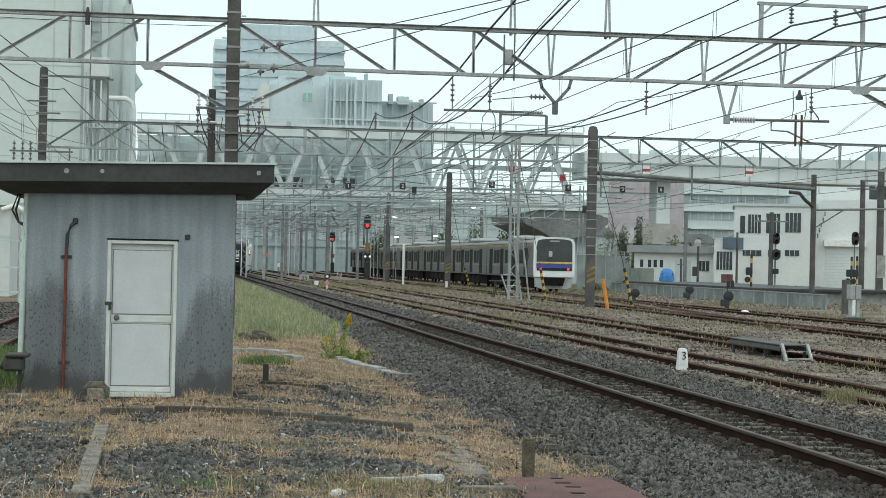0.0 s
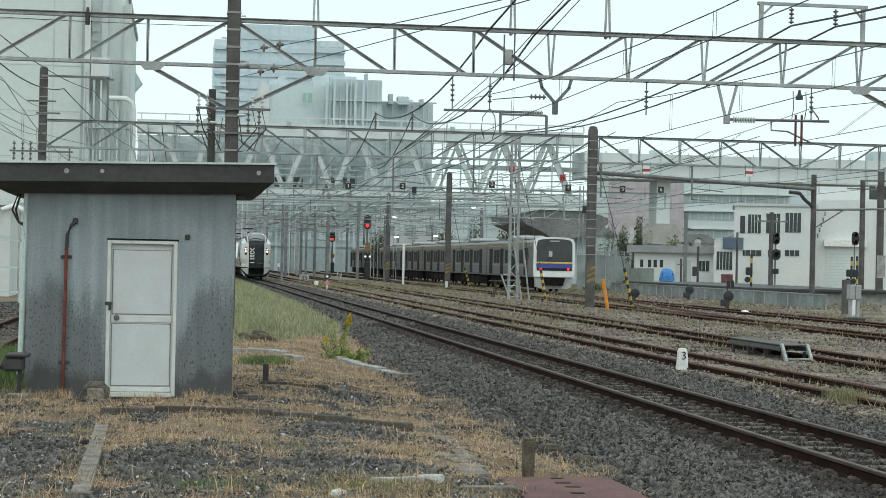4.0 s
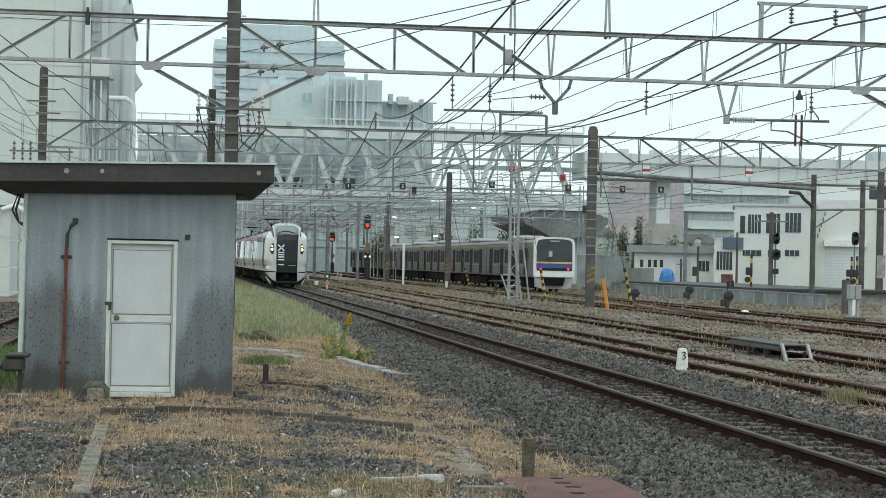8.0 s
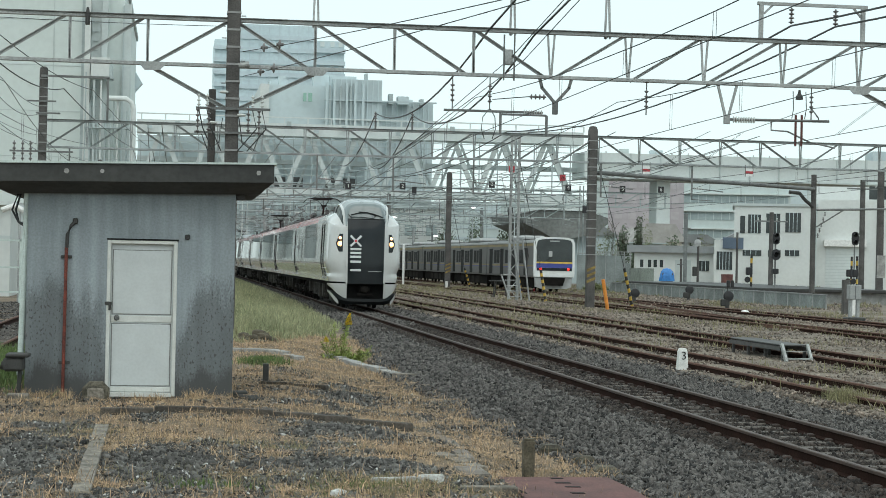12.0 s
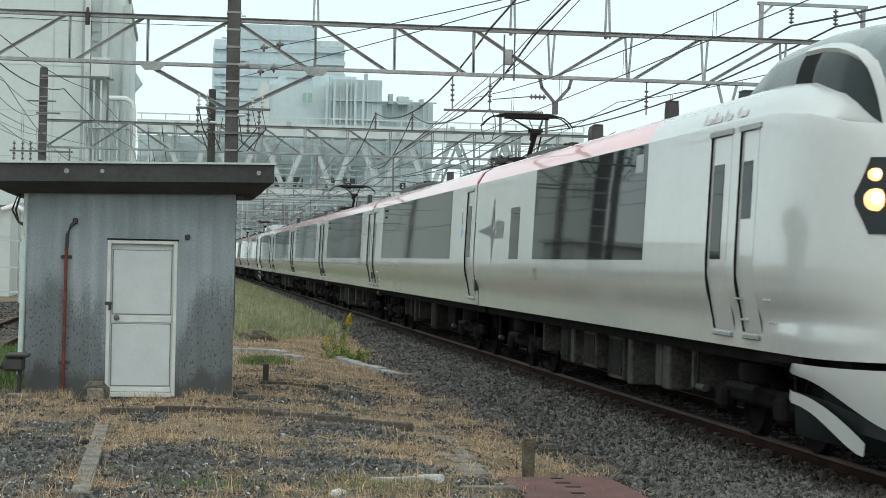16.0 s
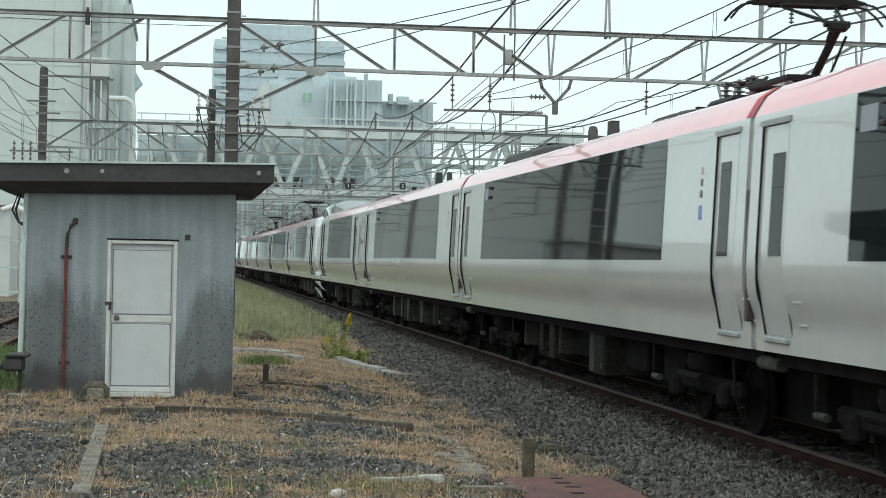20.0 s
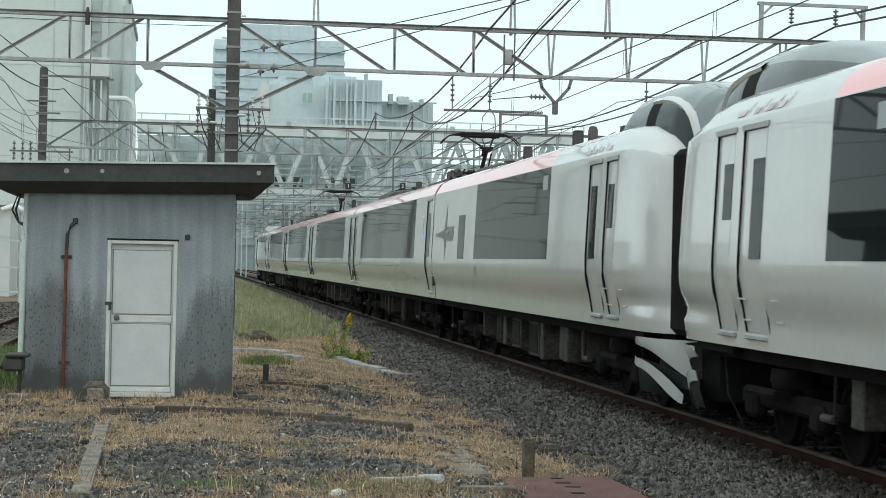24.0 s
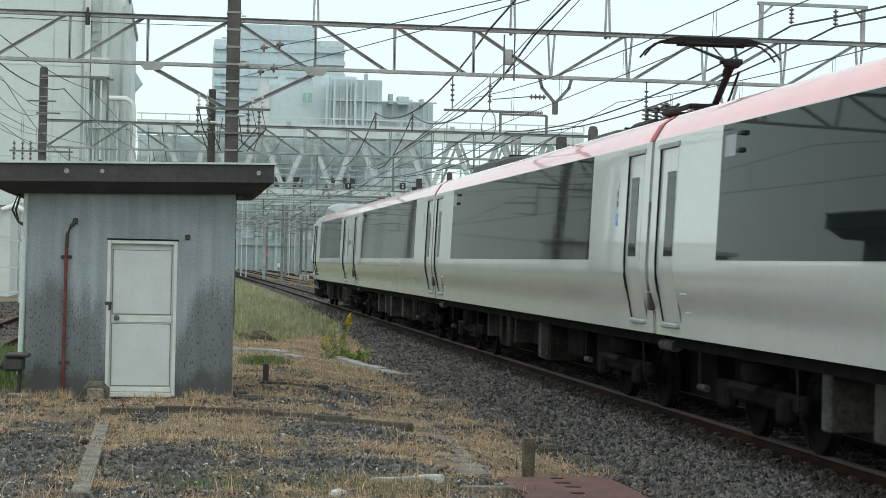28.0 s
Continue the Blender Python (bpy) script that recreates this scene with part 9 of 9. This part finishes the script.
def build_far_poles():
    """Slim poles and lattice legs of the station throat, far along the line."""
    rnd = random.Random(31)
    for k in range(16):
        y = rnd.uniform(190, 300)
        x = y * (0.055 + 0.125 * (k + rnd.uniform(-0.3, 0.3)) / 16) - 1.5
        h = rnd.uniform(5.0, 8.0)
        m = thing("pole", "distant thin line pole in the haze", "pole", "line poles")
        part("shaft", Geo().tube([(x, y, -0.3), (x, y, h)], rnd.uniform(0.08, 0.2), 7), rnd.choice(("galv", "pole", "galv_dark")), m)
        for z in (h - 0.4, h - 1.2, h - 2.1):
            if rnd.random() < 0.75:
                a = part("cross_arm", Geo().box(x - rnd.uniform(0.5, 1.3), x + rnd.uniform(0.5, 1.3), y - 0.05, y + 0.05, z, z + 0.09), "galv_dark", m)
                for dx in (-0.45, 0.0, 0.45):
                    part("insulator", insulator_geo((x + dx, y, z + 0.09), 0.22, 0.08, 2), "insulator_white" if rnd.random() < 0.6 else "insulator", a)


def build_headspans():
    rnd = random.Random(77)
    for y, x0, x1, top in ((152, -4.5, 33, 7.7), (171, -3.5, 31, 7.9), (192, -3.0, 30, 7.6), (207, -2.0, 34, 7.9), (232, -1.0, 36, 8.6), (248, 0.0, 38, 7.6), (276, 2.0, 40, 9.0)):
        h = thing("head_span", "steel head span with insulators over the station throat", "head span", "head spans")
        mt = "haze_steel" if y > 165 else "galv_haze"
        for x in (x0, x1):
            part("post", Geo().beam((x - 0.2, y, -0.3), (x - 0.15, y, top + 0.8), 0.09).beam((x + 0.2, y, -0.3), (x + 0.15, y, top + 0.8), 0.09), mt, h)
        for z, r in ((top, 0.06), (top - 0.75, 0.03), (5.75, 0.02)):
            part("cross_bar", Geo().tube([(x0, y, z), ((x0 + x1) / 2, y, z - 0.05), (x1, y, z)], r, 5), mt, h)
        x = x0 + rnd.uniform(1.2, 2.5)
        while x < x1 - 1:
            a = part("drop_rod", Geo().beam((x, y, 5.2), (x, y, top), 0.05).beam((x, y, 5.7), (x + 1.1, y, 5.45), 0.035).beam((x, y, 5.3), (x + 0.9, y, 5.12), 0.03), mt, h)
            part("insulator", insulator_geo((x - 0.05, y - 0.05, top - 0.55), 0.42, 0.075, 4), rnd.choice(("insulator_white", "insulator", "insulator")), a)
            part("insulator", insulator_geo((x + 0.12, y - 0.05, 5.68), 0.45, 0.065, 4, 0), rnd.choice(("insulator_white", "insulator")), a)
            if rnd.random() < 0.5:
                part("brace", Geo().beam((x, y, top), (x + 1.0, y, top - 0.75), 0.04), mt, a)
            x += rnd.uniform(2.1, 3.6)
    # strings of beads: long insulators in the feeders that cross the throat
    for k in range(16):
        x, y, z = rnd.uniform(-1, 17), rnd.uniform(135, 215), rnd.uniform(5.6, 8.1)
        dx, dy, dz = rnd.uniform(2.5, 6), rnd.uniform(10, 40), rnd.uniform(-0.9, 0.9)
        w = wire("line_wire", [(x, y, z), (x + dx, y + dy, z + dz)], rnd.uniform(0.014, 0.024), "thin grey line wire with insulators", rnd.uniform(0.15, 0.9), 8, "wire_haze")
        for f in (0.08, 0.14, 0.2, 0.82, 0.9):
            part("insulator", insulator_geo((x + dx * f - 0.12, y + dy * f, z + dz * f - 0.05 - 1.6 * f * (1 - f)), 0.26, 0.085, 2, 0), "insulator", w)
    for x, y, h, r in ((7.1, 205, 9.4, 0.55), (13.6, 236, 9.2, 0.5), (17.8, 208, 7.5, 0.42), (3.4, 226, 9.0, 0.5), (21.7, 214, 8.2, 0.4)):
        m = thing("lattice_mast", "pale lattice mast of the station throat", "mast", "far lattice masts")
        for sx in (-1, 1):
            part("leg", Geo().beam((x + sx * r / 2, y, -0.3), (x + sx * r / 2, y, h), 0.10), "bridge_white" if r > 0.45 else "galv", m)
        for k in range(int(h / 0.6)):
            sg = 1 if k % 2 else -1
            part("lacing", Geo().beam((x - sg * r / 2, y, 0.6 * k), (x + sg * r / 2, y, 0.6 * k + 0.6), 0.06), "galv", m)


def build_yard_small():
    # low mesh fence along a siding
    f = thing("fence", "low grey mesh fence along the siding", "fence")
    x, z0, z1 = 33.4, -0.17, 0.66
    part("top_rail", Geo().box(x - 0.04, x + 0.04, 93.5, 142, z1 - 0.06, z1), "galv", f)
    mesh = Geo()
    for k in range(24):
        y = 93.6 + 2.05 * k
        part("post", Geo().box(x - 0.04, x + 0.04, y - 0.03, y + 0.03, z0 - 0.1, z1), "galv", f)
        for q in range(26):
            mesh.box(x - 0.012, x + 0.012, y + 0.06 + 0.074 * q, y + 0.095 + 0.074 * q, z0 + 0.04, z1 - 0.07)
    tagged(part("mesh_slats", mesh, "fence_mesh", f, "grey upright slats of the mesh panels"), kind="stuff")
    w = thing("platform_wall", "dark low platform edge behind the fence", "platform")
    part("edge", Geo().box(35.2, 44.0, 110, 146, 0.55, 0.75, 0.03), "dark_metal", w)
    part("face", Geo().box(35.5, 43.8, 110.4, 145.5, -0.2, 0.55), "concrete", w)
    # equipment cabinet on legs
    c = thing("equipment_cabinet", "grey trackside cabinet on steel legs", "cabinet")
    part("box", Geo().box(27.05, 27.54, 73.0, 73.4, 0.74, 1.34, 0.02), "galv", c)
    part("door_seam", Geo().box(27.28, 27.30, 72.985, 73.0, 0.78, 1.30), "seam", c)
    for x in (27.14, 27.45):
        part("leg", Geo().box(x - 0.06, x + 0.06, 73.1, 73.25, -0.2, 0.74), "galv", c)
    part("foot", Geo().box(26.98, 27.72, 72.9, 73.6, -0.25, 0.02, 0.04), "dark_metal", c)
    single("stub_post", Geo().box(30.05, 30.35, 81.9, 82.2, -0.25, 1.5, 0.03), "mast", "dark square stub post", "post")
    single("white_marker", Geo().box(30.45, 30.65, 81.9, 82.0, -0.25, 0.75, 0.02), "white_paint", "small white plate by the post", "marker")
    for x, y in ((37.0, 118), (46.4, 125), (45.3, 121)):
        s = thing("point_indicator", "point indicator with yellow and black striped stem", "indicator", "point indicators")
        striped_sleeve(s, (x, y, -0.2), (x, y, 2.9), 0.08, 10)
        part("lamp_box", Geo().box(x - 0.35, x + 0.05, y - 0.15, y + 0.15, 1.5, 2.0, 0.04), "black_paint", s)
        part("disc", Geo().lathe([(0.2, -0.03), (0.2, 0.03)], (x - 0.25, y, 1.2), 10, 1), "black_paint", s)
    t = thing("tarpaulin", "bright blue tarpaulin over a stack", "tarpaulin")
    rows = []
    for i, (dz, sc) in enumerate(((0.75, 1.0), (1.2, 0.95), (1.55, 0.75), (1.75, 0.45), (1.82, 0.05))):
        rows.append([(39.85 + math.cos(2 * math.pi * k / 14) * 0.62 * sc * (1 + 0.12 * math.sin(k * 3 + i)), 150 + math.sin(2 * math.pi * k / 14) * 0.5 * sc, dz) for k in range(15)])
    part("sheet", Geo().grid(rows), "tarp", t)
    part("stack", Geo().box(39.4, 40.3, 149.7, 150.3, -0.2, 1.4), "wood_old", t)
    single("crate", Geo().box(47.0, 47.9, 158, 158.6, -0.18, 1.4, 0.03), "red_plate", "small red crate on the platform behind the fence", "crate")
    for x, y, h, disc in ((41.43, 150, 5.6, False), (42.47, 150, 4.4, True), (41.05, 150, 2.6, False), (45.78, 150, 4.9, False)):
        m = thing("pole", "slim dark pole beside the office", "pole", "yard poles")
        part("shaft", Geo().tube([(x, y, -0.3), (x, y, h)], 0.10, 8), "mast", m)
        if disc:
            part("mirror", Geo().lathe([(0.30, 0.0), (0.30, -0.05), (0.05, -0.10)], (x - 0.1, y - 0.12, 3.95), 14, 1), "board_grey", m, "round pale mirror")
            part("control_box", Geo().box(x - 0.45, x - 0.12, y - 0.15, y + 0.1, 1.2, 2.0, 0.03), "dark_metal", m)
        else:
            part("cross_arm", Geo().box(x - 0.35, x + 0.35, y - 0.05, y + 0.05, h - 0.5, h - 0.42), "galv_dark", m)
    pf = thing("panel_fence", "grey sheet fence with pipe rails beside the office", "fence")
    for k in range(6):
        x = 33.9 + 0.52 * k
        part("panel", Geo().box(x, x + 0.48, 151, 151.06, -0.2, 2.15), "fence_mesh", pf)
        part("post", Geo().box(x + 0.48, x + 0.52, 150.95, 151.08, -0.2, 3.1), "galv", pf)
    for z in (2.3, 2.7, 3.05):
        part("rail", Geo().box(33.9, 37.0, 150.97, 151.03, z, z + 0.06), "galv", pf)
    for k in range(5):
        part("low_panel", Geo().box(36.0 + 0.40 * k, 36.38 + 0.40 * k, 147.0, 147.06, -0.2, 1.77), "fence_green", pf, "grey-green mesh panel")
    for x, z in ((22.23, 6.55), (27.36, 6.58)):
        hb = thing("height_board", "hanging board with red and white bands", "sign", "height boards")
        for k, mm in enumerate(("local_white", "sign_red", "local_white")):
            part("band", Geo().box(x - 0.18, x + 0.18, 87.90, 87.94, z - 0.2 + 0.13 * k, z - 0.07 + 0.13 * k), mm, hb)
        for q in (-0.19, 0.19):
            part("rod", Geo().box(x + q - 0.015, x + q + 0.015, 87.90, 87.95, z - 0.2, 6.95), "galv_dark", hb)
    # speed board, diamond marker and white post
    s = thing("speed_board", "round-cornered grey speed board reading 35", "sign")
    part("board", Geo().box(11.5, 12.45, 178.9, 179.0, -0.22, 0.45, 0.2), "board_grey", s)
    letters("number", "35", 0.62, "black_paint", s, pose(11.97, 178.88, 0.12, 90, 0, 0))
    s = thing("diamond_marker", "white and black diamond marker above a red disc", "sign")
    q = 0.24
    part("diamond", Geo().prism([(10.14 - q, 0.78), (10.14, 0.78 - q), (10.14 + q, 0.78), (10.14, 0.78 + q)], 127.95, 128.0), "black_paint", s)
    q = 0.12
    part("diamond_centre", Geo().prism([(10.14 - q, 0.78), (10.14, 0.78 - q), (10.14 + q, 0.78), (10.14, 0.78 + q)], 127.93, 127.945), "white_paint", s)
    part("disc", Geo().lathe([(0.15, 0), (0.15, -0.03)], (10.14, 128, 0.35), 12, 1), "sign_pink", s)
    part("stake", Geo().box(10.10, 10.18, 128.0, 128.05, -0.3, 0.6), "white_paint", s)
    single("white_post", Geo().box(10.36, 10.66, 142.9, 143.1, -0.25, 0.3, 0.03), "white_paint", "short white marker post", "post")
    single("white_post", Geo().box(20.5, 20.7, 143.2, 143.4, -0.25, 0.45, 0.03), "white_paint", "short white marker post", "post")
    single("white_post", Geo().box(19.73, 19.93, 165.0, 165.2, -0.25, 3.42, 0.03), "white_paint", "tall white board on a post", "post")
    for x, y, z, red in ((10.6, 240, 2.2, True), (11.1, 240, 2.2, True), (12.3, 235, 0.9, False)):
        sg = thing("small_sign", "small red sign on a thin post" if red else "small white sign on a thin post", "sign", "small far signs")
        part("board", Geo().box(x + 0.05, x + 0.35, y, y + 0.1, z, z + 0.5, 0.02), "sign_pink" if red else "white_paint", sg)
        part("post", Geo().box(x + 0.17, x + 0.23, y + 0.1, y + 0.16, -0.3, z + 0.6), "galv_dark", sg)
    # stop position boards that hang over the tracks
    for x, z, text, red in ((17.08, 7.73, "2", False), (24.08, 8.05, "3", False), (30.15, 7.95, "4", False), (34.5, 7.97, "5", False), (37.6, 8.0, "6", False), (12.87, 7.62, "1", False), (25.62, 9.28, "A", True), (29.68, 8.73, "A", True)):
        s = thing("number_board", "red board with a letter" if red else "black board with a white number", "sign", "hanging number boards")
        part("board", Geo().box(x - 0.23, x + 0.23, 143.82, 143.88, z - 0.25, z + 0.25, 0.01), "sign_red" if red else "black_paint", s)
        letters("character", text, 0.42, "black_paint" if red else "white_paint", s, pose(x, 143.80, z, 90, 0, 0))
        part("hanger", Geo().box(x - 0.02, x + 0.02, 143.88, 143.94, 7.55, z + 0.2), "galv_dark", s)
    for x, z in ((25.6, 6.0), (31.5, 6.3), (18.0, 7.4)):
        single("hanging_plate", Geo().box(x - 0.18, x + 0.18, 143.85, 143.91, z - 0.3, z + 0.3, 0.01).box(x - 0.02, x + 0.02, 143.91, 143.95, z, 6.6), "black_paint", "small black hanging plate", "sign")
    # long lamps over the platforms
    for x, y, z in ((22.36, 195.0, 6.52), (22.64, 195.0, 4.45), (26.08, 190.0, 4.59), (29.94, 190.0, 7.58)):
        lp = thing("platform_lamp", "lit white platform lamp on a thin pole", "lamp", "platform lamps")
        part("tube", Geo().box(x - 0.22, x + 0.22, y - 0.1, y + 0.1, z - 0.09, z + 0.09, 0.04), "panel_glow", lp, "glowing white tube")
        part("pole", Geo().tube([(x, y + 0.15, -0.3), (x, y + 0.15, z + 0.2)], 0.035, 6), "galv", lp)


build_loose()
build_goldenrod()
build_foreground()
build_bench()
build_signals()
build_guys()
build_tower()
build_masts()
build_far_poles()
build_headspans()
build_yard_small()


# ---- motions ----
NOSE = ((0, 219.5), (1.5, 204.5), (3, 187.8), (5.5, 156.7), (8, 126.0), (10, 100.3), (11, 86.6), (12, 72.7), (13.25, 55.2), (14.5, 37.4), (15.5, 23.2), (16, 16.1), (17, 1.65), (18, -12.88), (19, -27.35),
        (20, -41.77), (21, -56.23), (22, -70.5), (23, -84.6), (24, -98.72), (25, -112.9), (26, -127.6), (27, -142.9), (28, -158.74))


def motions():
    for car, offset, turn in EXPRESS:
        walk(car, [(t, pose(TRACKS[0], s + offset, 0, 0, 0, turn)) for t, s in NOSE])


motions()
